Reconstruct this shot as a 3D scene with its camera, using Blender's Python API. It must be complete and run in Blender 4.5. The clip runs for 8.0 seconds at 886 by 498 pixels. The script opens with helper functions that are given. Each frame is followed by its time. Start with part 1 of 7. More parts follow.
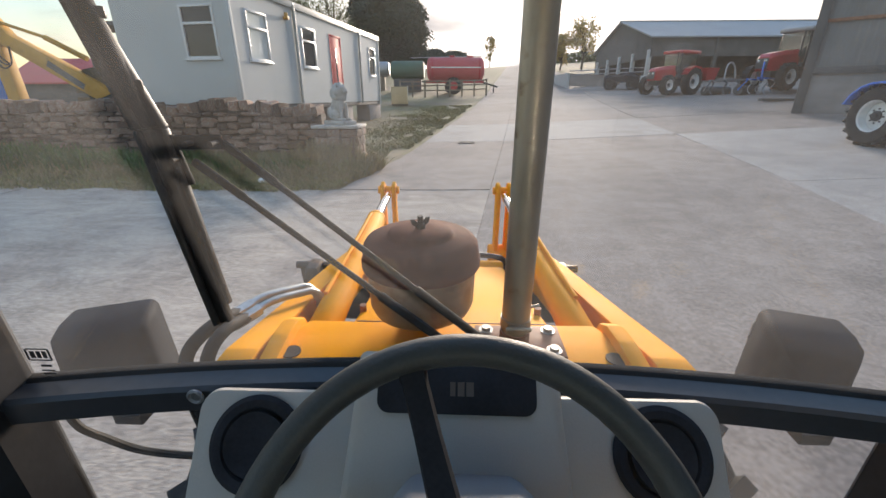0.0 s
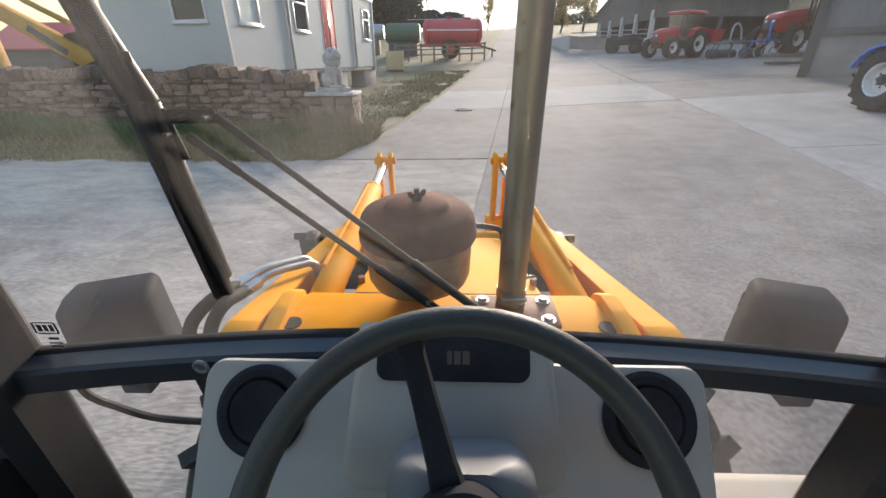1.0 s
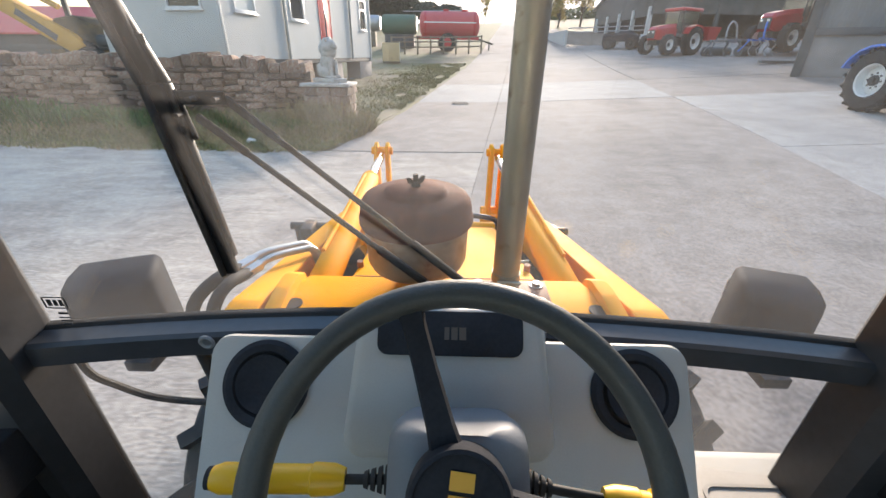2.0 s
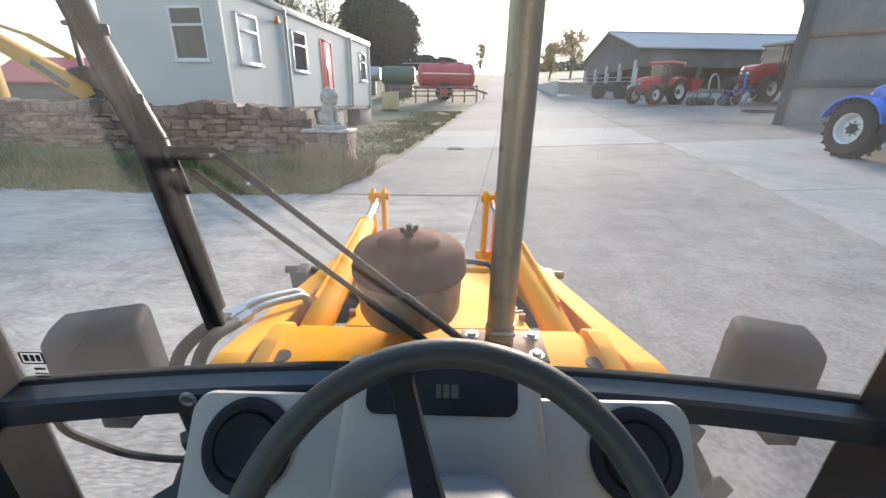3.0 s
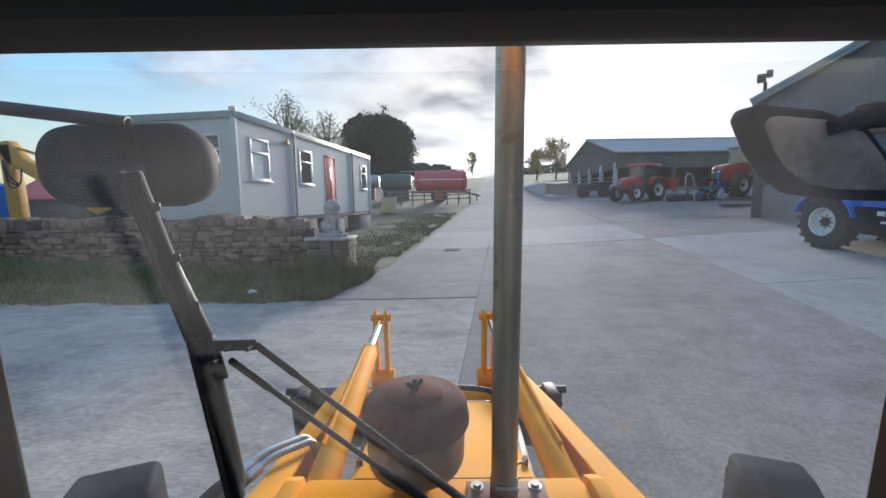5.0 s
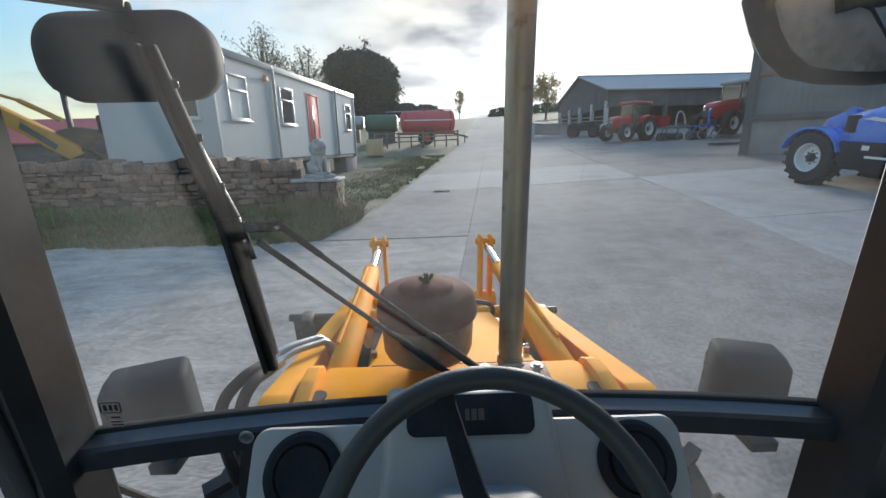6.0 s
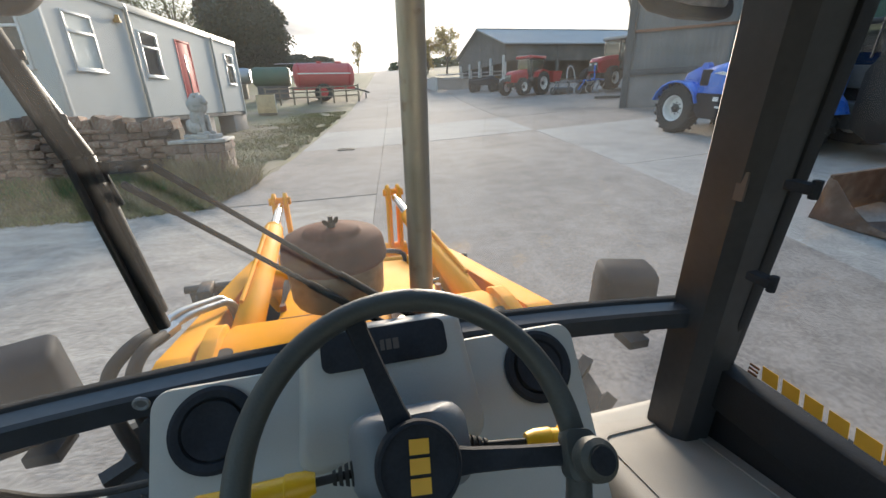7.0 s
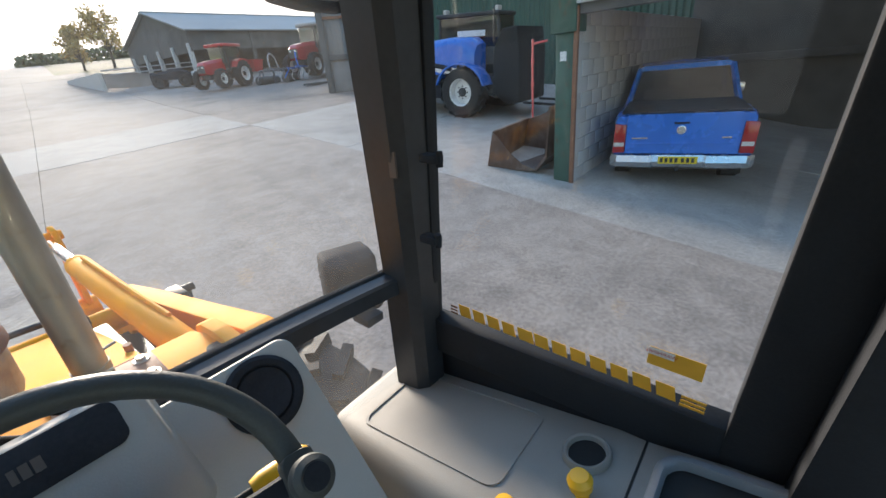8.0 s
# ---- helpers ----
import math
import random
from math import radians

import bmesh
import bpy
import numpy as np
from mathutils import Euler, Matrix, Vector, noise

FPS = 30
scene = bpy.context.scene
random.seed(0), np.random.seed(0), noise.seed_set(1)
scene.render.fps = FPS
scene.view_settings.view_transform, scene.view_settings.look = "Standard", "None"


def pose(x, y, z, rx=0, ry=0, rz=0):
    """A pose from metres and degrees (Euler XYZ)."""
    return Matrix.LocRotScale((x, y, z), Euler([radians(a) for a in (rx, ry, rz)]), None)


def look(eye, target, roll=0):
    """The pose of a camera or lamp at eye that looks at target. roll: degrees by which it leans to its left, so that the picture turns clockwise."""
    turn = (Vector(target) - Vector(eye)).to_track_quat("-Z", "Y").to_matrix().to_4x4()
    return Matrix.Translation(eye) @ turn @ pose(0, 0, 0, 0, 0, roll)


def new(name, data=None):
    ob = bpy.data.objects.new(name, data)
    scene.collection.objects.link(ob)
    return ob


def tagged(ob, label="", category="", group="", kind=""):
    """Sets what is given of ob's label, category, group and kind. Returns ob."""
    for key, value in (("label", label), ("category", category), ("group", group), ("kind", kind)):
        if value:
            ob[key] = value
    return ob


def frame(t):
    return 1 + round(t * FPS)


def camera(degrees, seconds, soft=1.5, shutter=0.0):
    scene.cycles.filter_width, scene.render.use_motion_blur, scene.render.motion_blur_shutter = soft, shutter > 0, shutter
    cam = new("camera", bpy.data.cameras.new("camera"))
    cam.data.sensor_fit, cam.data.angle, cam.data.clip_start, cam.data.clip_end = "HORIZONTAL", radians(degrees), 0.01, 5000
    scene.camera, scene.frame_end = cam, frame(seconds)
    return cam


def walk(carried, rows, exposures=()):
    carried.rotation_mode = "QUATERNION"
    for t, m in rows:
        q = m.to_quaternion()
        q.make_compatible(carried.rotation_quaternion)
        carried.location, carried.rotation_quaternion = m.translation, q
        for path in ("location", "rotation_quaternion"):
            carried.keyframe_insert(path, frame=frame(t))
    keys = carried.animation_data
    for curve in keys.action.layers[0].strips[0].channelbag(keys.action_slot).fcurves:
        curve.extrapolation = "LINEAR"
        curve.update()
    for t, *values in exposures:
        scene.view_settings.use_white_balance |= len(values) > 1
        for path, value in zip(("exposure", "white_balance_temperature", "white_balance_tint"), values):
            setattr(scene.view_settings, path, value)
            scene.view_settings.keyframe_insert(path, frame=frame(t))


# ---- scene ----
cam = camera(95.2, 8.0)
PATH = [
    (0, (-0.012, 0.016, 1.901), (-0.085, 1.886, 1.194), 0.0),
    (0.5, (-0.011, 0.018, 1.906), (-0.079, 1.868, 1.15), -0.1),
    (1, (-0.009, 0.011, 1.908), (-0.071, 1.823, 1.064), -0.3),
    (2.5, (-0.017, -0.029, 1.9), (-0.039, 1.771, 1.029), 1.2),
    (3, (-0.008, -0.009, 1.916), (-0.029, 1.871, 1.232), 1.0),
    (3.5, (0.004, -0.007, 1.941), (-0.021, 1.93, 1.443), 0.1),
    (4, (0.009, -0.003, 1.947), (-0.019, 1.97, 1.619), -0.7),
    (4.2, (0.004, -0.007, 1.974), (-0.025, 1.973, 1.697), -0.9),
    (5.3, (-0.024, -0.103, 2.071), (-0.03, 1.884, 1.844), -0.8),
    (5.5, (-0.034, -0.114, 2.036), (-0.032, 1.866, 1.751), -1.0),
    (6, (-0.062, -0.126, 1.969), (-0.023, 1.811, 1.473), -1.3),
    (6.5, (-0.082, -0.12, 1.935), (0.005, 1.76, 1.257), -1.8),
    (7, (-0.052, -0.14, 1.923), (0.398, 1.681, 1.227), -1.8),
    (7.5, (0.011, -0.166, 1.929), (1.079, 1.39, 1.269), -3.2),
    (8, (0.072, -0.175, 1.930), (1.446, 1.020, 1.115), -5.8),
]
EXPOSURES = [(0.0, 1.50, 7500, 18), (1.0, 1.62, 7500, 18), (2.5, 2.24, 7400, 17), (3.0, 1.99, 7150, 15), (3.5, 1.52, 6950, 14), (4.0, 1.20, 6650, 13), (5.5, 1.13, 6250, 12), (6.0, 1.22, 6450, 10), (6.5, 1.38, 6900, 11), (7.0, 1.68, 7400, 13), (8.0, 1.90, 7100, 14)]
walk(cam, [(t, look(eye, target, roll)) for t, eye, target, roll in PATH], EXPOSURES)

# ---- the lie of the land: a yard that climbs ahead and to the right ----
def soft_ramp(v, k):
    return k * math.log1p(math.exp(min(v / k, 50.0)))


def ground_z(x, y):
    cross = 0.05 * soft_ramp(min(x, 26.0) - 1.0, 1.0) * min(max((y + 1.0) / 9.0, 0.0), 1.0)
    dip = -0.05 * soft_ramp(min(x, 12.0) - 2.0, 1.0) * min(max((4.0 - y) / 5.0, 0.0), 1.0)
    return 0.045 * max(y, -40.0) + cross + dip + 0.06 * soft_ramp(y - 30.0, 4.0) - 0.12 * soft_ramp(y - 88.0, 6.0)


# ---- sky and sun ----
SUN_AZ, SUN_EL = 14.0, 11.0      # degrees right of straight ahead, degrees up
world = bpy.data.worlds.new("sky")
scene.world = world
world.use_nodes = True
wn, wl = world.node_tree.nodes, world.node_tree.links
wn.clear()
sky = wn.new("ShaderNodeTexSky")
sky.sky_type = "NISHITA"
sky.sun_disc = False
sky.sun_elevation = radians(SUN_EL)
sky.sun_rotation = radians(SUN_AZ)
sky.air_density, sky.dust_density, sky.ozone_density = 1.0, 0.8, 1.2
tc = wn.new("ShaderNodeTexCoord")
sep = wn.new("ShaderNodeSeparateXYZ")
wl.new(tc.outputs["Generated"], sep.inputs[0])
lift = wn.new("ShaderNodeMath"); lift.operation = "MAXIMUM"; lift.inputs[1].default_value = 0.0
wl.new(sep.outputs["Z"], lift.inputs[0])
den = wn.new("ShaderNodeMath"); den.operation = "ADD"; den.inputs[1].default_value = 0.16
wl.new(lift.outputs[0], den.inputs[0])
dx = wn.new("ShaderNodeMath"); dx.operation = "DIVIDE"
dy = wn.new("ShaderNodeMath"); dy.operation = "DIVIDE"
wl.new(sep.outputs["X"], dx.inputs[0]); wl.new(den.outputs[0], dx.inputs[1])
wl.new(sep.outputs["Y"], dy.inputs[0]); wl.new(den.outputs[0], dy.inputs[1])
comb = wn.new("ShaderNodeCombineXYZ")
wl.new(dx.outputs[0], comb.inputs[0]); wl.new(dy.outputs[0], comb.inputs[1])
cn = wn.new("ShaderNodeTexNoise")
cn.inputs["Scale"].default_value, cn.inputs["Detail"].default_value = 0.62, 9.0
cn.inputs["Roughness"].default_value, cn.inputs["Distortion"].default_value = 0.55, 0.3
wl.new(comb.outputs[0], cn.inputs["Vector"])
cover = wn.new("ShaderNodeValToRGB")
cover.color_ramp.elements[0].position, cover.color_ramp.elements[1].position = 0.46, 0.60
wl.new(cn.outputs["Fac"], cover.inputs[0])
cn2 = wn.new("ShaderNodeTexNoise")
cn2.inputs["Scale"].default_value, cn2.inputs["Detail"].default_value = 1.7, 6.0
wl.new(comb.outputs[0], cn2.inputs["Vector"])
ctone = wn.new("ShaderNodeValToRGB")
ctone.color_ramp.elements[0].position, ctone.color_ramp.elements[1].position = 0.40, 0.62
ctone.color_ramp.elements[0].color = (0.27, 0.29, 0.33, 1)
ctone.color_ramp.elements[1].color = (1.0, 0.97, 0.92, 1)
wl.new(cn2.outputs["Fac"], ctone.inputs[0])
# a thin high veil evens out the clear sky: bright parts are held back, dim ones lifted
bw = wn.new("ShaderNodeRGBToBW")
wl.new(sky.outputs[0], bw.inputs[0])
even = wn.new("ShaderNodeMath"); even.operation = "POWER"; even.inputs[1].default_value = -0.70
wl.new(bw.outputs[0], even.inputs[0])
veil = wn.new("ShaderNodeMixRGB"); veil.blend_type = "MULTIPLY"; veil.inputs[0].default_value = 1.0
wl.new(sky.outputs[0], veil.inputs[1]); wl.new(even.outputs[0], veil.inputs[2])
bw2 = wn.new("ShaderNodeRGBToBW")
wl.new(veil.outputs[0], bw2.inputs[0])
hue = wn.new("ShaderNodeHueSaturation")
hue.inputs["Saturation"].default_value, hue.inputs["Value"].default_value = 1.4, 0.92
wl.new(veil.outputs[0], hue.inputs["Color"])
# clouds take their light from the sky round them
cl = wn.new("ShaderNodeMath"); cl.operation = "MULTIPLY_ADD"; cl.inputs[1].default_value = 0.75; cl.inputs[2].default_value = 0.55
wl.new(bw2.outputs[0], cl.inputs[0])
cmul = wn.new("ShaderNodeMixRGB"); cmul.blend_type = "MULTIPLY"; cmul.inputs[0].default_value = 1.0
wl.new(ctone.outputs[0], cmul.inputs[1]); wl.new(cl.outputs[0], cmul.inputs[2])
cmix = wn.new("ShaderNodeMixRGB")
# the haze round the sun is white
whiten = wn.new("ShaderNodeMapRange")
whiten.inputs["From Min"].default_value, whiten.inputs["From Max"].default_value = 1.4, 2.1
wl.new(bw2.outputs[0], whiten.inputs[0])
glare = wn.new("ShaderNodeMixRGB")
wl.new(whiten.outputs[0], glare.inputs[0]); wl.new(hue.outputs[0], glare.inputs[1]); wl.new(bw2.outputs[0], glare.inputs[2])
wl.new(cover.outputs[0], cmix.inputs[0]); wl.new(glare.outputs[0], cmix.inputs[1]); wl.new(cmul.outputs[0], cmix.inputs[2])
gain = wn.new("ShaderNodeMixRGB"); gain.blend_type = "MULTIPLY"; gain.inputs[0].default_value = 1.0
gain.inputs[2].default_value = (2.1, 2.1, 2.1, 1)
wl.new(cmix.outputs[0], gain.inputs[1])
bg = wn.new("ShaderNodeBackground")
bg.inputs["Strength"].default_value = 0.13
wl.new(gain.outputs[0], bg.inputs[0])
wo = wn.new("ShaderNodeOutputWorld")
wl.new(bg.outputs[0], wo.inputs[0])

sun_data = bpy.data.lights.new("sun", "SUN")
sun_data.energy, sun_data.angle, sun_data.color = 3.5, radians(16.0), (1.0, 0.94, 0.85)
sun = new("sun", sun_data)
az, el = radians(SUN_AZ), radians(SUN_EL)
to_sun = Vector((math.sin(az) * math.cos(el), math.cos(az) * math.cos(el), math.sin(el)))
sun.matrix_world = look(to_sun * 60, (0, 0, 0))


# ---- materials ----
def mat(name, color, rough=0.6, metal=0.0, var=0.25, scale=6.0, fine=60.0, bump=0.15, spot=None, spot_at=0.62, spot_scale=3.0,
        island=False, rand=0.0, coat=0.0, stretch=(1, 1, 1), spec=0.5, grain=0.4):
    """A procedural surface: broad stains, fine grain, relief, an optional second colour in patches, and a shift from piece to piece."""
    m = bpy.data.materials.new(name)
    m.use_nodes = True
    n, l = m.node_tree.nodes, m.node_tree.links
    b = n["Principled BSDF"]
    b.inputs["Metallic"].default_value = metal
    b.inputs["Specular IOR Level"].default_value = spec
    if coat:
        b.inputs["Coat Weight"].default_value = coat
        b.inputs["Coat Roughness"].default_value = 0.15
    co = n.new("ShaderNodeTexCoord")
    mp = n.new("ShaderNodeMapping")
    mp.inputs["Scale"].default_value = stretch
    l.new(co.outputs["Object"], mp.inputs[0])
    big = n.new("ShaderNodeTexNoise")
    big.inputs["Scale"].default_value, big.inputs["Detail"].default_value, big.inputs["Roughness"].default_value = scale, 6.0, 0.6
    small = n.new("ShaderNodeTexNoise")
    small.inputs["Scale"].default_value, small.inputs["Detail"].default_value = fine, 4.0
    l.new(mp.outputs[0], big.inputs["Vector"]); l.new(mp.outputs[0], small.inputs["Vector"])
    mix = n.new("ShaderNodeMath"); mix.operation = "MULTIPLY_ADD"; mix.inputs[1].default_value = grain
    l.new(small.outputs["Fac"], mix.inputs[0]); l.new(big.outputs["Fac"], mix.inputs[2])
    mr = n.new("ShaderNodeMapRange")
    mr.inputs["From Min"].default_value, mr.inputs["From Max"].default_value = 0.25 + grain * 0.5, 0.75 + grain * 0.5
    mr.inputs["To Min"].default_value, mr.inputs["To Max"].default_value = 1.0 - var, 1.0 + var
    l.new(mix.outputs[0], mr.inputs[0])
    val = mr.outputs[0]
    if rand or island:
        src = n.new("ShaderNodeNewGeometry") if island else n.new("ShaderNodeObjectInfo")
        rr = n.new("ShaderNodeMapRange")
        rr.inputs["To Min"].default_value, rr.inputs["To Max"].default_value = 1.0 - rand, 1.0 + rand
        l.new(src.outputs["Random Per Island" if island else "Random"], rr.inputs[0])
        mm = n.new("ShaderNodeMath"); mm.operation = "MULTIPLY"
        l.new(val, mm.inputs[0]); l.new(rr.outputs[0], mm.inputs[1])
        val = mm.outputs[0]
    base = n.new("ShaderNodeRGB")
    base.outputs[0].default_value = (*color, 1)
    col = base.outputs[0]
    if spot:
        sn = n.new("ShaderNodeTexNoise")
        sn.inputs["Scale"].default_value, sn.inputs["Detail"].default_value, sn.inputs["Roughness"].default_value = spot_scale, 8.0, 0.7
        l.new(co.outputs["Object"], sn.inputs["Vector"])
        sr = n.new("ShaderNodeValToRGB")
        sr.color_ramp.elements[0].position, sr.color_ramp.elements[1].position = spot_at - 0.07, spot_at + 0.07
        l.new(sn.outputs["Fac"], sr.inputs[0])
        sm = n.new("ShaderNodeMixRGB")
        sm.inputs[2].default_value = (*spot, 1)
        l.new(sr.outputs[0], sm.inputs[0]); l.new(col, sm.inputs[1])
        col = sm.outputs[0]
    mu = n.new("ShaderNodeMixRGB"); mu.blend_type = "MULTIPLY"; mu.inputs[0].default_value = 1.0
    l.new(col, mu.inputs[1]); l.new(val, mu.inputs[2])
    l.new(mu.outputs[0], b.inputs["Base Color"])
    ro = n.new("ShaderNodeMapRange")
    ro.inputs["To Min"].default_value, ro.inputs["To Max"].default_value = max(rough - 0.12, 0.03), min(rough + 0.12, 1.0)
    l.new(big.outputs["Fac"], ro.inputs[0]); l.new(ro.outputs[0], b.inputs["Roughness"])
    if bump:
        bp = n.new("ShaderNodeBump")
        bp.inputs["Strength"].default_value, bp.inputs["Distance"].default_value = bump, 0.01
        l.new(mix.outputs[0], bp.inputs["Height"]); l.new(bp.outputs[0], b.inputs["Normal"])
    return m


def glass_mat(name, tint=(1, 1, 1), gloss=0.05, dust_glare=0.0):
    m = bpy.data.materials.new(name)
    m.use_nodes = True
    n, l = m.node_tree.nodes, m.node_tree.links
    n.clear()
    tr = n.new("ShaderNodeBsdfTransparent"); tr.inputs[0].default_value = (*tint, 1)
    gl = n.new("ShaderNodeBsdfGlossy"); gl.inputs["Roughness"].default_value = 0.02
    mx = n.new("ShaderNodeMixShader"); mx.inputs[0].default_value = gloss
    l.new(tr.outputs[0], mx.inputs[1]); l.new(gl.outputs[0], mx.inputs[2])
    last = mx
    if dust_glare:
        df = n.new("ShaderNodeBsdfTranslucent"); df.inputs[0].default_value = (0.80, 0.80, 0.80, 1)
        nz = n.new("ShaderNodeTexNoise"); nz.inputs["Scale"].default_value = 4.0; nz.inputs["Detail"].default_value = 8.0
        co = n.new("ShaderNodeTexCoord"); l.new(co.outputs["Object"], nz.inputs["Vector"])
        mr = n.new("ShaderNodeMapRange"); mr.inputs["From Min"].default_value = 0.35; mr.inputs["From Max"].default_value = 0.75
        mr.inputs["To Min"].default_value = dust_glare * 0.4; mr.inputs["To Max"].default_value = dust_glare * 1.6
        l.new(nz.outputs["Fac"], mr.inputs[0])
        m2 = n.new("ShaderNodeMixShader")
        l.new(mr.outputs[0], m2.inputs[0]); l.new(mx.outputs[0], m2.inputs[1]); l.new(df.outputs[0], m2.inputs[2])
        last = m2
    out = n.new("ShaderNodeOutputMaterial")
    l.new(last.outputs[0], out.inputs[0])
    return m


M = {}
M["concrete"] = mat("concrete", (0.335, 0.287, 0.252), 0.9, var=0.20, scale=3.2, fine=30, bump=0.16, spec=0.1, grain=1.4, spot=(0.265, 0.228, 0.202), spot_at=0.55, spot_scale=0.45, rand=0.06)
# lighter concrete tone, used on the bays to the left
M["concrete_worn"] = mat("concrete_worn", (0.45, 0.385, 0.325), 0.9, var=0.24, scale=2.6, fine=34, bump=0.22, spec=0.1, grain=1.4, spot=(0.33, 0.285, 0.25), spot_at=0.55, spot_scale=0.9, rand=0.03, stretch=(0.5, 1.6, 1))
M["concrete_pale"] = mat("concrete_pale", (0.42, 0.385, 0.35), 0.9, var=0.20, scale=3.2, fine=30, bump=0.16, spec=0.1, grain=1.4, spot=(0.34, 0.315, 0.285), spot_at=0.58, spot_scale=0.8, rand=0.05)
M["earth"] = mat("earth", (0.165, 0.150, 0.07), 0.95, var=0.35, scale=0.8, fine=30, bump=0.6, spot=(0.19, 0.15, 0.10), spot_at=0.54, spot_scale=0.35)
M["grass"] = mat("grass", (0.135, 0.155, 0.045), 0.8, var=0.3, scale=2.0, island=True, rand=0.45, bump=0, spot=(0.24, 0.20, 0.08), spot_at=0.55, spot_scale=1.2)
M["straw"] = mat("straw", (0.27, 0.215, 0.105), 0.85, var=0.2, island=True, rand=0.3, bump=0)
M["weed"] = mat("weed", (0.075, 0.14, 0.035), 0.75, var=0.25, island=True, rand=0.35, bump=0)
M["stone"] = mat("stone", (0.19, 0.104, 0.076), 0.92, var=0.4, scale=7, fine=60, bump=0.7, rand=0.55, spot=(0.19, 0.18, 0.145), spot_at=0.55, spot_scale=7)
M["mortar"] = mat("mortar", (0.085, 0.065, 0.052), 0.95, var=0.3, scale=8, bump=0.6)
M["statue"] = mat("statue", (0.42, 0.40, 0.37), 0.85, var=0.3, scale=12, fine=90, bump=0.5, spot=(0.26, 0.26, 0.23), spot_at=0.6, spot_scale=9)
M["cabin_white"] = mat("cabin_white", (0.47, 0.49, 0.485), 0.8, var=0.08, scale=0.9, fine=20, bump=0.05, spot=(0.42, 0.445, 0.435), spot_at=0.66, spot_scale=1.1)
M["upvc"] = mat("upvc", (0.60, 0.61, 0.61), 0.35, var=0.04, bump=0.0)
M["cabin_trim"] = mat("cabin_trim", (0.27, 0.30, 0.30), 0.5, var=0.15, bump=0.05)
M["felt"] = mat("felt", (0.25, 0.25, 0.235), 0.9, var=0.2, bump=0.2)
M["red_door"] = mat("red_door", (0.55, 0.022, 0.03), 0.7, var=0.1, bump=0.03)
M["dark_glass"] = mat("dark_glass", (0.03, 0.036, 0.04), 0.06, var=0.3, scale=1.5, bump=0.0)
M["blind"] = mat("blind", (0.50, 0.55, 0.54), 0.25, var=0.1, scale=2, bump=0.0)
M["yellow"] = mat("yellow_paint", (0.84, 0.33, 0.006), 0.72, var=0.14, scale=5, fine=120, bump=0.05, spec=0.12, spot=(0.62, 0.30, 0.03), spot_at=0.66, spot_scale=7)
M["yellow_old"] = mat("yellow_old", (0.52, 0.28, 0.05), 0.6, var=0.2, scale=3, bump=0.1, spot=(0.2, 0.10, 0.04), spot_at=0.66, spot_scale=5)
M["digger_body"] = mat("digger_body", (0.10, 0.075, 0.05), 0.85, var=0.35, scale=3, bump=0.3, spot=(0.17, 0.11, 0.05), spot_at=0.56, spot_scale=4)
M["yellow_plastic"] = mat("yellow_plastic", (0.86, 0.46, 0.02), 0.38, var=0.05, bump=0.02)
M["rust"] = mat("rust", (0.115, 0.045, 0.032), 0.85, var=0.35, scale=9, fine=160, bump=0.08, spec=0.08, spot=(0.16, 0.062, 0.042), spot_at=0.56, spot_scale=14)
M["rust_plate"] = mat("rust_plate", (0.27, 0.125, 0.075), 0.7, var=0.3, scale=14, bump=0.2, spot=(0.30, 0.16, 0.08), spot_at=0.6, spot_scale=25)
M["dirty_tin"] = mat("dirty_tin", (0.24, 0.20, 0.155), 0.5, 0.45, var=0.3, scale=10, fine=80, bump=0.15, spot=(0.16, 0.10, 0.065), spot_at=0.58, spot_scale=16)
M["exhaust"] = mat("exhaust_steel", (0.40, 0.36, 0.29), 0.40, 0.75, var=0.3, scale=6, fine=60, bump=0.12, stretch=(1, 1, 0.15), spot=(0.20, 0.13, 0.08), spot_at=0.64, spot_scale=18)
M["chrome"] = mat("chrome", (0.78, 0.78, 0.80), 0.12, 1.0, var=0.05, bump=0.0)
M["zinc"] = mat("zinc", (0.50, 0.49, 0.46), 0.42, 0.8, var=0.25, scale=20, bump=0.1)
M["black_paint"] = mat("black_paint", (0.032, 0.034, 0.038), 0.5, var=0.3, scale=8, bump=0.06, spot=(0.05, 0.045, 0.04), spot_at=0.68, spot_scale=12)
M["matt_black"] = mat("matt_black", (0.014, 0.015, 0.017), 0.7, var=0.3, scale=10, bump=0.08, spec=0.25)
M["bar_paint"] = mat("bar_paint", (0.038, 0.043, 0.052), 0.34, var=0.25, scale=8, bump=0.05)
M["black_plastic"] = mat("black_plastic", (0.030, 0.033, 0.040), 0.75, var=0.3, scale=14, fine=200, bump=0.12, spec=0.12, spot=(0.08, 0.078, 0.075), spot_at=0.74, spot_scale=26)
M["rubber"] = mat("rubber", (0.022, 0.022, 0.022), 0.75, var=0.3, scale=12, bump=0.2, spot=(0.07, 0.06, 0.05), spot_at=0.62, spot_scale=9)
M["grey_plastic"] = mat("grey_plastic", (0.42, 0.41, 0.38), 0.62, var=0.06, scale=5, fine=350, bump=0.10, spot=(0.39, 0.38, 0.35), spot_at=0.62, spot_scale=4)
# the dash's grey again, darkened in its colour for shade on the console
M["console_plastic"] = mat("console_plastic", (0.30, 0.29, 0.268), 0.6, var=0.06, scale=5, fine=350, bump=0.12, spec=0.3, spot=(0.265, 0.257, 0.236), spot_at=0.6, spot_scale=4)
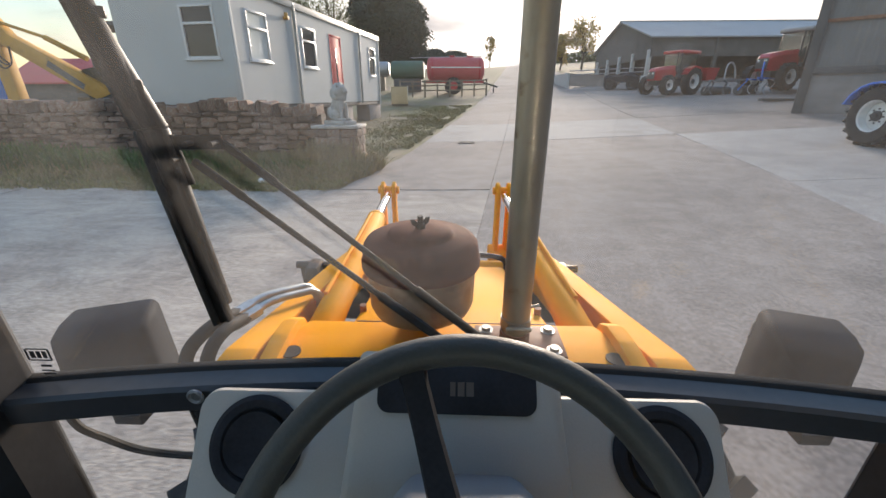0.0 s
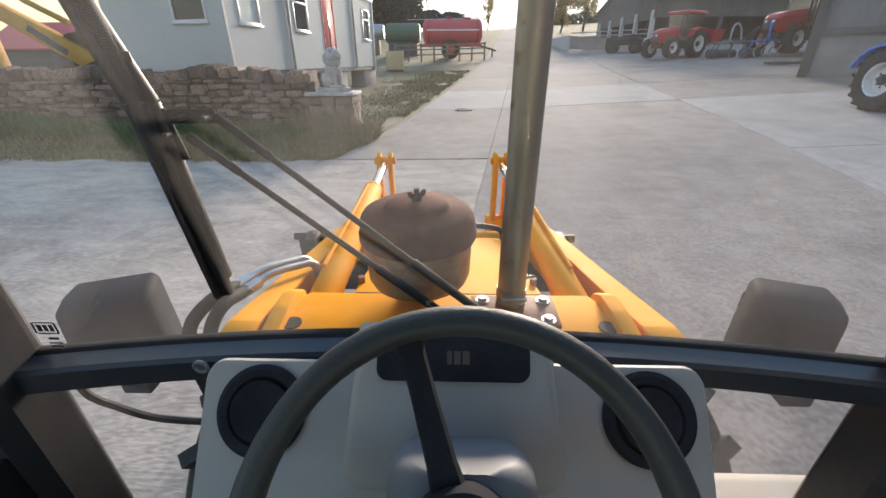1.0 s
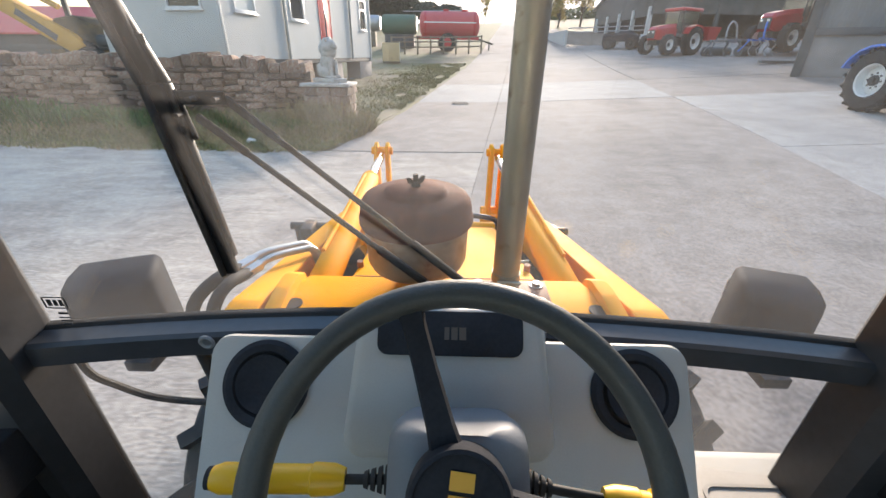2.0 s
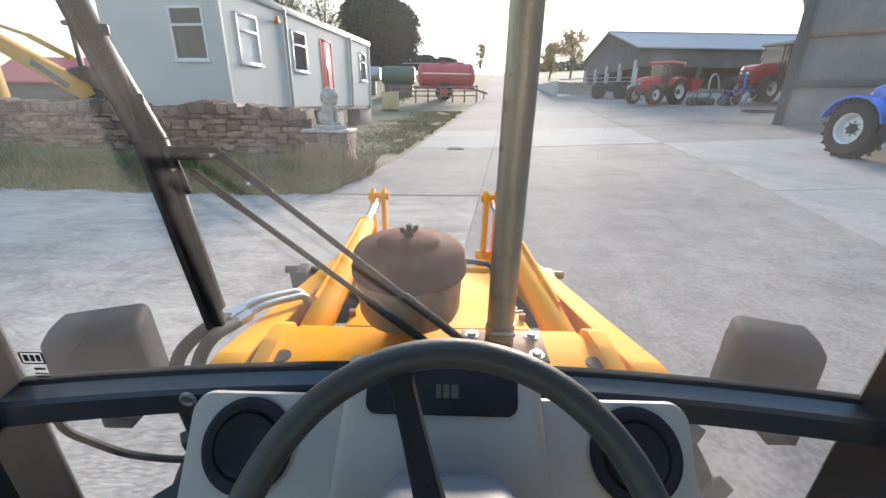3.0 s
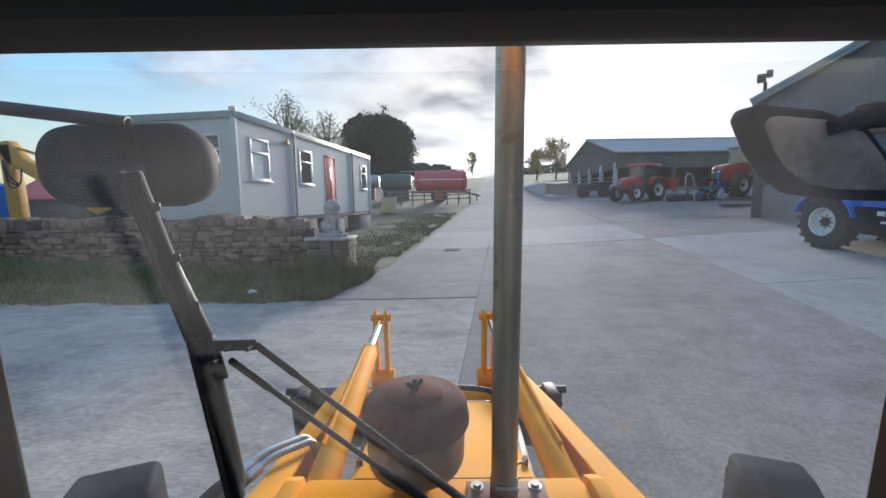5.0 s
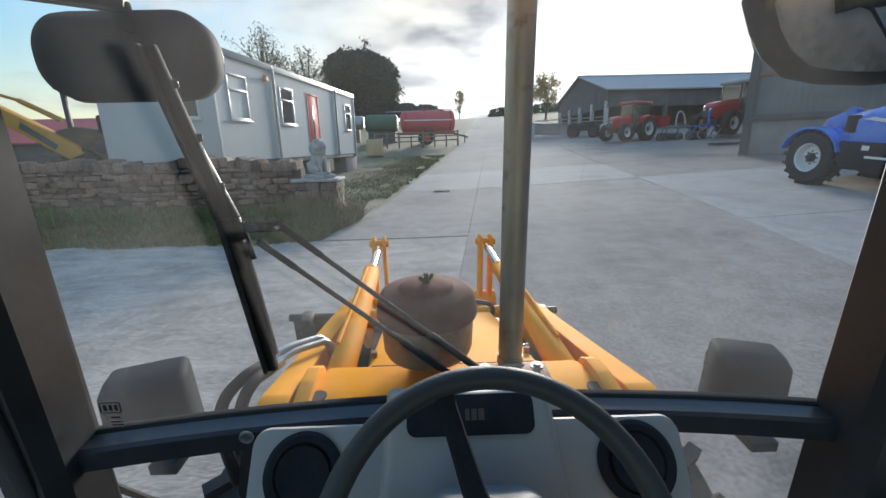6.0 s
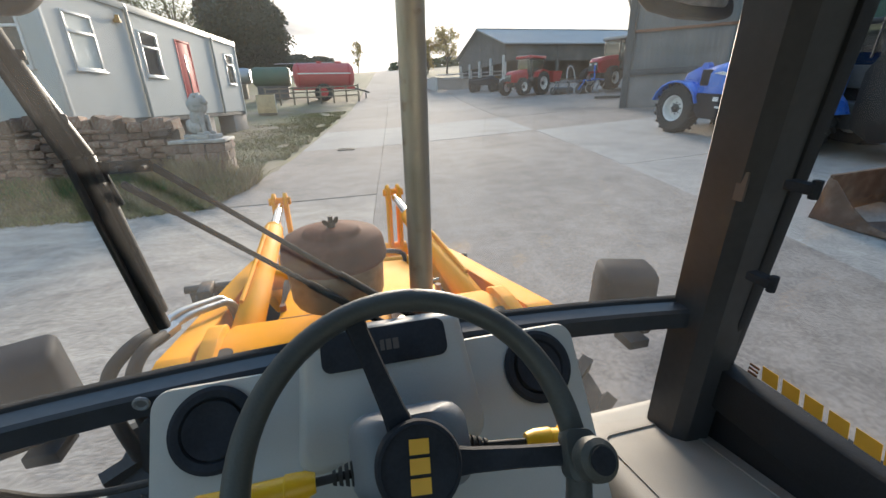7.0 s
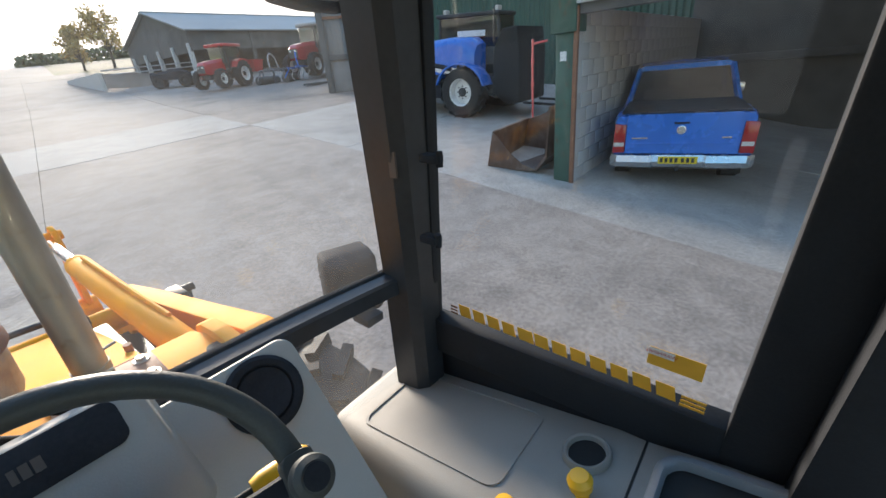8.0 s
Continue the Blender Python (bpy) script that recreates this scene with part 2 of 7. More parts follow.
M["mirror_shell"] = mat("mirror_shell", (0.33, 0.345, 0.36), 0.3, var=0.25, scale=9, bump=0.05, spot=(0.16, 0.17, 0.18), spot_at=0.55, spot_scale=7)
M["slate_plastic"] = mat("slate_plastic", (0.20, 0.215, 0.235), 0.5, var=0.08, scale=6, fine=300, bump=0.08)
M["wheel_foam"] = mat("wheel_foam", (0.066, 0.070, 0.066), 0.52, var=0.2, scale=9, fine=260, bump=0.16, spot=(0.075, 0.073, 0.065), spot_at=0.62, spot_scale=10)
M["print_yellow"] = mat("print_yellow", (0.78, 0.40, 0.04), 0.5, var=0.08, bump=0.0)
M["print_pale"] = mat("print_pale", (0.62, 0.60, 0.56), 0.5, var=0.08, bump=0.0)
M["print_grey"] = mat("print_grey", (0.10, 0.085, 0.08), 0.5, var=0.08, bump=0.0)
M["bucket_steel"] = mat("bucket_steel", (0.06, 0.056, 0.052), 0.6, 0.3, var=0.3, scale=9, bump=0.2, spot=(0.15, 0.09, 0.06), spot_at=0.6, spot_scale=8)
M["rusty_bucket"] = mat("rusty_bucket", (0.115, 0.066, 0.046), 0.8, var=0.35, scale=4, bump=0.3, spot=(0.18, 0.13, 0.105), spot_at=0.56, spot_scale=3)
M["blue"] = mat("blue_paint", (0.018, 0.15, 0.60), 0.28, var=0.08, scale=3, bump=0.02, coat=0.6)
M["truck_blue"] = mat("truck_blue", (0.006, 0.18, 0.70), 0.26, 0.25, var=0.06, scale=3, bump=0.01, coat=0.8)
M["red"] = mat("red_paint", (0.50, 0.025, 0.03), 0.35, var=0.12, scale=3, bump=0.03, coat=0.4)
M["red_faded"] = mat("red_faded", (0.55, 0.09, 0.09), 0.5, var=0.12, scale=2, bump=0.04)
M["white_paint"] = mat("white_paint", (0.74, 0.74, 0.72), 0.42, var=0.12, scale=6, bump=0.04, spot=(0.5, 0.47, 0.42), spot_at=0.66, spot_scale=8)
M["silver"] = mat("silver", (0.62, 0.63, 0.64), 0.25, 0.85, var=0.06, bump=0.0)
M["tail_red"] = mat("tail_red", (0.40, 0.012, 0.016), 0.15, var=0.1, bump=0.0, coat=0.8)
M["plate_yellow"] = mat("plate_yellow", (0.80, 0.58, 0.03), 0.4, var=0.05, bump=0.0)
M["green_tin"] = mat("green_tin", (0.035, 0.10, 0.075), 0.5, 0.0, var=0.2, scale=1.2, bump=0.04)
M["green_steel"] = mat("green_steel", (0.05, 0.115, 0.085), 0.55, var=0.3, scale=5, bump=0.1, spot=(0.16, 0.08, 0.05), spot_at=0.64, spot_scale=7)
M["grey_tin"] = mat("grey_tin", (0.30, 0.30, 0.30), 0.6, var=0.18, scale=0.8, bump=0.05)
M["pale_tin"] = mat("pale_tin", (0.48, 0.48, 0.47), 0.6, var=0.12, scale=1.0, bump=0.05)
M["dark_tin"] = mat("dark_tin", (0.20, 0.192, 0.185), 0.7, var=0.25, scale=1.0, bump=0.08)
M["roof_sheet"] = mat("roof_sheet", (0.32, 0.345, 0.355), 0.6, var=0.18, scale=0.5, bump=0.05)
M["barn_panel"] = mat("barn_panel", (0.30, 0.262, 0.24), 0.85, var=0.25, scale=1.4, bump=0.25)
M["block_white"] = mat("block_white", (0.50, 0.48, 0.46), 0.85, var=0.18, scale=1.6, bump=0.25, spot=(0.36, 0.33, 0.31), spot_at=0.62, spot_scale=1.3)
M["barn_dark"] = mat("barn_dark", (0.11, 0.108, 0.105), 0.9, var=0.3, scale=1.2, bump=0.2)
M["timber"] = mat("timber", (0.20, 0.165, 0.125), 0.85, var=0.3, scale=6, bump=0.3, stretch=(1, 1, 0.2))
M["plywood"] = mat("plywood", (0.55, 0.42, 0.25), 0.7, var=0.15, scale=4, bump=0.1)
M["plywood_pale"] = mat("plywood_pale", (0.66, 0.60, 0.48), 0.6, var=0.1, scale=4, bump=0.05)
M["galv"] = mat("galv", (0.38, 0.39, 0.40), 0.45, 0.6, var=0.2, scale=8, bump=0.06)
M["bark"] = mat("bark", (0.10, 0.082, 0.062), 0.95, var=0.35, scale=6, bump=0.5, stretch=(1, 1, 0.3))
# the next two leaf colours are lifted to imitate haze before the trees
M["leaf_dark"] = mat("leaf_dark", (0.045, 0.055, 0.032), 0.75, var=0.2, island=True, rand=0.4, bump=0)
M["leaf"] = mat("leaf", (0.13, 0.14, 0.06), 0.75, var=0.2, island=True, rand=0.45, bump=0)
# gold leaf colour, brightened in place of sun shining through the leaves
M["leaf_gold"] = mat("leaf_gold", (0.42, 0.31, 0.11), 0.75, var=0.2, island=True, rand=0.4, bump=0)
M["headliner"] = mat("headliner", (0.085, 0.082, 0.078), 0.9, var=0.12, scale=6, fine=300, bump=0.2)
M["trim_black"] = mat("trim_black", (0.020, 0.022, 0.026), 0.6, var=0.25, scale=10, fine=200, bump=0.12, spec=0.25)
M["seal"] = mat("seal", (0.010, 0.010, 0.010), 0.7, var=0.2, bump=0.1)
M["blue_tarp"] = mat("blue_tarp", (0.02, 0.16, 0.52), 0.5, var=0.1, bump=0.05)
M["sign_white"] = mat("sign_white", (0.75, 0.75, 0.73), 0.5, var=0.06, bump=0.0)
M["green_tank"] = mat("green_tank", (0.07, 0.13, 0.085), 0.6, var=0.2, scale=2, bump=0.05)
M["drain_iron"] = mat("drain_iron", (0.045, 0.042, 0.04), 0.7, 0.3, var=0.3, scale=20, bump=0.3)
M["mirror"] = mat("mirror_silver", (0.85, 0.86, 0.88), 0.03, 1.0, var=0.02, bump=0.0)
M["amber"] = mat("amber", (0.75, 0.28, 0.02), 0.25, var=0.05, bump=0.0)
# the dust layer also imitates sun glare, so the side panes get less
GLASS = glass_mat("cab_glass", (0.96, 0.97, 0.97), 0.03, 0.015)
SIDE_GLASS = glass_mat("side_glass", (0.96, 0.97, 0.97), 0.03, 0.003)
CAR_GLASS = glass_mat("car_glass", (0.35, 0.38, 0.38), 0.10)
CLEAR_GLASS = glass_mat("clear_glass", (0.75, 0.80, 0.80), 0.08)


# ---- helpers for shapes ----
def finish(bm, smooth=35.0):
    bmesh.ops.recalc_face_normals(bm, faces=bm.faces[:])
    if smooth:
        lim = radians(smooth)
        for f in bm.faces:
            f.smooth = True
        for e in bm.edges:
            if len(e.link_faces) == 2 and e.calc_face_angle(0.0) > lim:
                e.smooth = False
    return bm


def mesh_of(name, bm, material, smooth=35.0):
    finish(bm, smooth)
    me = bpy.data.meshes.new(name)
    bm.to_mesh(me)
    bm.free()
    me.materials.append(M[material] if isinstance(material, str) else material)
    return me


def part(name, bm, material, parent=None, label="", smooth=35.0):
    ob = new(name, mesh_of(name, bm, material, smooth))
    if parent is not None:
        ob.parent = parent
    if label:
        tagged(ob, label)
    return ob


def thing(name, label, category, m=None, group="", kind=""):
    ob = new(name)
    ob.empty_display_size = 0.1
    if m is not None:
        ob.matrix_world = m
    return tagged(ob, label, category, group, kind)


def single(name, bm, material, label, category="", group="", kind="", m=None, smooth=35.0):
    ob = part(name, bm, material, None, "", smooth)
    if m is not None:
        ob.matrix_world = m
    return tagged(ob, label, category, group, kind)


def box(x0, x1, y0, y1, z0, z1, bevel=0.0, bm=None, m=None, seg=2):
    """A box between two corners, its edges rounded; added to bm if one is given."""
    b = bmesh.new()
    bmesh.ops.create_cube(b, size=1.0)
    for v in b.verts:
        v.co = Vector((x0 + (v.co.x + 0.5) * (x1 - x0), y0 + (v.co.y + 0.5) * (y1 - y0), z0 + (v.co.z + 0.5) * (z1 - z0)))
    if bevel:
        bmesh.ops.bevel(b, geom=b.edges[:], offset=bevel, segments=seg, profile=0.5, affect="EDGES", clamp_overlap=True)
    if m is not None:
        bmesh.ops.transform(b, matrix=m, verts=b.verts[:])
    return join(bm, b)


def join(bm, b):
    if bm is None:
        return b
    me = bpy.data.meshes.new("join")
    b.to_mesh(me)
    b.free()
    bm.from_mesh(me)
    bpy.data.meshes.remove(me)
    return bm


def rod(p0, p1, r0, r1=None, seg=16, bm=None, bevel=0.0):
    """A round bar from p0 to p1."""
    r1 = r0 if r1 is None else r1
    p0, p1 = Vector(p0), Vector(p1)
    b = bmesh.new()
    bmesh.ops.create_cone(b, cap_ends=True, segments=seg, radius1=r0, radius2=r1, depth=(p1 - p0).length)
    if bevel:
        caps = [e for e in b.edges if any(len(f.verts) > 4 for f in e.link_faces)]
        bmesh.ops.bevel(b, geom=caps, offset=bevel, segments=2, profile=0.5, affect="EDGES", clamp_overlap=True)
    q = (p1 - p0).to_track_quat("Z", "Y").to_matrix().to_4x4()
    bmesh.ops.transform(b, matrix=Matrix.Translation((p0 + p1) / 2) @ q, verts=b.verts[:])
    return join(bm, b)


def sweep(points, r, seg=10, bm=None, smooth_steps=6):
    """A hose or bent pipe through the points."""
    pts = [Vector(p) for p in points]
    line = []
    for i in range(len(pts) - 1):
        a, b_, c, d = pts[max(i - 1, 0)], pts[i], pts[i + 1], pts[min(i + 2, len(pts) - 1)]
        for k in range(smooth_steps):
            t = k / smooth_steps
            line.append(0.5 * ((2 * b_) + (c - a) * t + (2 * a - 5 * b_ + 4 * c - d) * t * t + (3 * b_ - a - 3 * c + d) * t ** 3))
    line.append(pts[-1])
    b = bmesh.new()
    rings, up = [], Vector((0.13, 0.21, 0.97))
    for i, p in enumerate(line):
        tan = (line[min(i + 1, len(line) - 1)] - line[max(i - 1, 0)]).normalized()
        side = tan.cross(up).normalized()
        nor = side.cross(tan).normalized()
        rings.append([b.verts.new(p + r * (math.cos(2 * math.pi * k / seg) * side + math.sin(2 * math.pi * k / seg) * nor)) for k in range(seg)])
    for r0, r1 in zip(rings, rings[1:]):
        for k in range(seg):
            b.faces.new((r0[k], r0[(k + 1) % seg], r1[(k + 1) % seg], r1[k]))
    b.faces.new(rings[0]); b.faces.new(rings[-1])
    return join(bm, b)


def lathe(profile, seg=32, bm=None, m=None, closed=False):
    """A body of revolution about z; profile: (radius, height) from one end to the other."""
    b = bmesh.new()
    rings = []
    for r, z in profile:
        if r < 1e-6:
            rings.append([b.verts.new((0, 0, z))])
        else:
            rings.append([b.verts.new((r * math.cos(2 * math.pi * k / seg), r * math.sin(2 * math.pi * k / seg), z)) for k in range(seg)])
    pairs = list(zip(rings, rings[1:])) + ([(rings[-1], rings[0])] if closed else [])
    for a, c in pairs:
        for k in range(seg):
            k2 = (k + 1) % seg
            if len(a) == 1 and len(c) > 1:
                b.faces.new((a[0], c[k], c[k2]))
            elif len(c) == 1 and len(a) > 1:
                b.faces.new((a[k], a[k2], c[0]))
            elif len(a) > 1:
                b.faces.new((a[k], a[k2], c[k2], c[k]))
    if not closed:
        for ring in (rings[0], rings[-1]):
            if len(ring) > 2:
                b.faces.new(ring)
    if m is not None:
        bmesh.ops.transform(b, matrix=m, verts=b.verts[:])
    return join(bm, b)


def prism(outline, lo, hi, axis="x", bevel=0.0, bm=None, m=None):
    """An outline in the plane across an axis, given thickness along it. axis x: outline of (y, z); y: (x, z); z: (x, y)."""
    b = bmesh.new()
    place = {"x": lambda u, v, w: (w, u, v), "y": lambda u, v, w: (u, w, v), "z": lambda u, v, w: (u, v, w)}[axis]
    r0 = [b.verts.new(place(u, v, lo)) for u, v in outline]
    r1 = [b.verts.new(place(u, v, hi)) for u, v in outline]
    n = len(outline)
    for k in range(n):
        b.faces.new((r0[k], r0[(k + 1) % n], r1[(k + 1) % n], r1[k]))
    b.faces.new(r0); b.faces.new(r1)
    bmesh.ops.recalc_face_normals(b, faces=b.faces[:])
    if bevel:
        bmesh.ops.bevel(b, geom=b.edges[:], offset=bevel, segments=2, profile=0.5, affect="EDGES", clamp_overlap=True)
    if m is not None:
        bmesh.ops.transform(b, matrix=m, verts=b.verts[:])
    return join(bm, b)


def loft(sections, bm=None, cap=True, m=None):
    """A skin over equal rings of points."""
    b = bmesh.new()
    rings = [[b.verts.new(p) for p in s] for s in sections]
    n = len(rings[0])
    for r0, r1 in zip(rings, rings[1:]):
        for k in range(n):
            b.faces.new((r0[k], r0[(k + 1) % n], r1[(k + 1) % n], r1[k]))
    if cap:
        b.faces.new(rings[0]); b.faces.new(rings[-1])
    if m is not None:
        bmesh.ops.transform(b, matrix=m, verts=b.verts[:])
    return join(bm, b)


def round_rect(w, h, r, seg=5):
    """The outline of a rounded rectangle about the origin."""
    out = []
    for cx, cy, a0 in ((w / 2 - r, h / 2 - r, 0), (-w / 2 + r, h / 2 - r, 90), (-w / 2 + r, -h / 2 + r, 180), (w / 2 - r, -h / 2 + r, 270)):
        for k in range(seg + 1):
            a = radians(a0 + 90 * k / seg)
            out.append((cx + r * math.cos(a), cy + r * math.sin(a)))
    return out


def beam(p0, p1, w, d, up=(0, 0, 1), bevel=0.004, bm=None):
    """A square bar from p0 to p1, w across and d along up."""
    p0, p1, up = Vector(p0), Vector(p1), Vector(up)
    z = (p1 - p0).normalized()
    x = up.cross(z).normalized()
    y = z.cross(x)
    m = Matrix((x, y, z)).transposed().to_4x4()
    m.translation = p0
    return box(-w / 2, w / 2, -d / 2, d / 2, 0, (p1 - p0).length, bevel, bm, m)


def bolt(p, normal, r, h, bm=None, seg=6):
    p, n = Vector(p), Vector(normal).normalized()
    return rod(p, p + n * h, r, r * 0.95, seg, bm)


def wheel_meshes(r, w, rim_r, treads, lug=0.03):
    """A tractor tyre with its lugs, and a dished rim, both about the x axis."""
    t = bmesh.new()
    prof = [(rim_r, -w * 0.42), (rim_r + 0.04, -w * 0.5), (r * 0.9, -w * 0.5), (r * 0.975, -w * 0.42), (r, -w * 0.2), (r, w * 0.2),
            (r * 0.975, w * 0.42), (r * 0.9, w * 0.5), (rim_r + 0.04, w * 0.5), (rim_r, w * 0.42)]
    turn = Matrix.Rotation(radians(90), 4, "Y")
    lathe(prof, 40, t, turn, closed=True)
    for k in range(treads):
        for side in (-1, 1):
            a = 2 * math.pi * (k + (0.5 if side > 0 else 0)) / treads
            m = Matrix.Rotation(a, 4, "X") @ Matrix.Translation((side * w * 0.25, 0, r)) @ Matrix.Rotation(radians(35) * side, 4, "Z")
            box(-w * 0.27, w * 0.27, -0.032 * r / 0.6, 0.032 * r / 0.6, -0.03, lug, 0.0, t, m)
    rim = bmesh.new()
    lathe([(rim_r, -w * 0.45), (rim_r * 1.02, -w * 0.47), (rim_r * 0.93, -w * 0.40), (rim_r * 0.88, w * 0.05), (rim_r * 0.55, w * 0.16), (rim_r * 0.3, w * 0.18), (0, w * 0.18)],
          36, rim, turn)
    lathe([(rim_r * 0.93, w * 0.0), (rim_r * 0.95, w * 0.42), (rim_r * 1.03, w * 0.47), (rim_r, w * 0.45), (rim_r * 0.9, w * 0.0)], 36, rim, turn)
    hub = bmesh.new()
    lathe([(rim_r * 0.34, w * 0.16), (rim_r * 0.34, w * 0.26), (rim_r * 0.22, w * 0.30), (rim_r * 0.2, w * 0.40), (0, w * 0.42)], 20, hub, turn)
    for k in range(8):
        a = 2 * math.pi * k / 8
        bolt((w * 0.16, rim_r * 0.46 * math.cos(a), rim_r * 0.46 * math.sin(a)), (1, 0, 0), 0.018, 0.03, hub)
    return mesh_of("tyre", t, "rubber"), rim, hub


def tractor_wheel(r, w, rim_r, parent, place, rim_material, treads=18, flip=False):
    tyre, rim, hub = wheel_meshes(r, w, rim_r, treads)
    holder = new("wheel", tyre)
    holder.parent = parent
    holder.matrix_basis = Matrix.Translation(place) @ (Matrix.Rotation(math.pi, 4, "Z") if flip else Matrix.Identity(4))
    part("rim", rim, rim_material, holder, "painted steel wheel rim")
    part("hub", hub, "black_paint", holder)
    return holder


# ---- the ground ----
def road_left(y):
    """The left edge of the concrete, and how it leans away to the right."""
    return -1.45 + 0.14 * (y - 10.0) if y > 9.0 else -1.59 - 0.25 * (9.0 - y) ** 1.5


def on_concrete(x, y):
    if y < 7.15:
        return -17 < x < 16 and y > -15.5
    return road_left(y) < x < 26 + 0.1 * y and y < 60 or (road_left(y) < x < road_left(y) + 5.5 and y < 92)


def spaced(reach, near, step, growth):
    out, v, s = [0.0], 0.0, step
    while v < reach:
        if v > near:
            s *= growth
        v += s
        out.append(v)
    return out


gx = spaced(600, 16, 0.5, 1.12)
gx = sorted([-v for v in gx[1:]] + gx)
gy = sorted([-v for v in spaced(120, 16, 0.8, 1.2)[1:]] + spaced(900, 40, 0.5, 1.1))
bm = bmesh.new()
grid = []
for y in gy:
    row = []
    for x in gx:
        z = ground_z(x, y) + (-0.07 if on_concrete(x, y) else 0.02 + 0.05 * noise.noise(Vector((x * 0.5, y * 0.5, 0))))
        row.append(bm.verts.new((x, y, z)))
    grid.append(row)
for a, b in zip(grid, grid[1:]):
    for k in range(len(gx) - 1):
        bm.faces.new((a[k], a[k + 1], b[k + 1], b[k]))
single("ground", bm, "earth", "rough grass and bare earth sloping up to a crest", "ground", kind="structure", smooth=180)

# concrete bays, each a slab of its own with open joints between
yard = thing("pavement", "worn grey concrete farmyard cast in large bays", "pavement", kind="structure")


def slab(corners, material="concrete"):
    """A draped slab over a four-cornered bay (x, y), in order round it."""
    b = bmesh.new()
    nu = max(2, int((Vector(corners[1]) - Vector(corners[0])).length / 0.8))
    nv = max(2, int((Vector(corners[3]) - Vector(corners[0])).length / 0.8))
    c = [Vector(p) for p in corners]
    mid = sum(c, Vector((0, 0))) / 4
    c = [p + (mid - p).normalized() * 0.008 for p in c]
    off = random.uniform(-0.006, 0.006)
    top = [[None] * (nu + 1) for _ in range(nv + 1)]
    for j in range(nv + 1):
        for i in range(nu + 1):
            p = (c[0].lerp(c[1], i / nu)).lerp(c[3].lerp(c[2], i / nu), j / nv)
            top[j][i] = b.verts.new((p.x, p.y, ground_z(p.x, p.y) + off))
    for j in range(nv):
        for i in range(nu):
            b.faces.new((top[j][i], top[j][i + 1], top[j + 1][i + 1], top[j + 1][i]))
    rim_ = top[0] + [r[-1] for r in top[1:]] + top[-1][-2::-1] + [r[0] for r in top[-2:0:-1]]
    low = [b.verts.new(v.co - Vector((0, 0, 0.11))) for v in rim_]
    for k in range(len(rim_)):
        b.faces.new((rim_[k], rim_[(k + 1) % len(rim_)], low[(k + 1) % len(rim_)], low[k]))
    return part("slab", b, material, yard, smooth=20)


def lean(u, y):
    return u + 0.14 * (y - 10.0)


rows_y = [7.15, 11.05, 12.75, 17.2, 22.5, 28.0, 34.0, 40.0, 46.0, 52.0, 58.0]
cols_u = [-1.45, 0.95, 6.05, 11.0, 16.5, 23.0]
for j, (y0, y1) in enumerate(zip(rows_y, rows_y[1:])):
    for i, (u0, u1) in enumerate(zip(cols_u, cols_u[1:])):
        if (y0 > 40 and i > 1) or (j == 0 and i == 1):
            continue
        pale = (i == 0 and j == 2) or (i >= 2 and 7 < y0 < 12) or (i == 1 and j == 2)
        slab([(lean(u0, y0) if not (i == 0 and j == 0) else -2.15, y0), (lean(u1, y0), y0), (lean(u1, y1), y1), (lean(u0, y1), y1)], "concrete_pale" if pale else "concrete")
for y0, y1 in ((58, 66), (66, 74), (74, 82), (82, 91)):
    for u0, u1 in ((-1.45, 0.95), (0.95, 3.6)):
        slab([(lean(u0, y0), y0), (lean(u1, y0), y0), (lean(u1, y1), y1), (lean(u0, y1), y1)])
for y0, y1 in ((-15.0, -4.0), (-4.0, 7.15)):
    for x0, x1 in ((-17.0, -8.0), (-8.0, None)):
        slab([(x0, y0), (x1 if x1 else lean(0.95, y0), y0), (x1 if x1 else lean(0.95, y1), y1), (x0, y1)], "concrete_worn")
    slab([(lean(6.05, y0), y0), (9.5, y0), (9.5, y1), (lean(6.05, y1), y1)], "concrete_pale")
    slab([(9.5, y0), (16.0, y0), (16.0, y1), (9.5, y1)], "concrete_pale")
slab([(lean(0.95, -15), -15.0), (lean(6.05, -15), -15.0), (lean(6.05, -4), -4.0), (lean(0.95, -4), -4.0)])
slab([(lean(0.95, -4), -4.0), (lean(6.05, -4), -4.0), (lean(6.05, 11.05), 11.05), (lean(0.95, 11.05), 11.05)])

# a drain grating let into the concrete
grating = thing("drain_cover", "dark cast iron drain grating flush in the concrete", "drain", pose(0.2, 12.55, ground_z(0.2, 12.55) + 0.004, 2.6))
b = box(-0.24, 0.24, 0.12, 0.16, 0, 0.02, 0.002)
box(-0.24, 0.24, -0.16, -0.12, 0, 0.02, 0.002, b)
box(-0.24, -0.2, -0.12, 0.12, 0, 0.02, 0.002, b)
box(0.2, 0.24, -0.12, 0.12, 0, 0.02, 0.002, b)
part("frame", b, "drain_iron", grating)
for k in range(9):
    part("slat", box(-0.185 + 0.042 * k, -0.165 + 0.042 * k, -0.12, 0.12, 0, 0.015), "drain_iron", grating)

# ---- the loader that the camera sits in ----
SLOPE = 2.6
loader = thing("backhoe_loader", "yellow compact backhoe loader seen from its cab, on concrete", "loader", pose(0, 0, 0, SLOPE))
L = loader


def mirrored(p):
    return (-p[0], p[1], p[2])


# cab frame
def pillar_x(z):
    return 0.632 - 0.11 * max(z - 1.47, 0.0)


def pillar_y(z):
    return 0.577 - 0.10 * max(z - 1.455, 0.0)


def bow(x):
    """How far the rail and the glass curve forward of the pillars."""
    return 0.632 - 0.138 * x * x


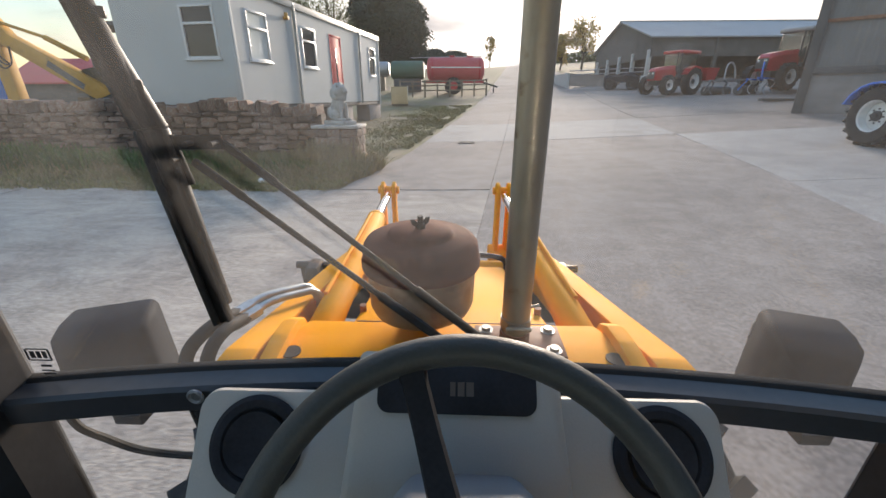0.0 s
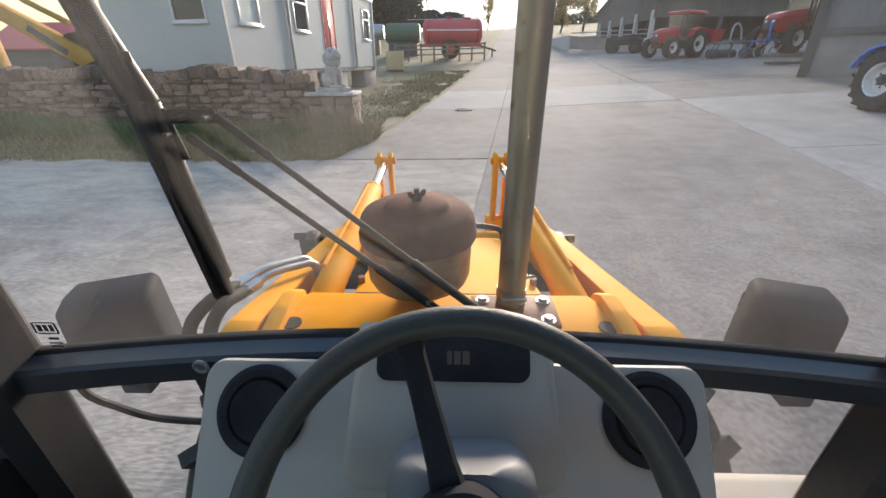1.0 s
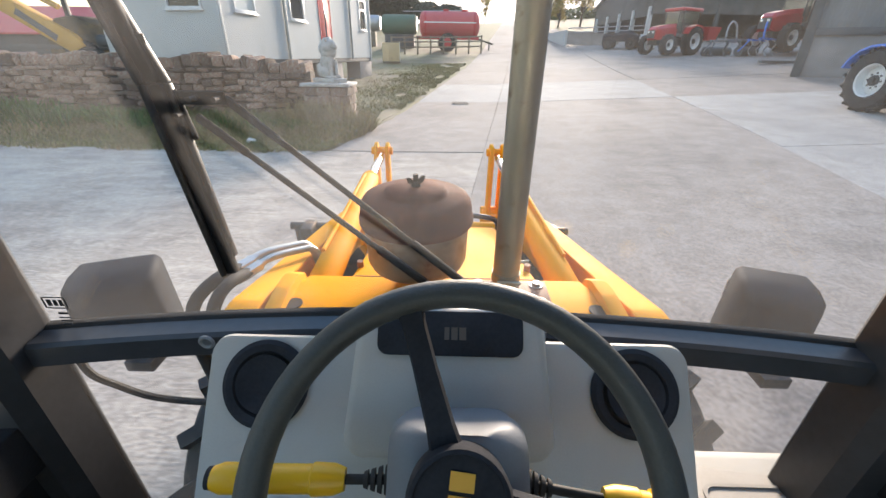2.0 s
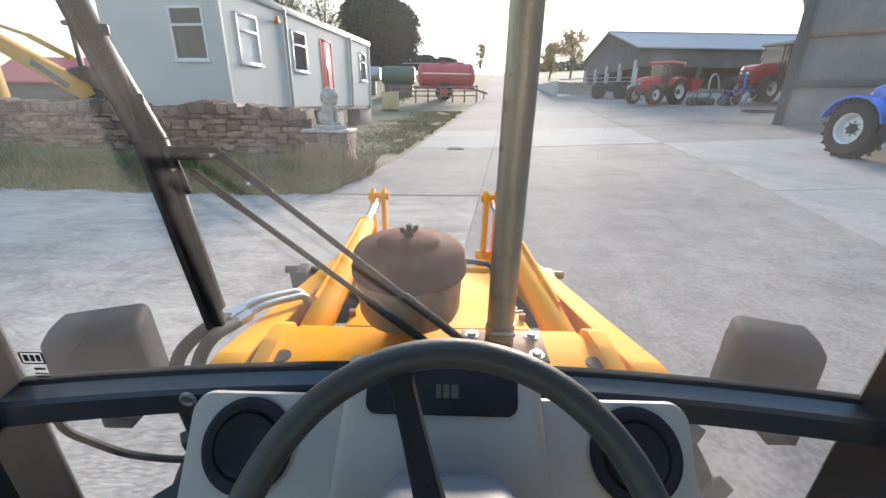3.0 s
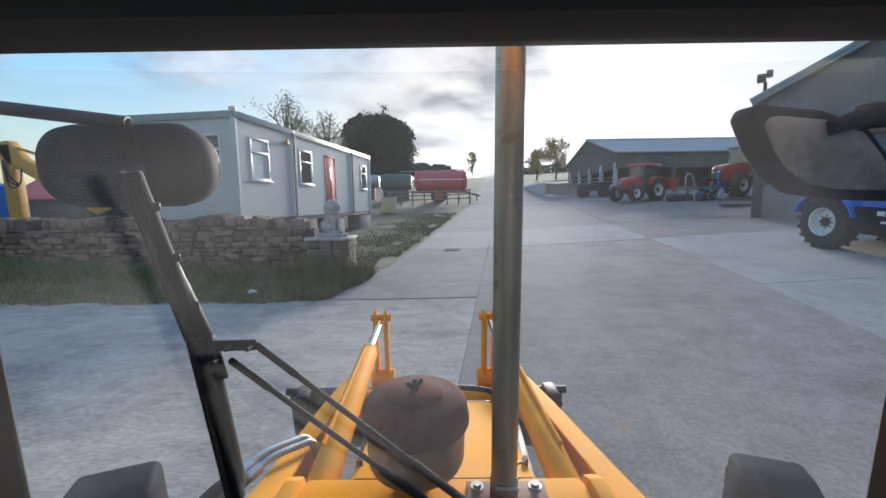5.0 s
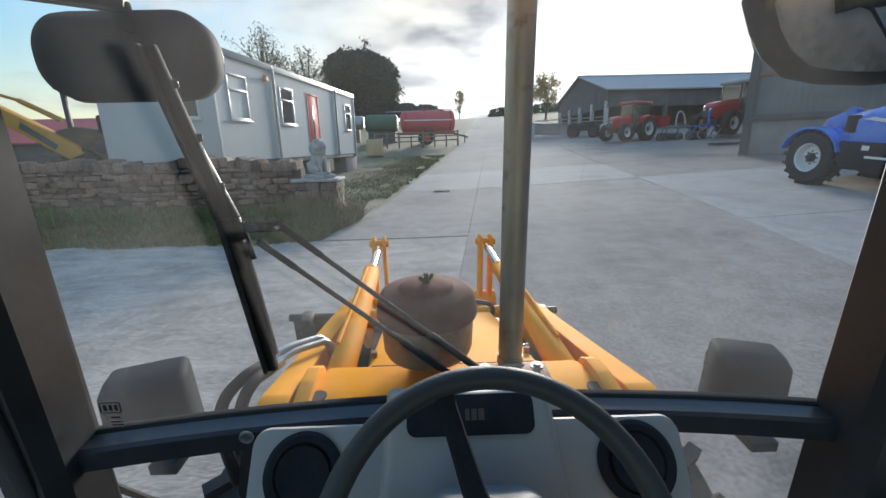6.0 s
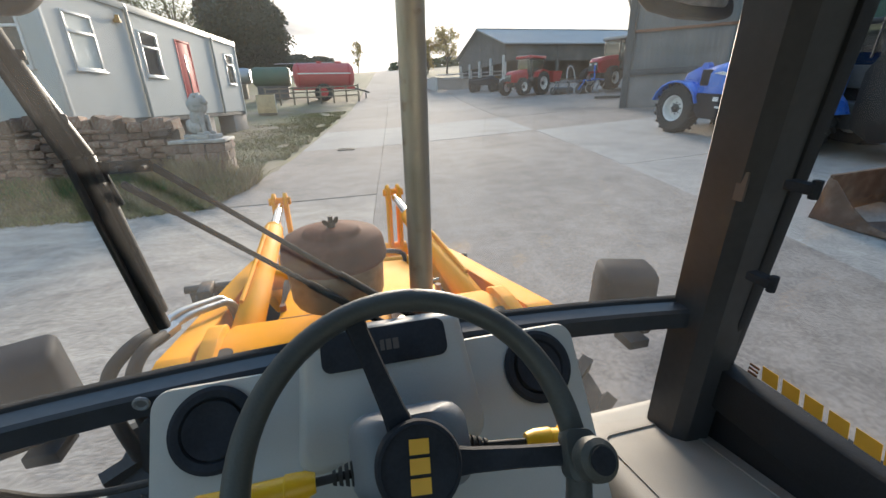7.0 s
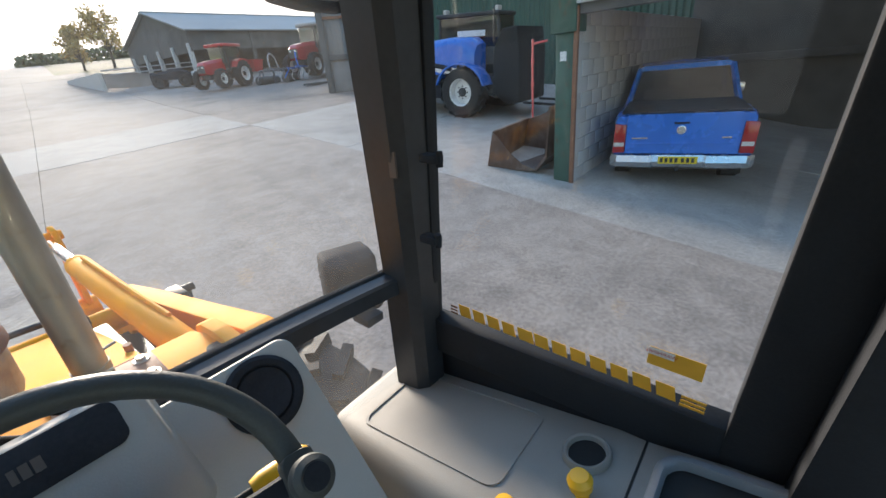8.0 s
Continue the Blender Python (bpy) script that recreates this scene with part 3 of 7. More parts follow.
for s in (1, -1):
    secs = []
    for z in (0.55, 1.46, 2.24):
        x, y = pillar_x(z) + (0.036 if s < 0 else 0.0), pillar_y(z)
        r = [(x, y), (x + 0.012, y + 0.012), (x + 0.075, y + 0.004), (x + 0.095, y - 0.03), (x + 0.095, y - 0.085), (x + 0.075, y - 0.105), (x + 0.02, y - 0.10), (x, y - 0.075)]
        secs.append([(s * a, b_, z) for a, b_ in r])
    part("front_pillar", loft(secs), "black_paint", L, "black painted steel cab pillar")
    # door frame with its window
    door = part("door_frame", None or beam((s * 0.715, 0.50, 1.29), (s * 0.735, -0.15, 1.30), 0.05, 0.10), "trim_black", L, "black door frame with a large window")
    for p0, p1, w, d in (((0.722, 0.505, 1.30), (0.648, 0.405, 2.2), 0.030, 0.035), ((0.735, -0.180, 1.27), (0.65, -0.185, 2.2), 0.05, 0.09), ((0.648, 0.41, 2.17), (0.65, -0.19, 2.17), 0.04, 0.05)):
        part("rail", beam((s * p0[0], *p0[1:]), (s * p1[0], *p1[1:]), w, d, (0, 1, 0.3)), "trim_black", door)
    pane = bmesh.new()
    c = [(s * 0.727, 0.500, 1.335), (s * 0.735, -0.14, 1.335), (s * 0.652, -0.145, 2.16), (s * 0.652, 0.41, 2.16)]
    loft([c, [(x + s * 0.005, y, z) for x, y, z in c]], pane)
    po = part("pane", pane, SIDE_GLASS, door, "slightly dusty door window glass", smooth=0)
    po.visible_shadow = False
    # lower door skin and the rear of the cab
    part("door_panel", box(s * 0.72, s * 0.76, -0.17, 0.50, 0.6, 1.245, 0.01), "trim_black", L)
    part("rear_pillar", loft([[(s * x_, y_, z_) for x_, y_ in ((0.66 - k, -0.225), (0.77 - k, -0.225), (0.77 - k, -0.52), (0.66 - k, -0.52))] for z_, k in ((0.6, 0.0), (1.3, 0.0), (2.24, 0.09))]), "trim_black", L, "wide dark cab quarter panel")
    # hinge catches on the pillar
    for yy, zz in ((0.405, 1.765), (0.42, 1.60)) if s > 0 else ():
        bk = box(s * 0.628 - 0.012, s * 0.628 + 0.012, yy - 0.03, yy + 0.012, zz - 0.008, zz + 0.008, 0.003)
        rod((s * 0.628, yy - 0.028, zz - 0.014), (s * 0.628, yy - 0.028, zz + 0.014), 0.007, None, 10, bk)
        part("catch", bk, "black_plastic", L)
part("label", box(0.600, 0.6045, 0.462, 0.480, 1.725, 1.775), "print_grey", L, "small worn paper label on the pillar", smooth=0)
def bowed_bar(x0, x1, back, front, z0, z1, n=18):
    """A bar that follows the curve of the glass, from back to front of it."""
    secs = []
    for k in range(n + 1):
        x = x0 + (x1 - x0) * k / n
        y = bow(x)
        secs.append([(x, y - back, z0), (x, y - back, z1 - 0.008), (x, y - back + 0.006, z1 - 0.002), (x, y - front, z1), (x, y - front, z0 + 0.004)])
    return loft(secs)


part("front_rail", bowed_bar(-0.672, 0.640, 0.047, 0.004, 1.424, 1.468), "bar_paint", L, "blue-black painted steel rail under the windscreen", smooth=30)
part("rail_edge", bowed_bar(-0.668, 0.636, 0.010, -0.006, 1.462, 1.475), "seal", L)
bb = bolt((-0.405, 0.563, 1.452), (0, -1, 0), 0.012, 0.003, None, 20)
part("rail_plug", lathe([(0.013, 0), (0.013, 0.003), (0.010, 0.005), (0.007, 0.002), (0, 0.002)], 20, bb, pose(-0.405, 0.562, 1.452, 90)), "slate_plastic", L)
part("header", box(-0.69, 0.66, 0.40, 0.50, 2.21, 2.30, 0.02), "headliner", L, "dark moulded header over the windscreen")
part("headlining", box(-0.66, 0.66, -0.95, 0.40, 2.245, 2.30, 0.01), "headliner", L, "dark cab roof lining")
part("cab_roof", box(-0.72, 0.72, -1.0, 0.56, 2.30, 2.40, 0.04), "yellow", L)
part("sill", box(-0.695, 0.66, 0.545, 0.60, 0.52, 0.64, 0.01), "black_paint", L)
part("cab_back", box(-0.70, 0.70, -1.0, -0.955, 0.6, 1.15, 0.01), "trim_black", L)
for s in (1, -1):
    part("rear_post", box(min(s * 0.60, s * 0.70), max(s * 0.60, s * 0.70), -1.0, -0.955, 1.15, 2.26, 0.01), "trim_black", L)
part("cab_floor", box(-0.74, 0.74, -1.0, 0.60, 0.50, 0.55, 0.01), "rubber", L, "ribbed black rubber cab floor")
for z0, z1, nm in ((1.472, 2.205, "windscreen"), (0.645, 1.422, "lower_pane")):
    cols = []
    for k in range(13):
        u = k / 12
        cols.append([])
        for z in (z0, z1):
            x0, x1 = -pillar_x(z) - 0.036, pillar_x(z)
            x = x0 + (x1 - x0) * u
            cols[-1].append((x, bow(x) - 0.002 - 0.10 * max(z - 1.455, 0.0), z))
    pane = loft([[a, b_, (b_[0], b_[1] + 0.005, b_[2]), (a[0], a[1] + 0.005, a[2])] for a, b_ in cols])
    po = part(nm, pane, GLASS, L, "slightly dusty windscreen glass", smooth=30)
    po.visible_shadow = False

# dash moulding: a flat face that leans away from the driver, with a raised middle
DASH = pose(0, 0.560, 1.474, 51)          # local y up the face, z out of it towards the driver
b = bmesh.new()
o = round_rect(0.752, 0.62, 0.03, 6)
secs = []
for zz, k in ((-0.05, 0.004), (-0.012, 0.0), (-0.003, 0.003), (0.0, 0.011)):
    secs.append([(x * (0.752 - 2 * k) / 0.752 - 0.014, (y * (0.62 - 2 * k) / 0.62) - 0.312, zz) for x, y in o])
loft(secs, b, True, DASH)
dash = part("dash_moulding", b, "grey_plastic", L, "warm grey moulded plastic dash panel with two round vents", smooth=50)
b = bmesh.new()
secs = []
for zz, k in ((-0.002, -0.010), (0.006, -0.004), (0.035, 0.0), (0.044, 0.004), (0.049, 0.013)):
    w0, w1 = 0.136 - k, 0.151 - k
    y0, y1 = -0.168 + k, 0.046 - k
    ring = []
    for cx_, cy_, a0, r in ((w0 - 0.012, y1 - 0.012, 0, 0.012), (-w0 + 0.012, y1 - 0.012, 90, 0.012), (-w1 + 0.03, y0 + 0.03, 180, 0.03), (w1 - 0.03, y0 + 0.03, 270, 0.03)):
        for q in range(6):
            t_ = radians(a0 + 18 * q)
            ring.append((cx_ + r * math.cos(t_), cy_ + r * math.sin(t_), zz))
    secs.append(ring)
loft(secs, b, True, DASH @ pose(-0.010, 0, 0))
part("raised_panel", b, "grey_plastic", dash, smooth=60)
BADGE = DASH @ pose(-0.011, 0.008, 0.049)
badge = part("display_strip", prism(round_rect(0.212, 0.064, 0.016), 0, 0.004, "z", 0.0015, None, BADGE), "black_plastic", dash, "dark smoked warning light strip")
for k, (w, x) in enumerate(((0.007, -0.012), (0.009, -0.001), (0.010, 0.011))):
    part("print_mark", box(x - w / 2 + 0.007, x + w / 2 + 0.007, -0.009, 0.009, 0.0042, 0.0048, 0, None, BADGE), "print_grey", badge, smooth=0)
# round air vents
for sx in (-0.294, 0.272):
    m = DASH @ pose(sx, -0.076, 0.0)
    vent = part("air_vent", lathe([(0.066, 0.0), (0.067, 0.005), (0.060, 0.009), (0.050, 0.008), (0.047, 0.004), (0.047, -0.004), (0.05, -0.006)], 40, None, m, closed=True), "black_plastic", dash, "round black plastic air vent")
    part("vent_seat", lathe([(0.0, 0.0006), (0.052, 0.0006), (0.052, 0.0016), (0.0, 0.0016)], 32, None, m), "seal", vent)
    mv = m @ pose(0, 0, 0.0045, 3 if sx < 0 else -3, 2)
    part("vent_flap", lathe([(0.0, 0.0), (0.028, 0.0), (0.044, 0.003), (0.044, 0.006), (0.034, 0.0045), (0.028, 0.002), (0.0, 0.002)], 36, None, mv), "black_plastic", vent)

# steering wheel and column
WHEEL = pose(0.0, 0.292, 1.499, 46)
wheel = thing("steering_wheel", "", "", WHEEL)
for key in ("label", "category"):
    if key in wheel:
        del wheel[key]
wheel.parent = L
wheel.matrix_basis = WHEEL
tor = bmesh.new()
R_, r_ = 0.204, 0.0160
for i in range(72):
    a = 2 * math.pi * i / 72
    for j in range(14):
        c = 2 * math.pi * j / 14
        grip = 0.0006 * math.cos(3 * c)
        tor.verts.new(((R_ + (r_ + grip) * math.cos(c)) * math.cos(a), (R_ + (r_ + grip) * math.cos(c)) * math.sin(a), (r_ + grip) * math.sin(c)))
tor.verts.ensure_lookup_table()
for i in range(72):
    for j in range(14):
        tor.faces.new([tor.verts[q] for q in (i * 14 + j, ((i + 1) % 72) * 14 + j, ((i + 1) % 72) * 14 + (j + 1) % 14, i * 14 + (j + 1) % 14)])
part("rim", tor, "wheel_foam", wheel, "worn dark foam steering wheel rim", smooth=180)
for a in (107, -8, 228):
    m = pose(0, 0, 0, 0, 0, a)
    secs = []
    for d, w, h, z in ((0.03, 0.020, 0.011, -0.012), (0.07, 0.0155, 0.009, -0.012), (0.13, 0.0135, 0.008, -0.008), (0.18, 0.0135, 0.0085, -0.003), (0.202, 0.017, 0.010, 0.0)):
        secs.append([(d, -w, z - h * 0.6), (d, -w * 0.8, z + h * 0.7), (d, w * 0.8, z + h * 0.7), (d, w, z - h * 0.6), (d, w * 0.7, z - h), (d, -w * 0.7, z - h)])
    part("spoke", loft(secs, None, True, m), "black_plastic", wheel, smooth=60)
hub = part("hub", lathe([(0.0, -0.05), (0.050, -0.05), (0.053, -0.03), (0.053, 0.0), (0.050, 0.010), (0.046, 0.012), (0.045, 0.009), (0.0, 0.010)], 40), "black_plastic", wheel, "round black hub with yellow printed blocks")
logo_m = pose(0.0, 0.0, 0.0105, 0, 0, -96)
for x0, sk in ((-0.030, 0), (-0.009, 0), (0.012, 0)):
    bb = box(x0, x0 + 0.017, -0.012, 0.012, 0, 0.0012, 0, None, logo_m)
    part("print_block", bb, "print_yellow", hub, smooth=0)
knob = part("spinner_knob", lathe([(0.0, 0.012), (0.010, 0.012), (0.012, 0.03), (0.020, 0.036), (0.0245, 0.046), (0.0255, 0.056), (0.0235, 0.066), (0.017, 0.0715), (0.0, 0.073)], 32, None, pose(0.199, -0.030, -0.004)), "wheel_foam", wheel, "round steering spinner knob")
part("knob_cap", lathe([(0.0, 0.0735), (0.0145, 0.0725), (0.015, 0.075), (0.0, 0.0765)], 24, None, pose(0.199, -0.030, -0.004)), "black_plastic", knob)
clamp = prism(round_rect(0.06, 0.04, 0.012), -0.006, 0.02, "z", 0.003, None, pose(0.201, -0.028, 0.0, 0, 0, 80))
part("knob_clamp", clamp, "wheel_foam", knob)
# column shroud under the wheel
b = bmesh.new()
secs = []
for d, w, h in ((-0.025, 0.052, 0.045), (-0.05, 0.078, 0.052), (-0.10, 0.084, 0.056), (-0.16, 0.080, 0.058), (-0.30, 0.07, 0.055)):
    o = round_rect(2 * w, 2 * h, 0.028)
    secs.append([(x, y + 0.012, d) for x, y in o])
loft(secs, b, True, WHEEL)
shroud = part("column_shroud", b, "slate_plastic", L, "blue-grey plastic steering column shroud", smooth=60)
for s, ln, sh in ((-1, 0.275, 0.05), (1, 0.24, 0.085)):
    base = WHEEL @ Vector((s * 0.078, 0.0, -0.075))
    tip = WHEEL @ Vector((s * ln, 0.0 if s < 0 else -0.02, -0.06))
    ax = (tip - base).normalized()
    bel = bmesh.new()
    for k in range(4):
        p = base + ax * (0.008 * k)
        rod(p, p + ax * 0.005, 0.017 - 0.0022 * k, 0.015 - 0.0022 * k, 18, bel)
    rod(base, base + ax * sh, 0.0055, None, 12, bel)
    stalk = part("stalk", bel, "rubber", L, "black rubber stalk with a yellow grip")
    g0, g1 = base + ax * sh, tip
    span = (g1 - g0).length
    q = Matrix.Translation(g0) @ ax.to_track_quat("Z", "Y").to_matrix().to_4x4()
    part("grip", lathe([(0.0, 0), (0.012, 0), (0.0165, 0.012), (0.0175, 0.03), (0.0175, 0.036), (0.0155, 0.038), (0.0155, span * 0.62), (0.0185, span * 0.64), (0.0185, span * 0.72), (0.016, span * 0.74), (0.0165, span * 0.92), (0.012, span), (0, span)], 24, None, q), "yellow_plastic", stalk, "yellow plastic stalk grip")
    part("end_cap", lathe([(0.0, span * 0.985), (0.0125, span * 0.985), (0.012, span * 1.03), (0, span * 1.035)], 20, None, q), "black_plastic", stalk)

# console beside the driver
b = bmesh.new()
def con_z(y):
    return 1.112 + (0.62 - y) * 0.212
secs = []
for y, dz, x0 in ((0.665, -0.12, 0.47), (0.66, -0.03, 0.455), (0.645, -0.006, 0.447), (0.62, 0.0, 0.44), (0.45, 0.0, 0.425), (0.2, 0.0, 0.415), (0.0, 0.0, 0.41), (-0.6, 0.0, 0.41)):
    z = con_z(y) + dz
    secs.append([(x0 - 0.012, y, 0.60), (x0 - 0.004, y, z - 0.05), (x0 + 0.008, y, z - 0.016), (x0 + 0.03, y, z - 0.001), (x0 + 0.06, y, z), (0.715, y, z), (0.715, y, 0.60)])
loft(secs, b)
console = part("side_console", b, "console_plastic", L, "grey moulded side console with a shallow tray and cup holder", smooth=40)
tilt_c = -math.degrees(math.atan(0.212))
# tray lip, cup holder, seam, oddments
lip = bmesh.new()
o1, o2 = round_rect(0.215, 0.40, 0.03), round_rect(0.20, 0.385, 0.024)
mt = pose(0.585, 0.36, con_z(0.36) + 0.001, tilt_c)
loft([[(x, y, 0.0) for x, y in o1], [(x, y, 0.0022) for x, y in o1], [(x, y, 0.0022) for x, y in o2], [(x, y, -0.002) for x, y in o2]], lip, False, mt)
part("tray_lip", lip, "console_plastic", console, smooth=60)
cup_m = pose(0.628, 0.055, con_z(0.055), tilt_c)
part("cup_rim", lathe([(0.046, 0.0), (0.044, 0.010), (0.041, 0.013), (0.036, 0.011), (0.034, 0.0)], 32, None, cup_m, closed=True), "console_plastic", console)
# no hole is cut: a flat black disc paints the holder's shaded depth
part("cup_well", lathe([(0.0, 0.0005), (0.036, 0.0005), (0.036, 0.0015), (0.0, 0.0015)], 32, None, cup_m), "seal", console, "flat black disc painted as the cup holder's depth")
part("seam", box(-0.15, 0.145, -0.002, 0.002, -0.002, 0.0015, 0, None, pose(0.565, -0.03, con_z(-0.03), tilt_c)), "seal", console, smooth=0)
tray = bmesh.new()
o1, o2 = round_rect(0.20, 0.24, 0.045), round_rect(0.165, 0.205, 0.032)
mt = pose(0.585, -0.175, con_z(-0.175), tilt_c)
loft([[(x, y, -0.01) for x, y in o1], [(x, y, 0.016) for x, y in o1], [(x * 0.97, y * 0.97, 0.022) for x, y in o1], [(x * 1.03, y * 1.03, 0.022) for x, y in o2], [(x, y, 0.016) for x, y in o2], [(x, y, 0.0) for x, y in o2]], tray, False, mt)
part("oddments_tray", tray, "slate_plastic", console, "open grey oddments tray", smooth=60)
tf = prism(o2, 0.001, 0.003, "z", 0, None, mt)
part("tray_floor", tf, "seal", console, smooth=0)
for x, y in ((0.545, 0.03), (0.44, 0.115)):
    kn = lathe([(0.0, -0.02), (0.012, -0.02), (0.012, 0.02), (0.020, 0.03), (0.022, 0.045), (0.016, 0.056), (0, 0.058)], 24, None, pose(x, y, con_z(y) - 0.012, tilt_c))
    part("lever_knob", kn, "yellow_plastic", console, "yellow lever knob")

# transfer lettering on the door window, as plain blocks, and a warning sticker
for k in range(12):
    y = 0.415 - 0.040 * k
    h = 0.030
    wide = 0.031 if k not in (4,) else 0.036
    part("transfer_block", prism([(y, 1.357), (y - wide, 1.357), (y - wide + 0.006, 1.357 + h), (y + 0.006, 1.357 + h)], 0.7205, 0.7215, "x"), "print_yellow", L, smooth=0)
for k in range(3):
    part("transfer_stripe", box(0.7205, 0.7215, -0.10, -0.062, 1.354 + 0.009 * k, 1.359 + 0.009 * k), "print_yellow", L, smooth=0)
    part("transfer_stripe", box(-0.7215, -0.7205, 0.33, 0.42, 1.352 + 0.012 * k, 1.358 + 0.012 * k), "print_yellow", L, smooth=0)
    part("transfer_stripe", box(0.7205, 0.7215, 0.425, 0.445, 1.354 + 0.009 * k, 1.359 + 0.009 * k), "rust_plate", L, smooth=0)
sticker = part("warning_sticker", box(0.7125, 0.7135, -0.085, 0.00, 1.425, 1.462), "print_yellow", L, "small yellow and white warning sticker on the glass", smooth=0)
part("sticker_head", box(0.7118, 0.7124, -0.04, 0.0, 1.447, 1.461), "sign_white", sticker, smooth=0)
font = bpy.data.curves.new("warning", "FONT")
font.body, font.size, font.align_x = "WARNING", 0.010, "CENTER"
fo = new("warning_text", font)
bpy.context.view_layer.update()
tm = bpy.data.meshes.new_from_object(fo.evaluated_get(bpy.context.evaluated_depsgraph_get()))
bpy.data.objects.remove(fo)
tm.materials.append(M["red"])
to = new("warning_text", tm)
to.parent = sticker
to.matrix_basis = pose(0.7112, -0.020, 1.4505, 90, 0, 90)

# wiper on the windscreen
LOW, MID, TOP = Vector((-0.361, 0.610, 1.556)), Vector((-0.392, 0.603, 1.838)), Vector((-0.452, 0.592, 2.088))
spine = beam(LOW, MID, 0.020, 0.014, (0, 1, 0))
beam(MID, TOP, 0.021, 0.014, (0, 1, 0), 0.004, spine)
wiper = part("wiper_blade", spine, "matt_black", L, "black windscreen wiper blade on twin arms")
side = Vector((0.009, 0.006, 0))
br_ = beam(LOW.lerp(MID, 0.1) + side, MID + side * 1.3, 0.010, 0.010, (0, 1, 0), 0.002)
beam(MID + side * 1.3, TOP - Vector((0, 0, 0.05)) + side * 0.9, 0.010, 0.010, (0, 1, 0), 0.002, br_)
for q in (0.2, 0.5, 0.8):
    for a_, b_ in ((LOW, MID), (MID, TOP)):
        p = a_.lerp(b_, q)
        beam(p - side * 0.4, p + side * 1.5, 0.012, 0.012, (0, 1, 0), 0.002, br_)
part("blade_bridge", br_, "black_paint", wiper)
rb_ = beam(LOW - Vector((0.008, 0.012, 0)), MID - Vector((0.008, 0.012, 0)), 0.007, 0.012, (0, 1, 0))
beam(MID - Vector((0.008, 0.012, 0)), TOP - Vector((0.008, 0.012, 0)), 0.007, 0.012, (0, 1, 0), 0.002, rb_)
part("blade_rubber", rb_, "rubber", wiper)
brk = beam(MID + Vector((0.0, 0.010, -0.018)), (-0.312, 0.617, 1.820), 0.018, 0.006, (0, 1, 0))
beam((-0.393, 0.612, 1.795), (-0.404, 0.604, 1.880), 0.022, 0.006, (0, 1, 0), 0.002, brk)
beam((-0.366, 0.616, 1.765), (-0.376, 0.612, 1.83), 0.010, 0.006, (0, 1, 0), 0.002, brk)
part("arm_bracket", brk, "matt_black", wiper)
for x, z in ((-0.350, 1.820), (-0.318, 1.820), (-0.388, 1.838), (-0.372, 1.80)):
    part("rivet", rod((x, 0.597, z), (x, 0.618, z), 0.0035, None, 12), "drain_iron", wiper)
for a, c in (((-0.316, 0.620, 1.820), (0.074, 0.632, 1.476)), ((-0.357, 0.616, 1.797), (0.012, 0.632, 1.474))):
    a, c = Vector(a), Vector(c)
    rb = beam(a, a.lerp(c, 0.16), 0.012, 0.008, (0, 1, 0))
    rod(a.lerp(c, 0.14), a.lerp(c, 0.86), 0.0045, None, 10, rb)
    beam(a.lerp(c, 0.62), c, 0.014, 0.010, (0, 1, 0), 0.004, rb)
    part("wiper_arm", rb, "matt_black", wiper)
# headlamps outside the screen, seen from the back
for s in (1, -1):
    LM = pose(0.692, 0.776, 1.345, 0, 0, -19) if s > 0 else pose(-0.716, 0.738, 1.362, 0, 0, 22)
    secs = []
    for y, kx, top_, low_ in ((-0.012, 0.022, 0.050, -0.10), (-0.004, 0.010, 0.065, -0.108), (0.012, 0.002, 0.076, -0.112), (0.05, 0.0, 0.082, -0.112), (0.10, 0.004, 0.082, -0.112)):
        ring = []
        for x, z in round_rect(2.0, 2.0, 0.20, 4):
            taper = 1.0 - 0.045 * (z + 1)
            ring.append((x * ((0.084 if s > 0 else 0.092) - kx) * taper, y, (z + 1) / 2 * (top_ - low_) + low_))
        secs.append(ring)
    lamp = part("work_lamp", loft(secs, None, True, LM), "black_plastic", L, "weathered black plastic headlamp housing", smooth=50)
    part("lens", loft([[(x * 0.076, y, z * 0.070 - 0.015) for x, z in round_rect(2.0, 2.0, 0.25)] for y in (0.101, 0.106)], None, True, LM), "silver", lamp)
    part("lamp_bracket", box(min(s * 0.655, s * 0.715), max(s * 0.655, s * 0.715), 0.700, 0.77, 1.235, 1.262, 0.003), "black_paint", lamp)
# a dark printed transfer in the corner of the glass
decal = part("corner_transfer", box(-0.6475, -0.6445, 0.5650, 0.5656, 1.510, 1.530), "black_paint", L, "dark printed transfer on clear film", smooth=0)
for x0, x1, z0, z1 in ((-0.660, -0.628, 1.529, 1.531), (-0.660, -0.628, 1.509, 1.511), (-0.629, -0.626, 1.510, 1.530), (-0.657, -0.650, 1.514, 1.526), (-0.647, -0.641, 1.514, 1.526), (-0.638, -0.632, 1.514, 1.526),
                       (-0.648, -0.632, 1.498, 1.502), (-0.650, -0.630, 1.490, 1.4925), (-0.650, -0.630, 1.484, 1.4865), (-0.648, -0.634, 1.478, 1.4805)):
    part("print_bar", box(x0 + 0.016, x1 + 0.016, 0.5650, 0.5656, z0, z1), "black_paint", decal, smooth=0)

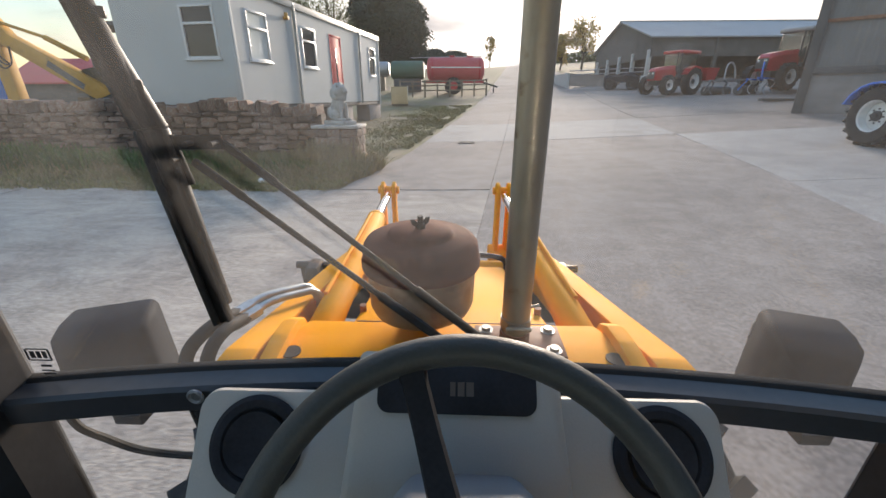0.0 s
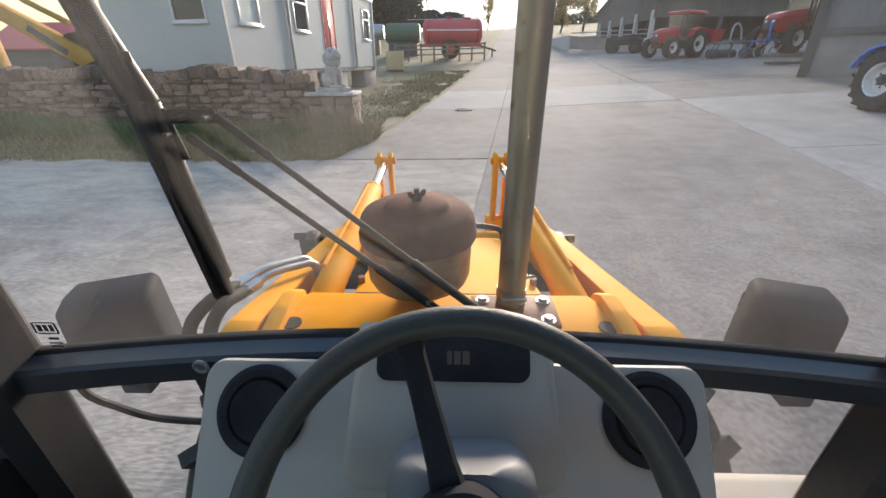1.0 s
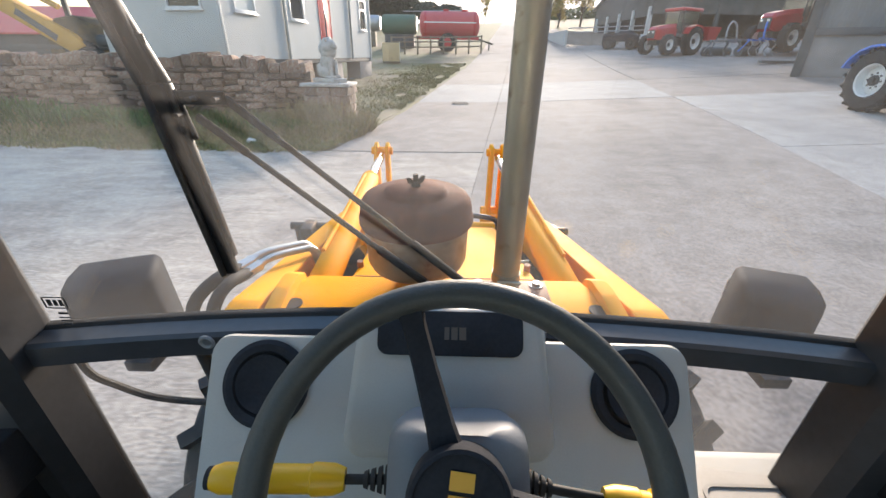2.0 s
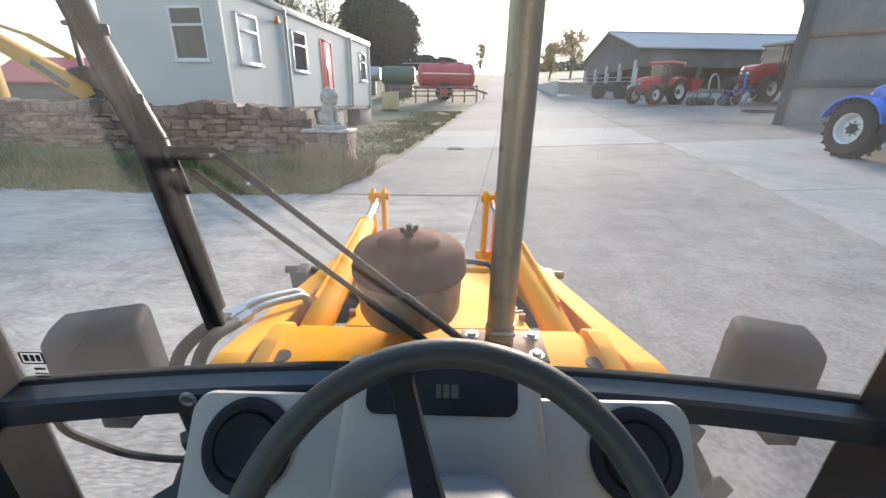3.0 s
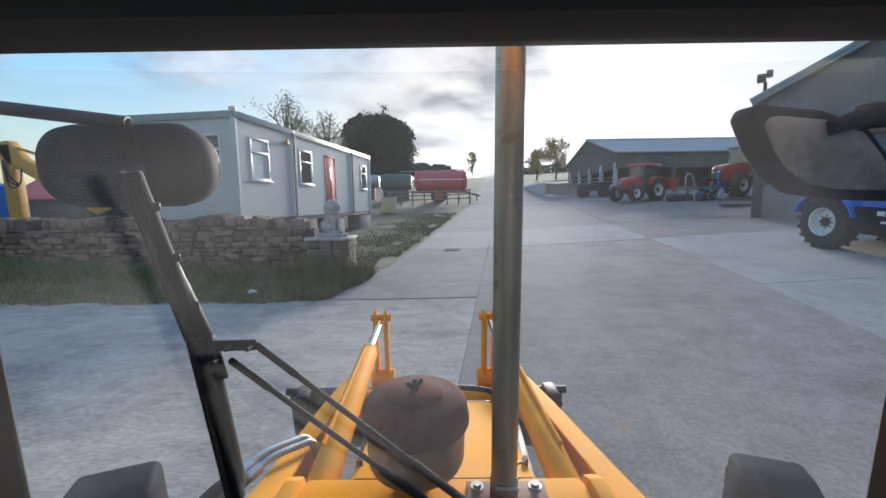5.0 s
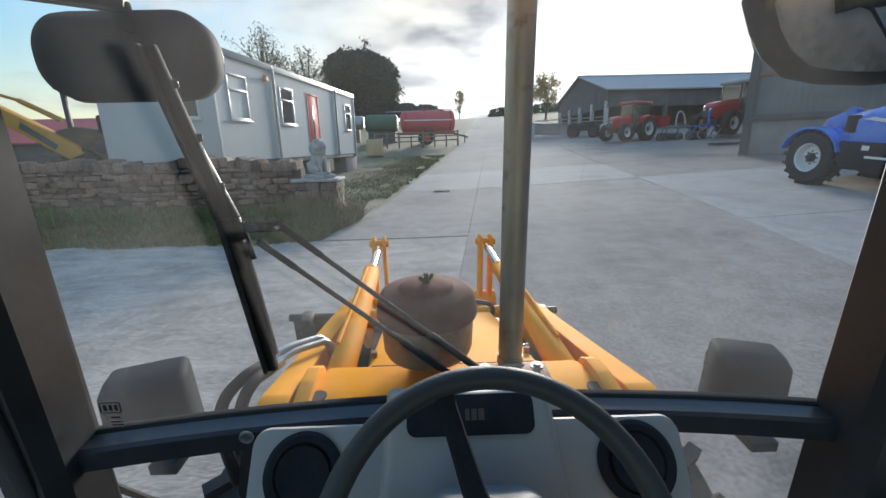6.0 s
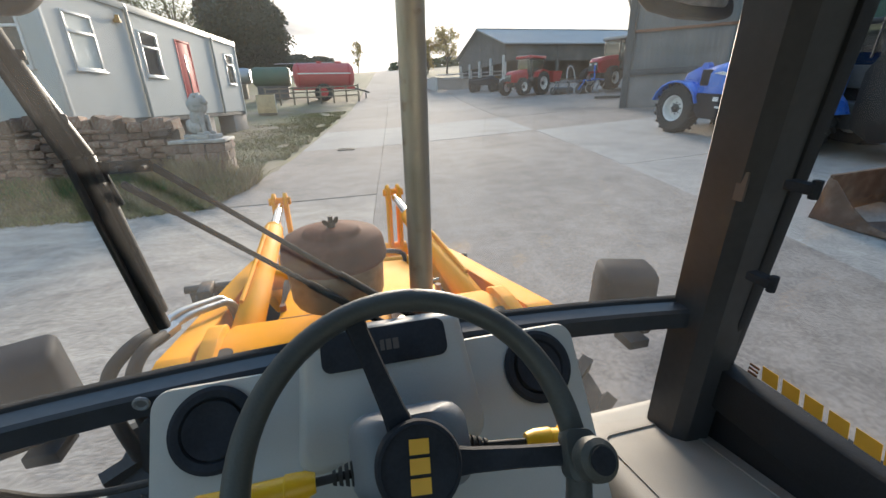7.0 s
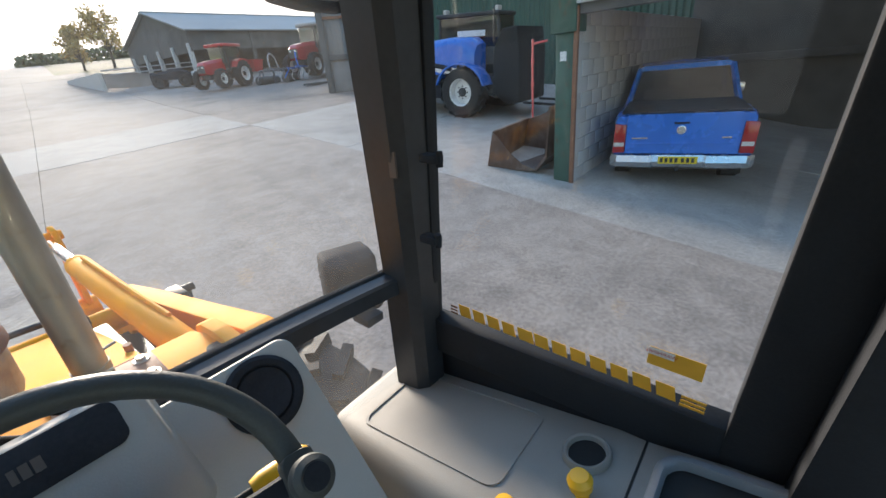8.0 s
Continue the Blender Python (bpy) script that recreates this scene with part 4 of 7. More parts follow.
# door mirrors outside the pillars
secs = []
for y, k in ((0.775, 0.03), (0.785, 0.008), (0.81, 0.0), (0.845, 0.004), (0.85, 0.008)):
    o = round_rect(0.322 - 2 * k, 0.158 - 2 * k, 0.07 - k, 8)
    secs.append([(-0.626 + x, y, 2.107 + z) for x, z in o])
mir = part("left_mirror", loft(secs), "black_plastic", L, "wide rounded black door mirror shell, smeared and rust-stained", smooth=60)
part("mirror_glass", prism(round_rect(0.31, 0.135, 0.06, 8), 0.851, 0.853, "y", 0, None, pose(-0.626, 0, 2.107)), "mirror", mir, smooth=0)
part("mirror_arm", rod((-0.86, 0.74, 2.215), (-0.58, 0.765, 2.180), 0.012, None, 14), "black_paint", mir)
mb = box(-0.90, -0.84, 0.70, 0.76, 2.16, 2.26, 0.012)
rod((-0.865, 0.73, 2.14), (-0.865, 0.73, 2.27), 0.012, None, 12, mb)
beam((-0.70, 0.45, 2.2), (-0.88, 0.73, 2.2), 0.03, 0.03, (0, 0, 1), 0.004, mb)
part("mirror_mount", mb, "black_plastic", mir)
part("mirror_clip", box(-0.597, -0.577, 0.758, 0.776, 2.14, 2.19, 0.006), "black_plastic", mir)
out = [(0.475, 2.165), (0.482, 2.182), (0.50, 2.186), (0.60, 2.176), (0.675, 2.150), (0.72, 2.10), (0.748, 2.05), (0.748, 2.032), (0.735, 2.026), (0.64, 2.030), (0.575, 2.042), (0.53, 2.075), (0.50, 2.115)]
mir = part("right_mirror", prism(out, 0.70, 0.745, "y", 0.012), "black_plastic", L, "rounded grey plastic door mirror shell with a dark rim", smooth=60)
cx, cz = 0.615, 2.105
part("mirror_glass", prism([(cx + (x - cx) * 0.86, cz + (z - cz) * 0.84) for x, z in out], 0.746, 0.748, "y"), "mirror", mir, smooth=0)
part("shell_panel", prism([(cx + (x - cx) * 0.80, cz + (z - cz) * 0.76) for x, z in out], 0.692, 0.70, "y", 0.006), "mirror_shell", mir, "grey mirror back with darker patches")
arm = rod((0.70, 0.72, 2.165), (0.86, 0.66, 2.15), 0.014, None, 14)
rod((0.60, 0.688, 2.145), (0.665, 0.69, 2.165), 0.012, 0.016, 12, arm)
box(0.65, 0.70, 0.675, 0.715, 2.145, 2.185, 0.012, arm)
rod((0.84, 0.66, 2.02), (0.84, 0.66, 2.26), 0.012, None, 12, arm)
beam((0.68, 0.46, 2.12), (0.84, 0.66, 2.12), 0.03, 0.03, (0, 0, 1), 0.004, arm)
part("mirror_arm", arm, "black_plastic", mir)

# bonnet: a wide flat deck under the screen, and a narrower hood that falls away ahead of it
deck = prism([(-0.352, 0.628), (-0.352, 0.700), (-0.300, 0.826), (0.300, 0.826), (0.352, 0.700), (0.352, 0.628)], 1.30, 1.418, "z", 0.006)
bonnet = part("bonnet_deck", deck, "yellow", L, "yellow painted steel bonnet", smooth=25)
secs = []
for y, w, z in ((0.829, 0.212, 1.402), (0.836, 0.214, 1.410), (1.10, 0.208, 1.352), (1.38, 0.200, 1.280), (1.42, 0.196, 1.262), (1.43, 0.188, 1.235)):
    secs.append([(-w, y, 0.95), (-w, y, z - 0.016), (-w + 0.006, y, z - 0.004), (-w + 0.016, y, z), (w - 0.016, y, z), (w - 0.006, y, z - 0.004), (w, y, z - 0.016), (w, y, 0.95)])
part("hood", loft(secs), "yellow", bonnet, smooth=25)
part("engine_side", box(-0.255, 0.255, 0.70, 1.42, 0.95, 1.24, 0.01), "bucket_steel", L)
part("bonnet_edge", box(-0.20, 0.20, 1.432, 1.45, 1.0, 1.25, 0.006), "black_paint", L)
part("front_bar", sweep([(-0.21, 1.46, 1.20), (-0.20, 1.47, 1.275), (0.0, 1.48, 1.285), (0.20, 1.47, 1.275), (0.21, 1.46, 1.20)], 0.010), "black_paint", L)
for x, y in ((-0.012, 0.842), (0.20, 0.90), (-0.20, 0.90)):
    part("stud", rod((x, y, 1.385), (x, y, 1.412), 0.008, None, 12), "rust_plate", bonnet)
part("bonnet_seam", box(-0.20, 0.20, 0.8262, 0.8288, 1.390, 1.4165), "rust_plate", bonnet, smooth=0)
# side wings between bonnet and arms; black discs paint the dark of their keyhole slots
for s in (1, -1):
    wing = part("wing_plate", prism([(0.635, 1.30), (0.635, 1.424), (0.66, 1.432), (0.74, 1.440), (0.80, 1.436), (0.835, 1.418), (0.845, 1.395), (0.845, 1.33), (0.80, 1.30)], min(s * 0.312, s * 0.346), max(s * 0.312, s * 0.346), "x", 0.005), "yellow", L)
    sl = lathe([(0.0, 0.0), (0.018, 0.0), (0.018, 0.004), (0.0, 0.004)], 20, None, pose(s * 0.302, 0.715, 1.4165))
    part("slot", sl, "seal", wing)
# air cleaner
AC = pose(-0.085, 0.838, 0)
cleaner = part("air_cleaner", lathe([(0.0, 1.39), (0.034, 1.39), (0.036, 1.43), (0.048, 1.442), (0.085, 1.448), (0.100, 1.456), (0.106, 1.470), (0.109, 1.545), (0.111, 1.560), (0.0, 1.560)], 64, None, AC), "dirty_tin", L, "round air cleaner with a rust-brown lid and wing nut", smooth=50)
part("lid", lathe([(0.108, 1.552), (0.1165, 1.552), (0.1180, 1.555), (0.1180, 1.566), (0.1150, 1.570), (0.1145, 1.584), (0.1120, 1.596), (0.1060, 1.605), (0.0960, 1.610), (0.0680, 1.612), (0.0640, 1.614), (0.0610, 1.620), (0.0560, 1.623), (0.020, 1.625), (0, 1.625)], 64, None, AC), "rust", cleaner, "rust-brown steel lid", smooth=50)
nb = rod((-0.085, 0.838, 1.62), (-0.085, 0.838, 1.650), 0.0055, None, 10)
lathe([(0.0, 1.626), (0.010, 1.626), (0.008, 1.636), (0, 1.636)], 14, nb, pose(-0.085, 0.838, 0))
for s in (1, -1):
    prism([(0.005 * s, 1.628), (0.017 * s, 1.634), (0.020 * s, 1.645), (0.013 * s, 1.645), (0.005 * s, 1.636)], -0.002, 0.002, "y", 0, nb, pose(-0.085, 0.838, 0, 0, 0, 30))
part("wing_nut", nb, "drain_iron", cleaner)
part("neck_clamp", lathe([(0.041, 1.405), (0.043, 1.409), (0.043, 1.421), (0.041, 1.425)], 32, None, pose(-0.085, 0.838, 0), closed=True), "zinc", cleaner)
# exhaust stack on its bolted plate
plate = part("stack_plate", box(0.025, 0.192, 0.708, 0.806, 1.4185, 1.427, 0.002), "rust_plate", L, "rusty steel plate with four bolts")
for x in (0.047, 0.17):
    for y in (0.726, 0.789):
        bo = bolt((x, y, 1.427), (0, 0, 1), 0.0095, 0.008)
        rod((x, y, 1.426), (x, y, 1.4285), 0.0145, None, 16, bo)
        part("bolt", bo, "zinc", plate)
stack = part("exhaust_pipe", rod((0.099, 0.757, 1.420), (0.103, 0.757, 2.75), 0.0262, 0.0262, 32), "exhaust", L, "tall heat-stained steel exhaust pipe", smooth=60)
part("collar", rod((0.099, 0.757, 1.4275), (0.099, 0.757, 1.452), 0.0285, None, 32, None, 0.002), "rust_plate", stack)
cb = rod((0.099, 0.757, 1.463), (0.099, 0.757, 1.480), 0.0285, None, 32)
rod((0.078, 0.727, 1.471), (0.124, 0.727, 1.471), 0.004, None, 8, cb)
rod((0.120, 0.772, 1.49), (0.146, 0.782, 1.49), 0.003, None, 8, cb)
part("clamp", cb, "exhaust", stack)
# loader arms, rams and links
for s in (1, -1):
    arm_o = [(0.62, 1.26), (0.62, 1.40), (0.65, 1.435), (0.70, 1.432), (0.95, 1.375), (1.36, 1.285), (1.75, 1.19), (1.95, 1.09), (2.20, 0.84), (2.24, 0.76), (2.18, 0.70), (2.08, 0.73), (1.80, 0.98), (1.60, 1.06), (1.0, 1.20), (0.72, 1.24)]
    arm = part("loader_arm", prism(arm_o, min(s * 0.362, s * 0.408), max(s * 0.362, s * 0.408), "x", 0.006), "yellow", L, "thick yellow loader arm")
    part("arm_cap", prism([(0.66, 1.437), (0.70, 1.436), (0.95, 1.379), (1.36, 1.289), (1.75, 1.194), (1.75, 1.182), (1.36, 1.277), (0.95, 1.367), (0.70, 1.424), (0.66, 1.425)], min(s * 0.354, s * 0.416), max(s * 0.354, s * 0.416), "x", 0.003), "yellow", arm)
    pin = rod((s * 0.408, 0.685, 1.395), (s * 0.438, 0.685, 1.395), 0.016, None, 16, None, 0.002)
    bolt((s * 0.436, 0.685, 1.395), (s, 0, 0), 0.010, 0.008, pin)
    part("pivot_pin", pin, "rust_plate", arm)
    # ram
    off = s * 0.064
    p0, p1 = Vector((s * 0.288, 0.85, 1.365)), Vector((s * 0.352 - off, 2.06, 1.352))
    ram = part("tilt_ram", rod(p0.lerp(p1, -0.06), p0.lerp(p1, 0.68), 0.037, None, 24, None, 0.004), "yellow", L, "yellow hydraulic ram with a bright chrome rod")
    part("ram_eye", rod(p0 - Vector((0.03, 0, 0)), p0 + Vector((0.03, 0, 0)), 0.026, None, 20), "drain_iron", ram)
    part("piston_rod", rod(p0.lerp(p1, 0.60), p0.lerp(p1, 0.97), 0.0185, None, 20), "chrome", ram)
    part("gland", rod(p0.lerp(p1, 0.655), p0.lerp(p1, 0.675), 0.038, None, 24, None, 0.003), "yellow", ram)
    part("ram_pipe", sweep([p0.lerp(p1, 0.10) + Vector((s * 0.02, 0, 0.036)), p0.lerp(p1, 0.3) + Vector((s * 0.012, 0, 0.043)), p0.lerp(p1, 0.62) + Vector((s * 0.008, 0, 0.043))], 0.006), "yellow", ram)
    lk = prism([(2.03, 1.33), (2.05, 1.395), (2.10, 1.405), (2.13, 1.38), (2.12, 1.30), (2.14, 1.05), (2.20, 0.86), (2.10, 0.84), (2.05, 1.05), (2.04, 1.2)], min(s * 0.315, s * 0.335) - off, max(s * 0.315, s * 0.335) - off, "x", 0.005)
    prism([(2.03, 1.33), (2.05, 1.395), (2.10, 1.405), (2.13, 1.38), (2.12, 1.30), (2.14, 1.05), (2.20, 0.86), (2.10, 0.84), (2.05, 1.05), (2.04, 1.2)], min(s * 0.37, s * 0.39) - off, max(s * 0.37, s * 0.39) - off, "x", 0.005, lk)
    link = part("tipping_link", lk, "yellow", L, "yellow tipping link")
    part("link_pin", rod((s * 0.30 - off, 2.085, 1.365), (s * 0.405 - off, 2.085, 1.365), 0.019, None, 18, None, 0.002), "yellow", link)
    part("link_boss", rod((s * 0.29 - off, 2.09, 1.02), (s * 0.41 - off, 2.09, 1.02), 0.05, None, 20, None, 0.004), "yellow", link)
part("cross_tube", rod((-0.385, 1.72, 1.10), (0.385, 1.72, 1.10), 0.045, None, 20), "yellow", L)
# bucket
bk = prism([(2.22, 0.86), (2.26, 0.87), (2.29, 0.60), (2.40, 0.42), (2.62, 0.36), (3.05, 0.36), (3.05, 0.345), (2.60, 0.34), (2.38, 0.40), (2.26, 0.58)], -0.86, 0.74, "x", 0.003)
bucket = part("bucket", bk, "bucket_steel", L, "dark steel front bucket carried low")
for x in (-0.86, 0.72):
    part("bucket_cheek", prism([(2.24, 0.86), (2.45, 0.80), (3.05, 0.36), (2.60, 0.34), (2.38, 0.40), (2.26, 0.58)], x, x + 0.02, "x", 0.003), "bucket_steel", bucket)
part("bucket_rail", rod((-0.88, 2.235, 0.865), (0.76, 2.235, 0.865), 0.022, None, 14), "bucket_steel", bucket)
for x in (-0.76, 0.66):
    hk = box(x - 0.035, x + 0.035, 2.12, 2.26, 0.80, 0.90, 0.01)
    rod((x - 0.05, 2.16, 0.83), (x + 0.05, 2.16, 0.83), 0.03, None, 16, hk)
    part("bucket_lug", hk, "bucket_steel", bucket)
# hoses by the left arm and under the lamp
for pts in ([(-0.53, 0.71, 1.20), (-0.545, 0.715, 1.30), (-0.545, 0.72, 1.365), (-0.535, 0.74, 1.406), (-0.505, 0.78, 1.432), (-0.485, 0.84, 1.424)],
            [(-0.49, 0.71, 1.20), (-0.50, 0.715, 1.30), (-0.50, 0.72, 1.371), (-0.493, 0.74, 1.407), (-0.483, 0.78, 1.421), (-0.471, 0.84, 1.412)]):
    hose = part("hose", sweep(pts, 0.0135, 12), "rubber", L, "black hydraulic hose with a bright steel pipe end")
    e = Vector(pts[-1])
    part("fitting", rod(e - Vector((0.012, 0.03, 0.0)), e + Vector((0.012, 0.03, 0.001)), 0.0155, None, 6), "zinc", hose)
    part("pipe", sweep([e, e + Vector((0.027, 0.06, 0.004)), e + Vector((0.070, 0.13, -0.012)), e + Vector((0.092, 0.16, -0.024)), e + Vector((0.112, 0.165, -0.06)), e + Vector((0.12, 0.165, -0.14))], 0.0095, 12), "zinc", hose)
part("cable", sweep([(-0.86, 0.74, 1.26), (-0.849, 0.74, 1.184), (-0.82, 0.76, 1.124), (-0.769, 0.78, 1.066), (-0.676, 0.80, 1.028), (-0.55, 0.80, 1.03)], 0.009, 8), "rubber", L, "thin black electric cable")
part("valve_block", prism(round_rect(0.10, 0.16, 0.03), 0.70, 0.82, "y", 0.01, None, pose(-0.47, 0, 1.22, 0, 12)), "black_plastic", L)
for k in range(3):
    part("steel_pipe", sweep([(-0.46 + 0.022 * k, 0.68, 0.95), (-0.45 + 0.022 * k, 0.69, 1.08), (-0.43 + 0.022 * k, 0.72, 1.17)], 0.0085, 10), "zinc", L)
# chassis and wheels
part("chassis", box(-0.33, 0.33, -1.2, 1.9, 0.42, 0.95, 0.03), "black_paint", L, "black machine chassis")
part("front_axle", rod((-0.62, 1.15, 0.42), (0.62, 1.15, 0.42), 0.07, None, 16), "black_paint", L)
for s in (1, -1):
    tractor_wheel(0.42, 0.30, 0.20, L, (s * 0.70, 1.15, 0.42), "white_paint", 16, s < 0)
    tractor_wheel(0.42, 0.30, 0.20, L, (s * 0.70, -0.80, 0.42), "white_paint", 16, s < 0)
part("seat_base", box(-0.20, 0.20, -0.85, -0.45, 0.56, 0.95, 0.03), "black_plastic", L)
part("seat", box(-0.24, 0.24, -0.92, -0.45, 0.95, 1.08, 0.05), "rubber", L, "black vinyl driver's seat")
part("backrest", box(-0.24, 0.24, -0.95, -0.86, 1.05, 1.55, 0.04), "rubber", L)

# nose parts are sheared to the left to fit the camera's view
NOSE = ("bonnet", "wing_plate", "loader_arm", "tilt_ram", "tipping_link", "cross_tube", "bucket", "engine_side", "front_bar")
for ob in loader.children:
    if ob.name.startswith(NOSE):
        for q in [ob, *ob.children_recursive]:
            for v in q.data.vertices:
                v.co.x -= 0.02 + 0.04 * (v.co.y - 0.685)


# ---- left of the road: stone wall, pillar with a statue, site cabin ----
def stone_mesh(seed):
    rnd = random.Random(seed)
    b = bmesh.new()
    bmesh.ops.create_cube(b, size=1.0)
    bmesh.ops.subdivide_edges(b, edges=b.edges[:], cuts=1, use_grid_fill=True)
    for v in b.verts:
        k = v.co.normalized() * 0.56
        v.co = v.co.lerp(k, 0.34) + Vector([rnd.uniform(-0.075, 0.075) for _ in range(3)])
    return mesh_of("stone", b, "stone", 50)


stone_kinds = [stone_mesh(k) for k in range(9)]


def lay_stone(parent, x, y, z, w, d, h, rnd):
    ob = new("stone", rnd.choice(stone_kinds))
    ob.parent = parent
    ob.matrix_basis = Matrix.LocRotScale((x, y, z), Euler((rnd.uniform(-0.14, 0.14), rnd.uniform(-0.13, 0.13), rnd.uniform(-0.2, 0.2))), (w, d, h))
    return ob


def wall_y(x):
    return 9.25 - 0.02 * (x + 3.0)


rnd = random.Random(11)
stone_wall = thing("stone_wall", "tumbledown red sandstone field wall with rough upright copes", "wall", kind="structure")
core = []
x = -3.0
while x > -13.2:
    top = 1.27 + 0.15 * noise.noise(Vector((x * 0.7, 3, 0)))
    core.append((x, top))
    x -= 0.4
b = bmesh.new()
loft([[(x, wall_y(x) - 0.17, ground_z(x, 9.2) - 0.1), (x, wall_y(x) - 0.15, ground_z(x, 9.2) + t - 0.13), (x, wall_y(x) + 0.15, ground_z(x, 9.2) + t - 0.13), (x, wall_y(x) + 0.17, ground_z(x, 9.2) - 0.1)] for x, t in core], b)
part("core", b, "mortar", stone_wall)
z = 0.04
while z < 1.14:
    h = rnd.uniform(0.06, 0.135)
    x = -3.0 - rnd.uniform(0, 0.15)
    while x > -11.2:
        w = rnd.uniform(0.12, 0.42)
        if z + h < 1.22 + 0.15 * noise.noise(Vector((x * 0.7, 3, 0))) - 0.02:
            lay_stone(stone_wall, x - w / 2, wall_y(x) - 0.15 + rnd.uniform(-0.05, 0.04), ground_z(x, 9.2) + z + h / 2 + rnd.uniform(-0.02, 0.02), w * rnd.uniform(0.92, 1.06), 0.26, h * rnd.uniform(0.78, 1.15), rnd)
        x -= w + 0.012
    z += h + 0.008
x = -3.05
while x > -12.8:
    w = rnd.uniform(0.13, 0.28)
    h = rnd.uniform(0.17, 0.27)
    t = ground_z(x, 9.2) + 1.17 + 0.15 * noise.noise(Vector((x * 0.7, 3, 0)))
    lay_stone(stone_wall, x - w / 2, wall_y(x), t + h / 2 - 0.03, w * 1.08, 0.46, h * 1.1, rnd)
    x -= w + 0.006
# pillar with a slab, and a seated stone lion
px, py = -2.62, 9.12
pg = ground_z(px, py)
pillar = thing("gate_pillar", "square red sandstone pillar with a flat grey capstone", "pillar", kind="structure")
part("core", box(px - 0.36, px + 0.36, py - 0.30, py + 0.30, pg - 0.1, pg + 0.84, 0.01), "mortar", pillar)
z = 0.02
while z < 0.80:
    h = rnd.uniform(0.11, 0.17)
    for face in range(4):
        u = -0.42
        while u < 0.30:
            w = rnd.uniform(0.2, 0.42)
            w = min(w, 0.46 - u)
            cx_, cy_ = ((px + u + w / 2, py - 0.32), (px + u + w / 2, py + 0.32), (px - 0.38, py + (u + w / 2) * 0.85), (px + 0.38, py + (u + w / 2) * 0.85))[face]
            lay_stone(pillar, cx_, cy_, pg + z + h / 2, w if face < 2 else 0.2, 0.2 if face < 2 else w * 0.85, h * 1.05, rnd)
            u += w + 0.01
    z += h + 0.008
part("capstone", box(px - 0.50, px + 0.50, py - 0.42, py + 0.42, pg + 0.85, pg + 0.91, 0.015), "statue", pillar, "flat grey capstone")


def blob(b, c, r, sq=(1, 1, 1), seed=0, amp=0.0, rot=None, seg=14):
    s = bmesh.new()
    bmesh.ops.create_uvsphere(s, u_segments=seg, v_segments=max(7, seg * 2 // 3), radius=r)
    for v in s.verts:
        k = 1 + amp * noise.noise(v.co * (5.5 / r) * 0.4 + Vector((seed, seed, 0)))
        v.co = Vector((v.co.x * sq[0] * k, v.co.y * sq[1] * k, v.co.z * sq[2] * k))
    m = Matrix.Translation(c) @ (rot.to_matrix().to_4x4() if rot else Matrix.Identity(4))
    bmesh.ops.transform(s, matrix=m, verts=s.verts[:])
    return join(b, s)


lion = box(-0.30, 0.30, -0.19, 0.19, 0, 0.085, 0.012)
blob(lion, (-0.13, 0, 0.24), 0.17, (1.0, 0.95, 0.95), 1, 0.12)                     # haunch
blob(lion, (-0.02, 0, 0.40), 0.17, (0.86, 0.84, 1.45), 2, 0.08, Euler((0, radians(16), 0)))  # back and chest
blob(lion, (0.02, 0, 0.63), 0.185, (0.95, 0.95, 1.12), 4, 0.30)                    # mane
blob(lion, (0.12, 0, 0.70), 0.105, (1.05, 0.9, 0.95), 5, 0.12)                     # head
blob(lion, (0.205, 0, 0.67), 0.058, (1.1, 1.0, 0.85), 6, 0.05)                     # muzzle
for s in (1, -1):
    rod((0.10, 0.075 * s, 0.44), (0.135, 0.08 * s, 0.10), 0.055, 0.042, 12, lion)   # forelegs
    blob(lion, (0.165, 0.08 * s, 0.105), 0.055, (1.5, 1.0, 0.7), 3, 0.1)             # paws
    blob(lion, (-0.02, 0.13 * s, 0.20), 0.105, (1.3, 0.6, 1.0), 7, 0.1)              # thighs
    blob(lion, (0.08, 0.14 * s, 0.105), 0.05, (1.5, 0.9, 0.7), 8, 0.1)
    blob(lion, (0.07, 0.085 * s, 0.79), 0.034, (0.7, 1.0, 1.0), 9, 0.0)              # ears
sweep([(-0.26, 0.05, 0.14), (-0.32, 0.12, 0.12), (-0.26, 0.18, 0.11), (-0.14, 0.2, 0.11)], 0.022, 8, lion)
single("lion_statue", lion, "statue", "weathered grey seated stone lion on a pillar", "statue", m=pose(px + 0.02, py, pg + 0.912, 0, 0, -28), smooth=60)

# site cabin
CA, CB = Vector((-5.18, 10.11)), Vector((-3.74, 20.07))
cab_len = (CB - CA).length
cab_turn = math.degrees(math.atan2(CB.y - CA.y, CB.x - CA.x))
CABIN = pose(CA.x, CA.y, 1.70, 0, 0, cab_turn)       # local x along the long side, y towards the far left
cabin = thing("site_cabin", "long pale grey-white portable site cabin with a red door", "cabin", CABIN)
H, W = 2.60, 3.0
holes = [(0.55, 1.42, 1.02, 2.14), (3.15, 4.02, 1.02, 2.14), (8.82, 9.6, 1.02, 2.14)]
door_hole = (5.05, 5.98, 0.03, 2.16)


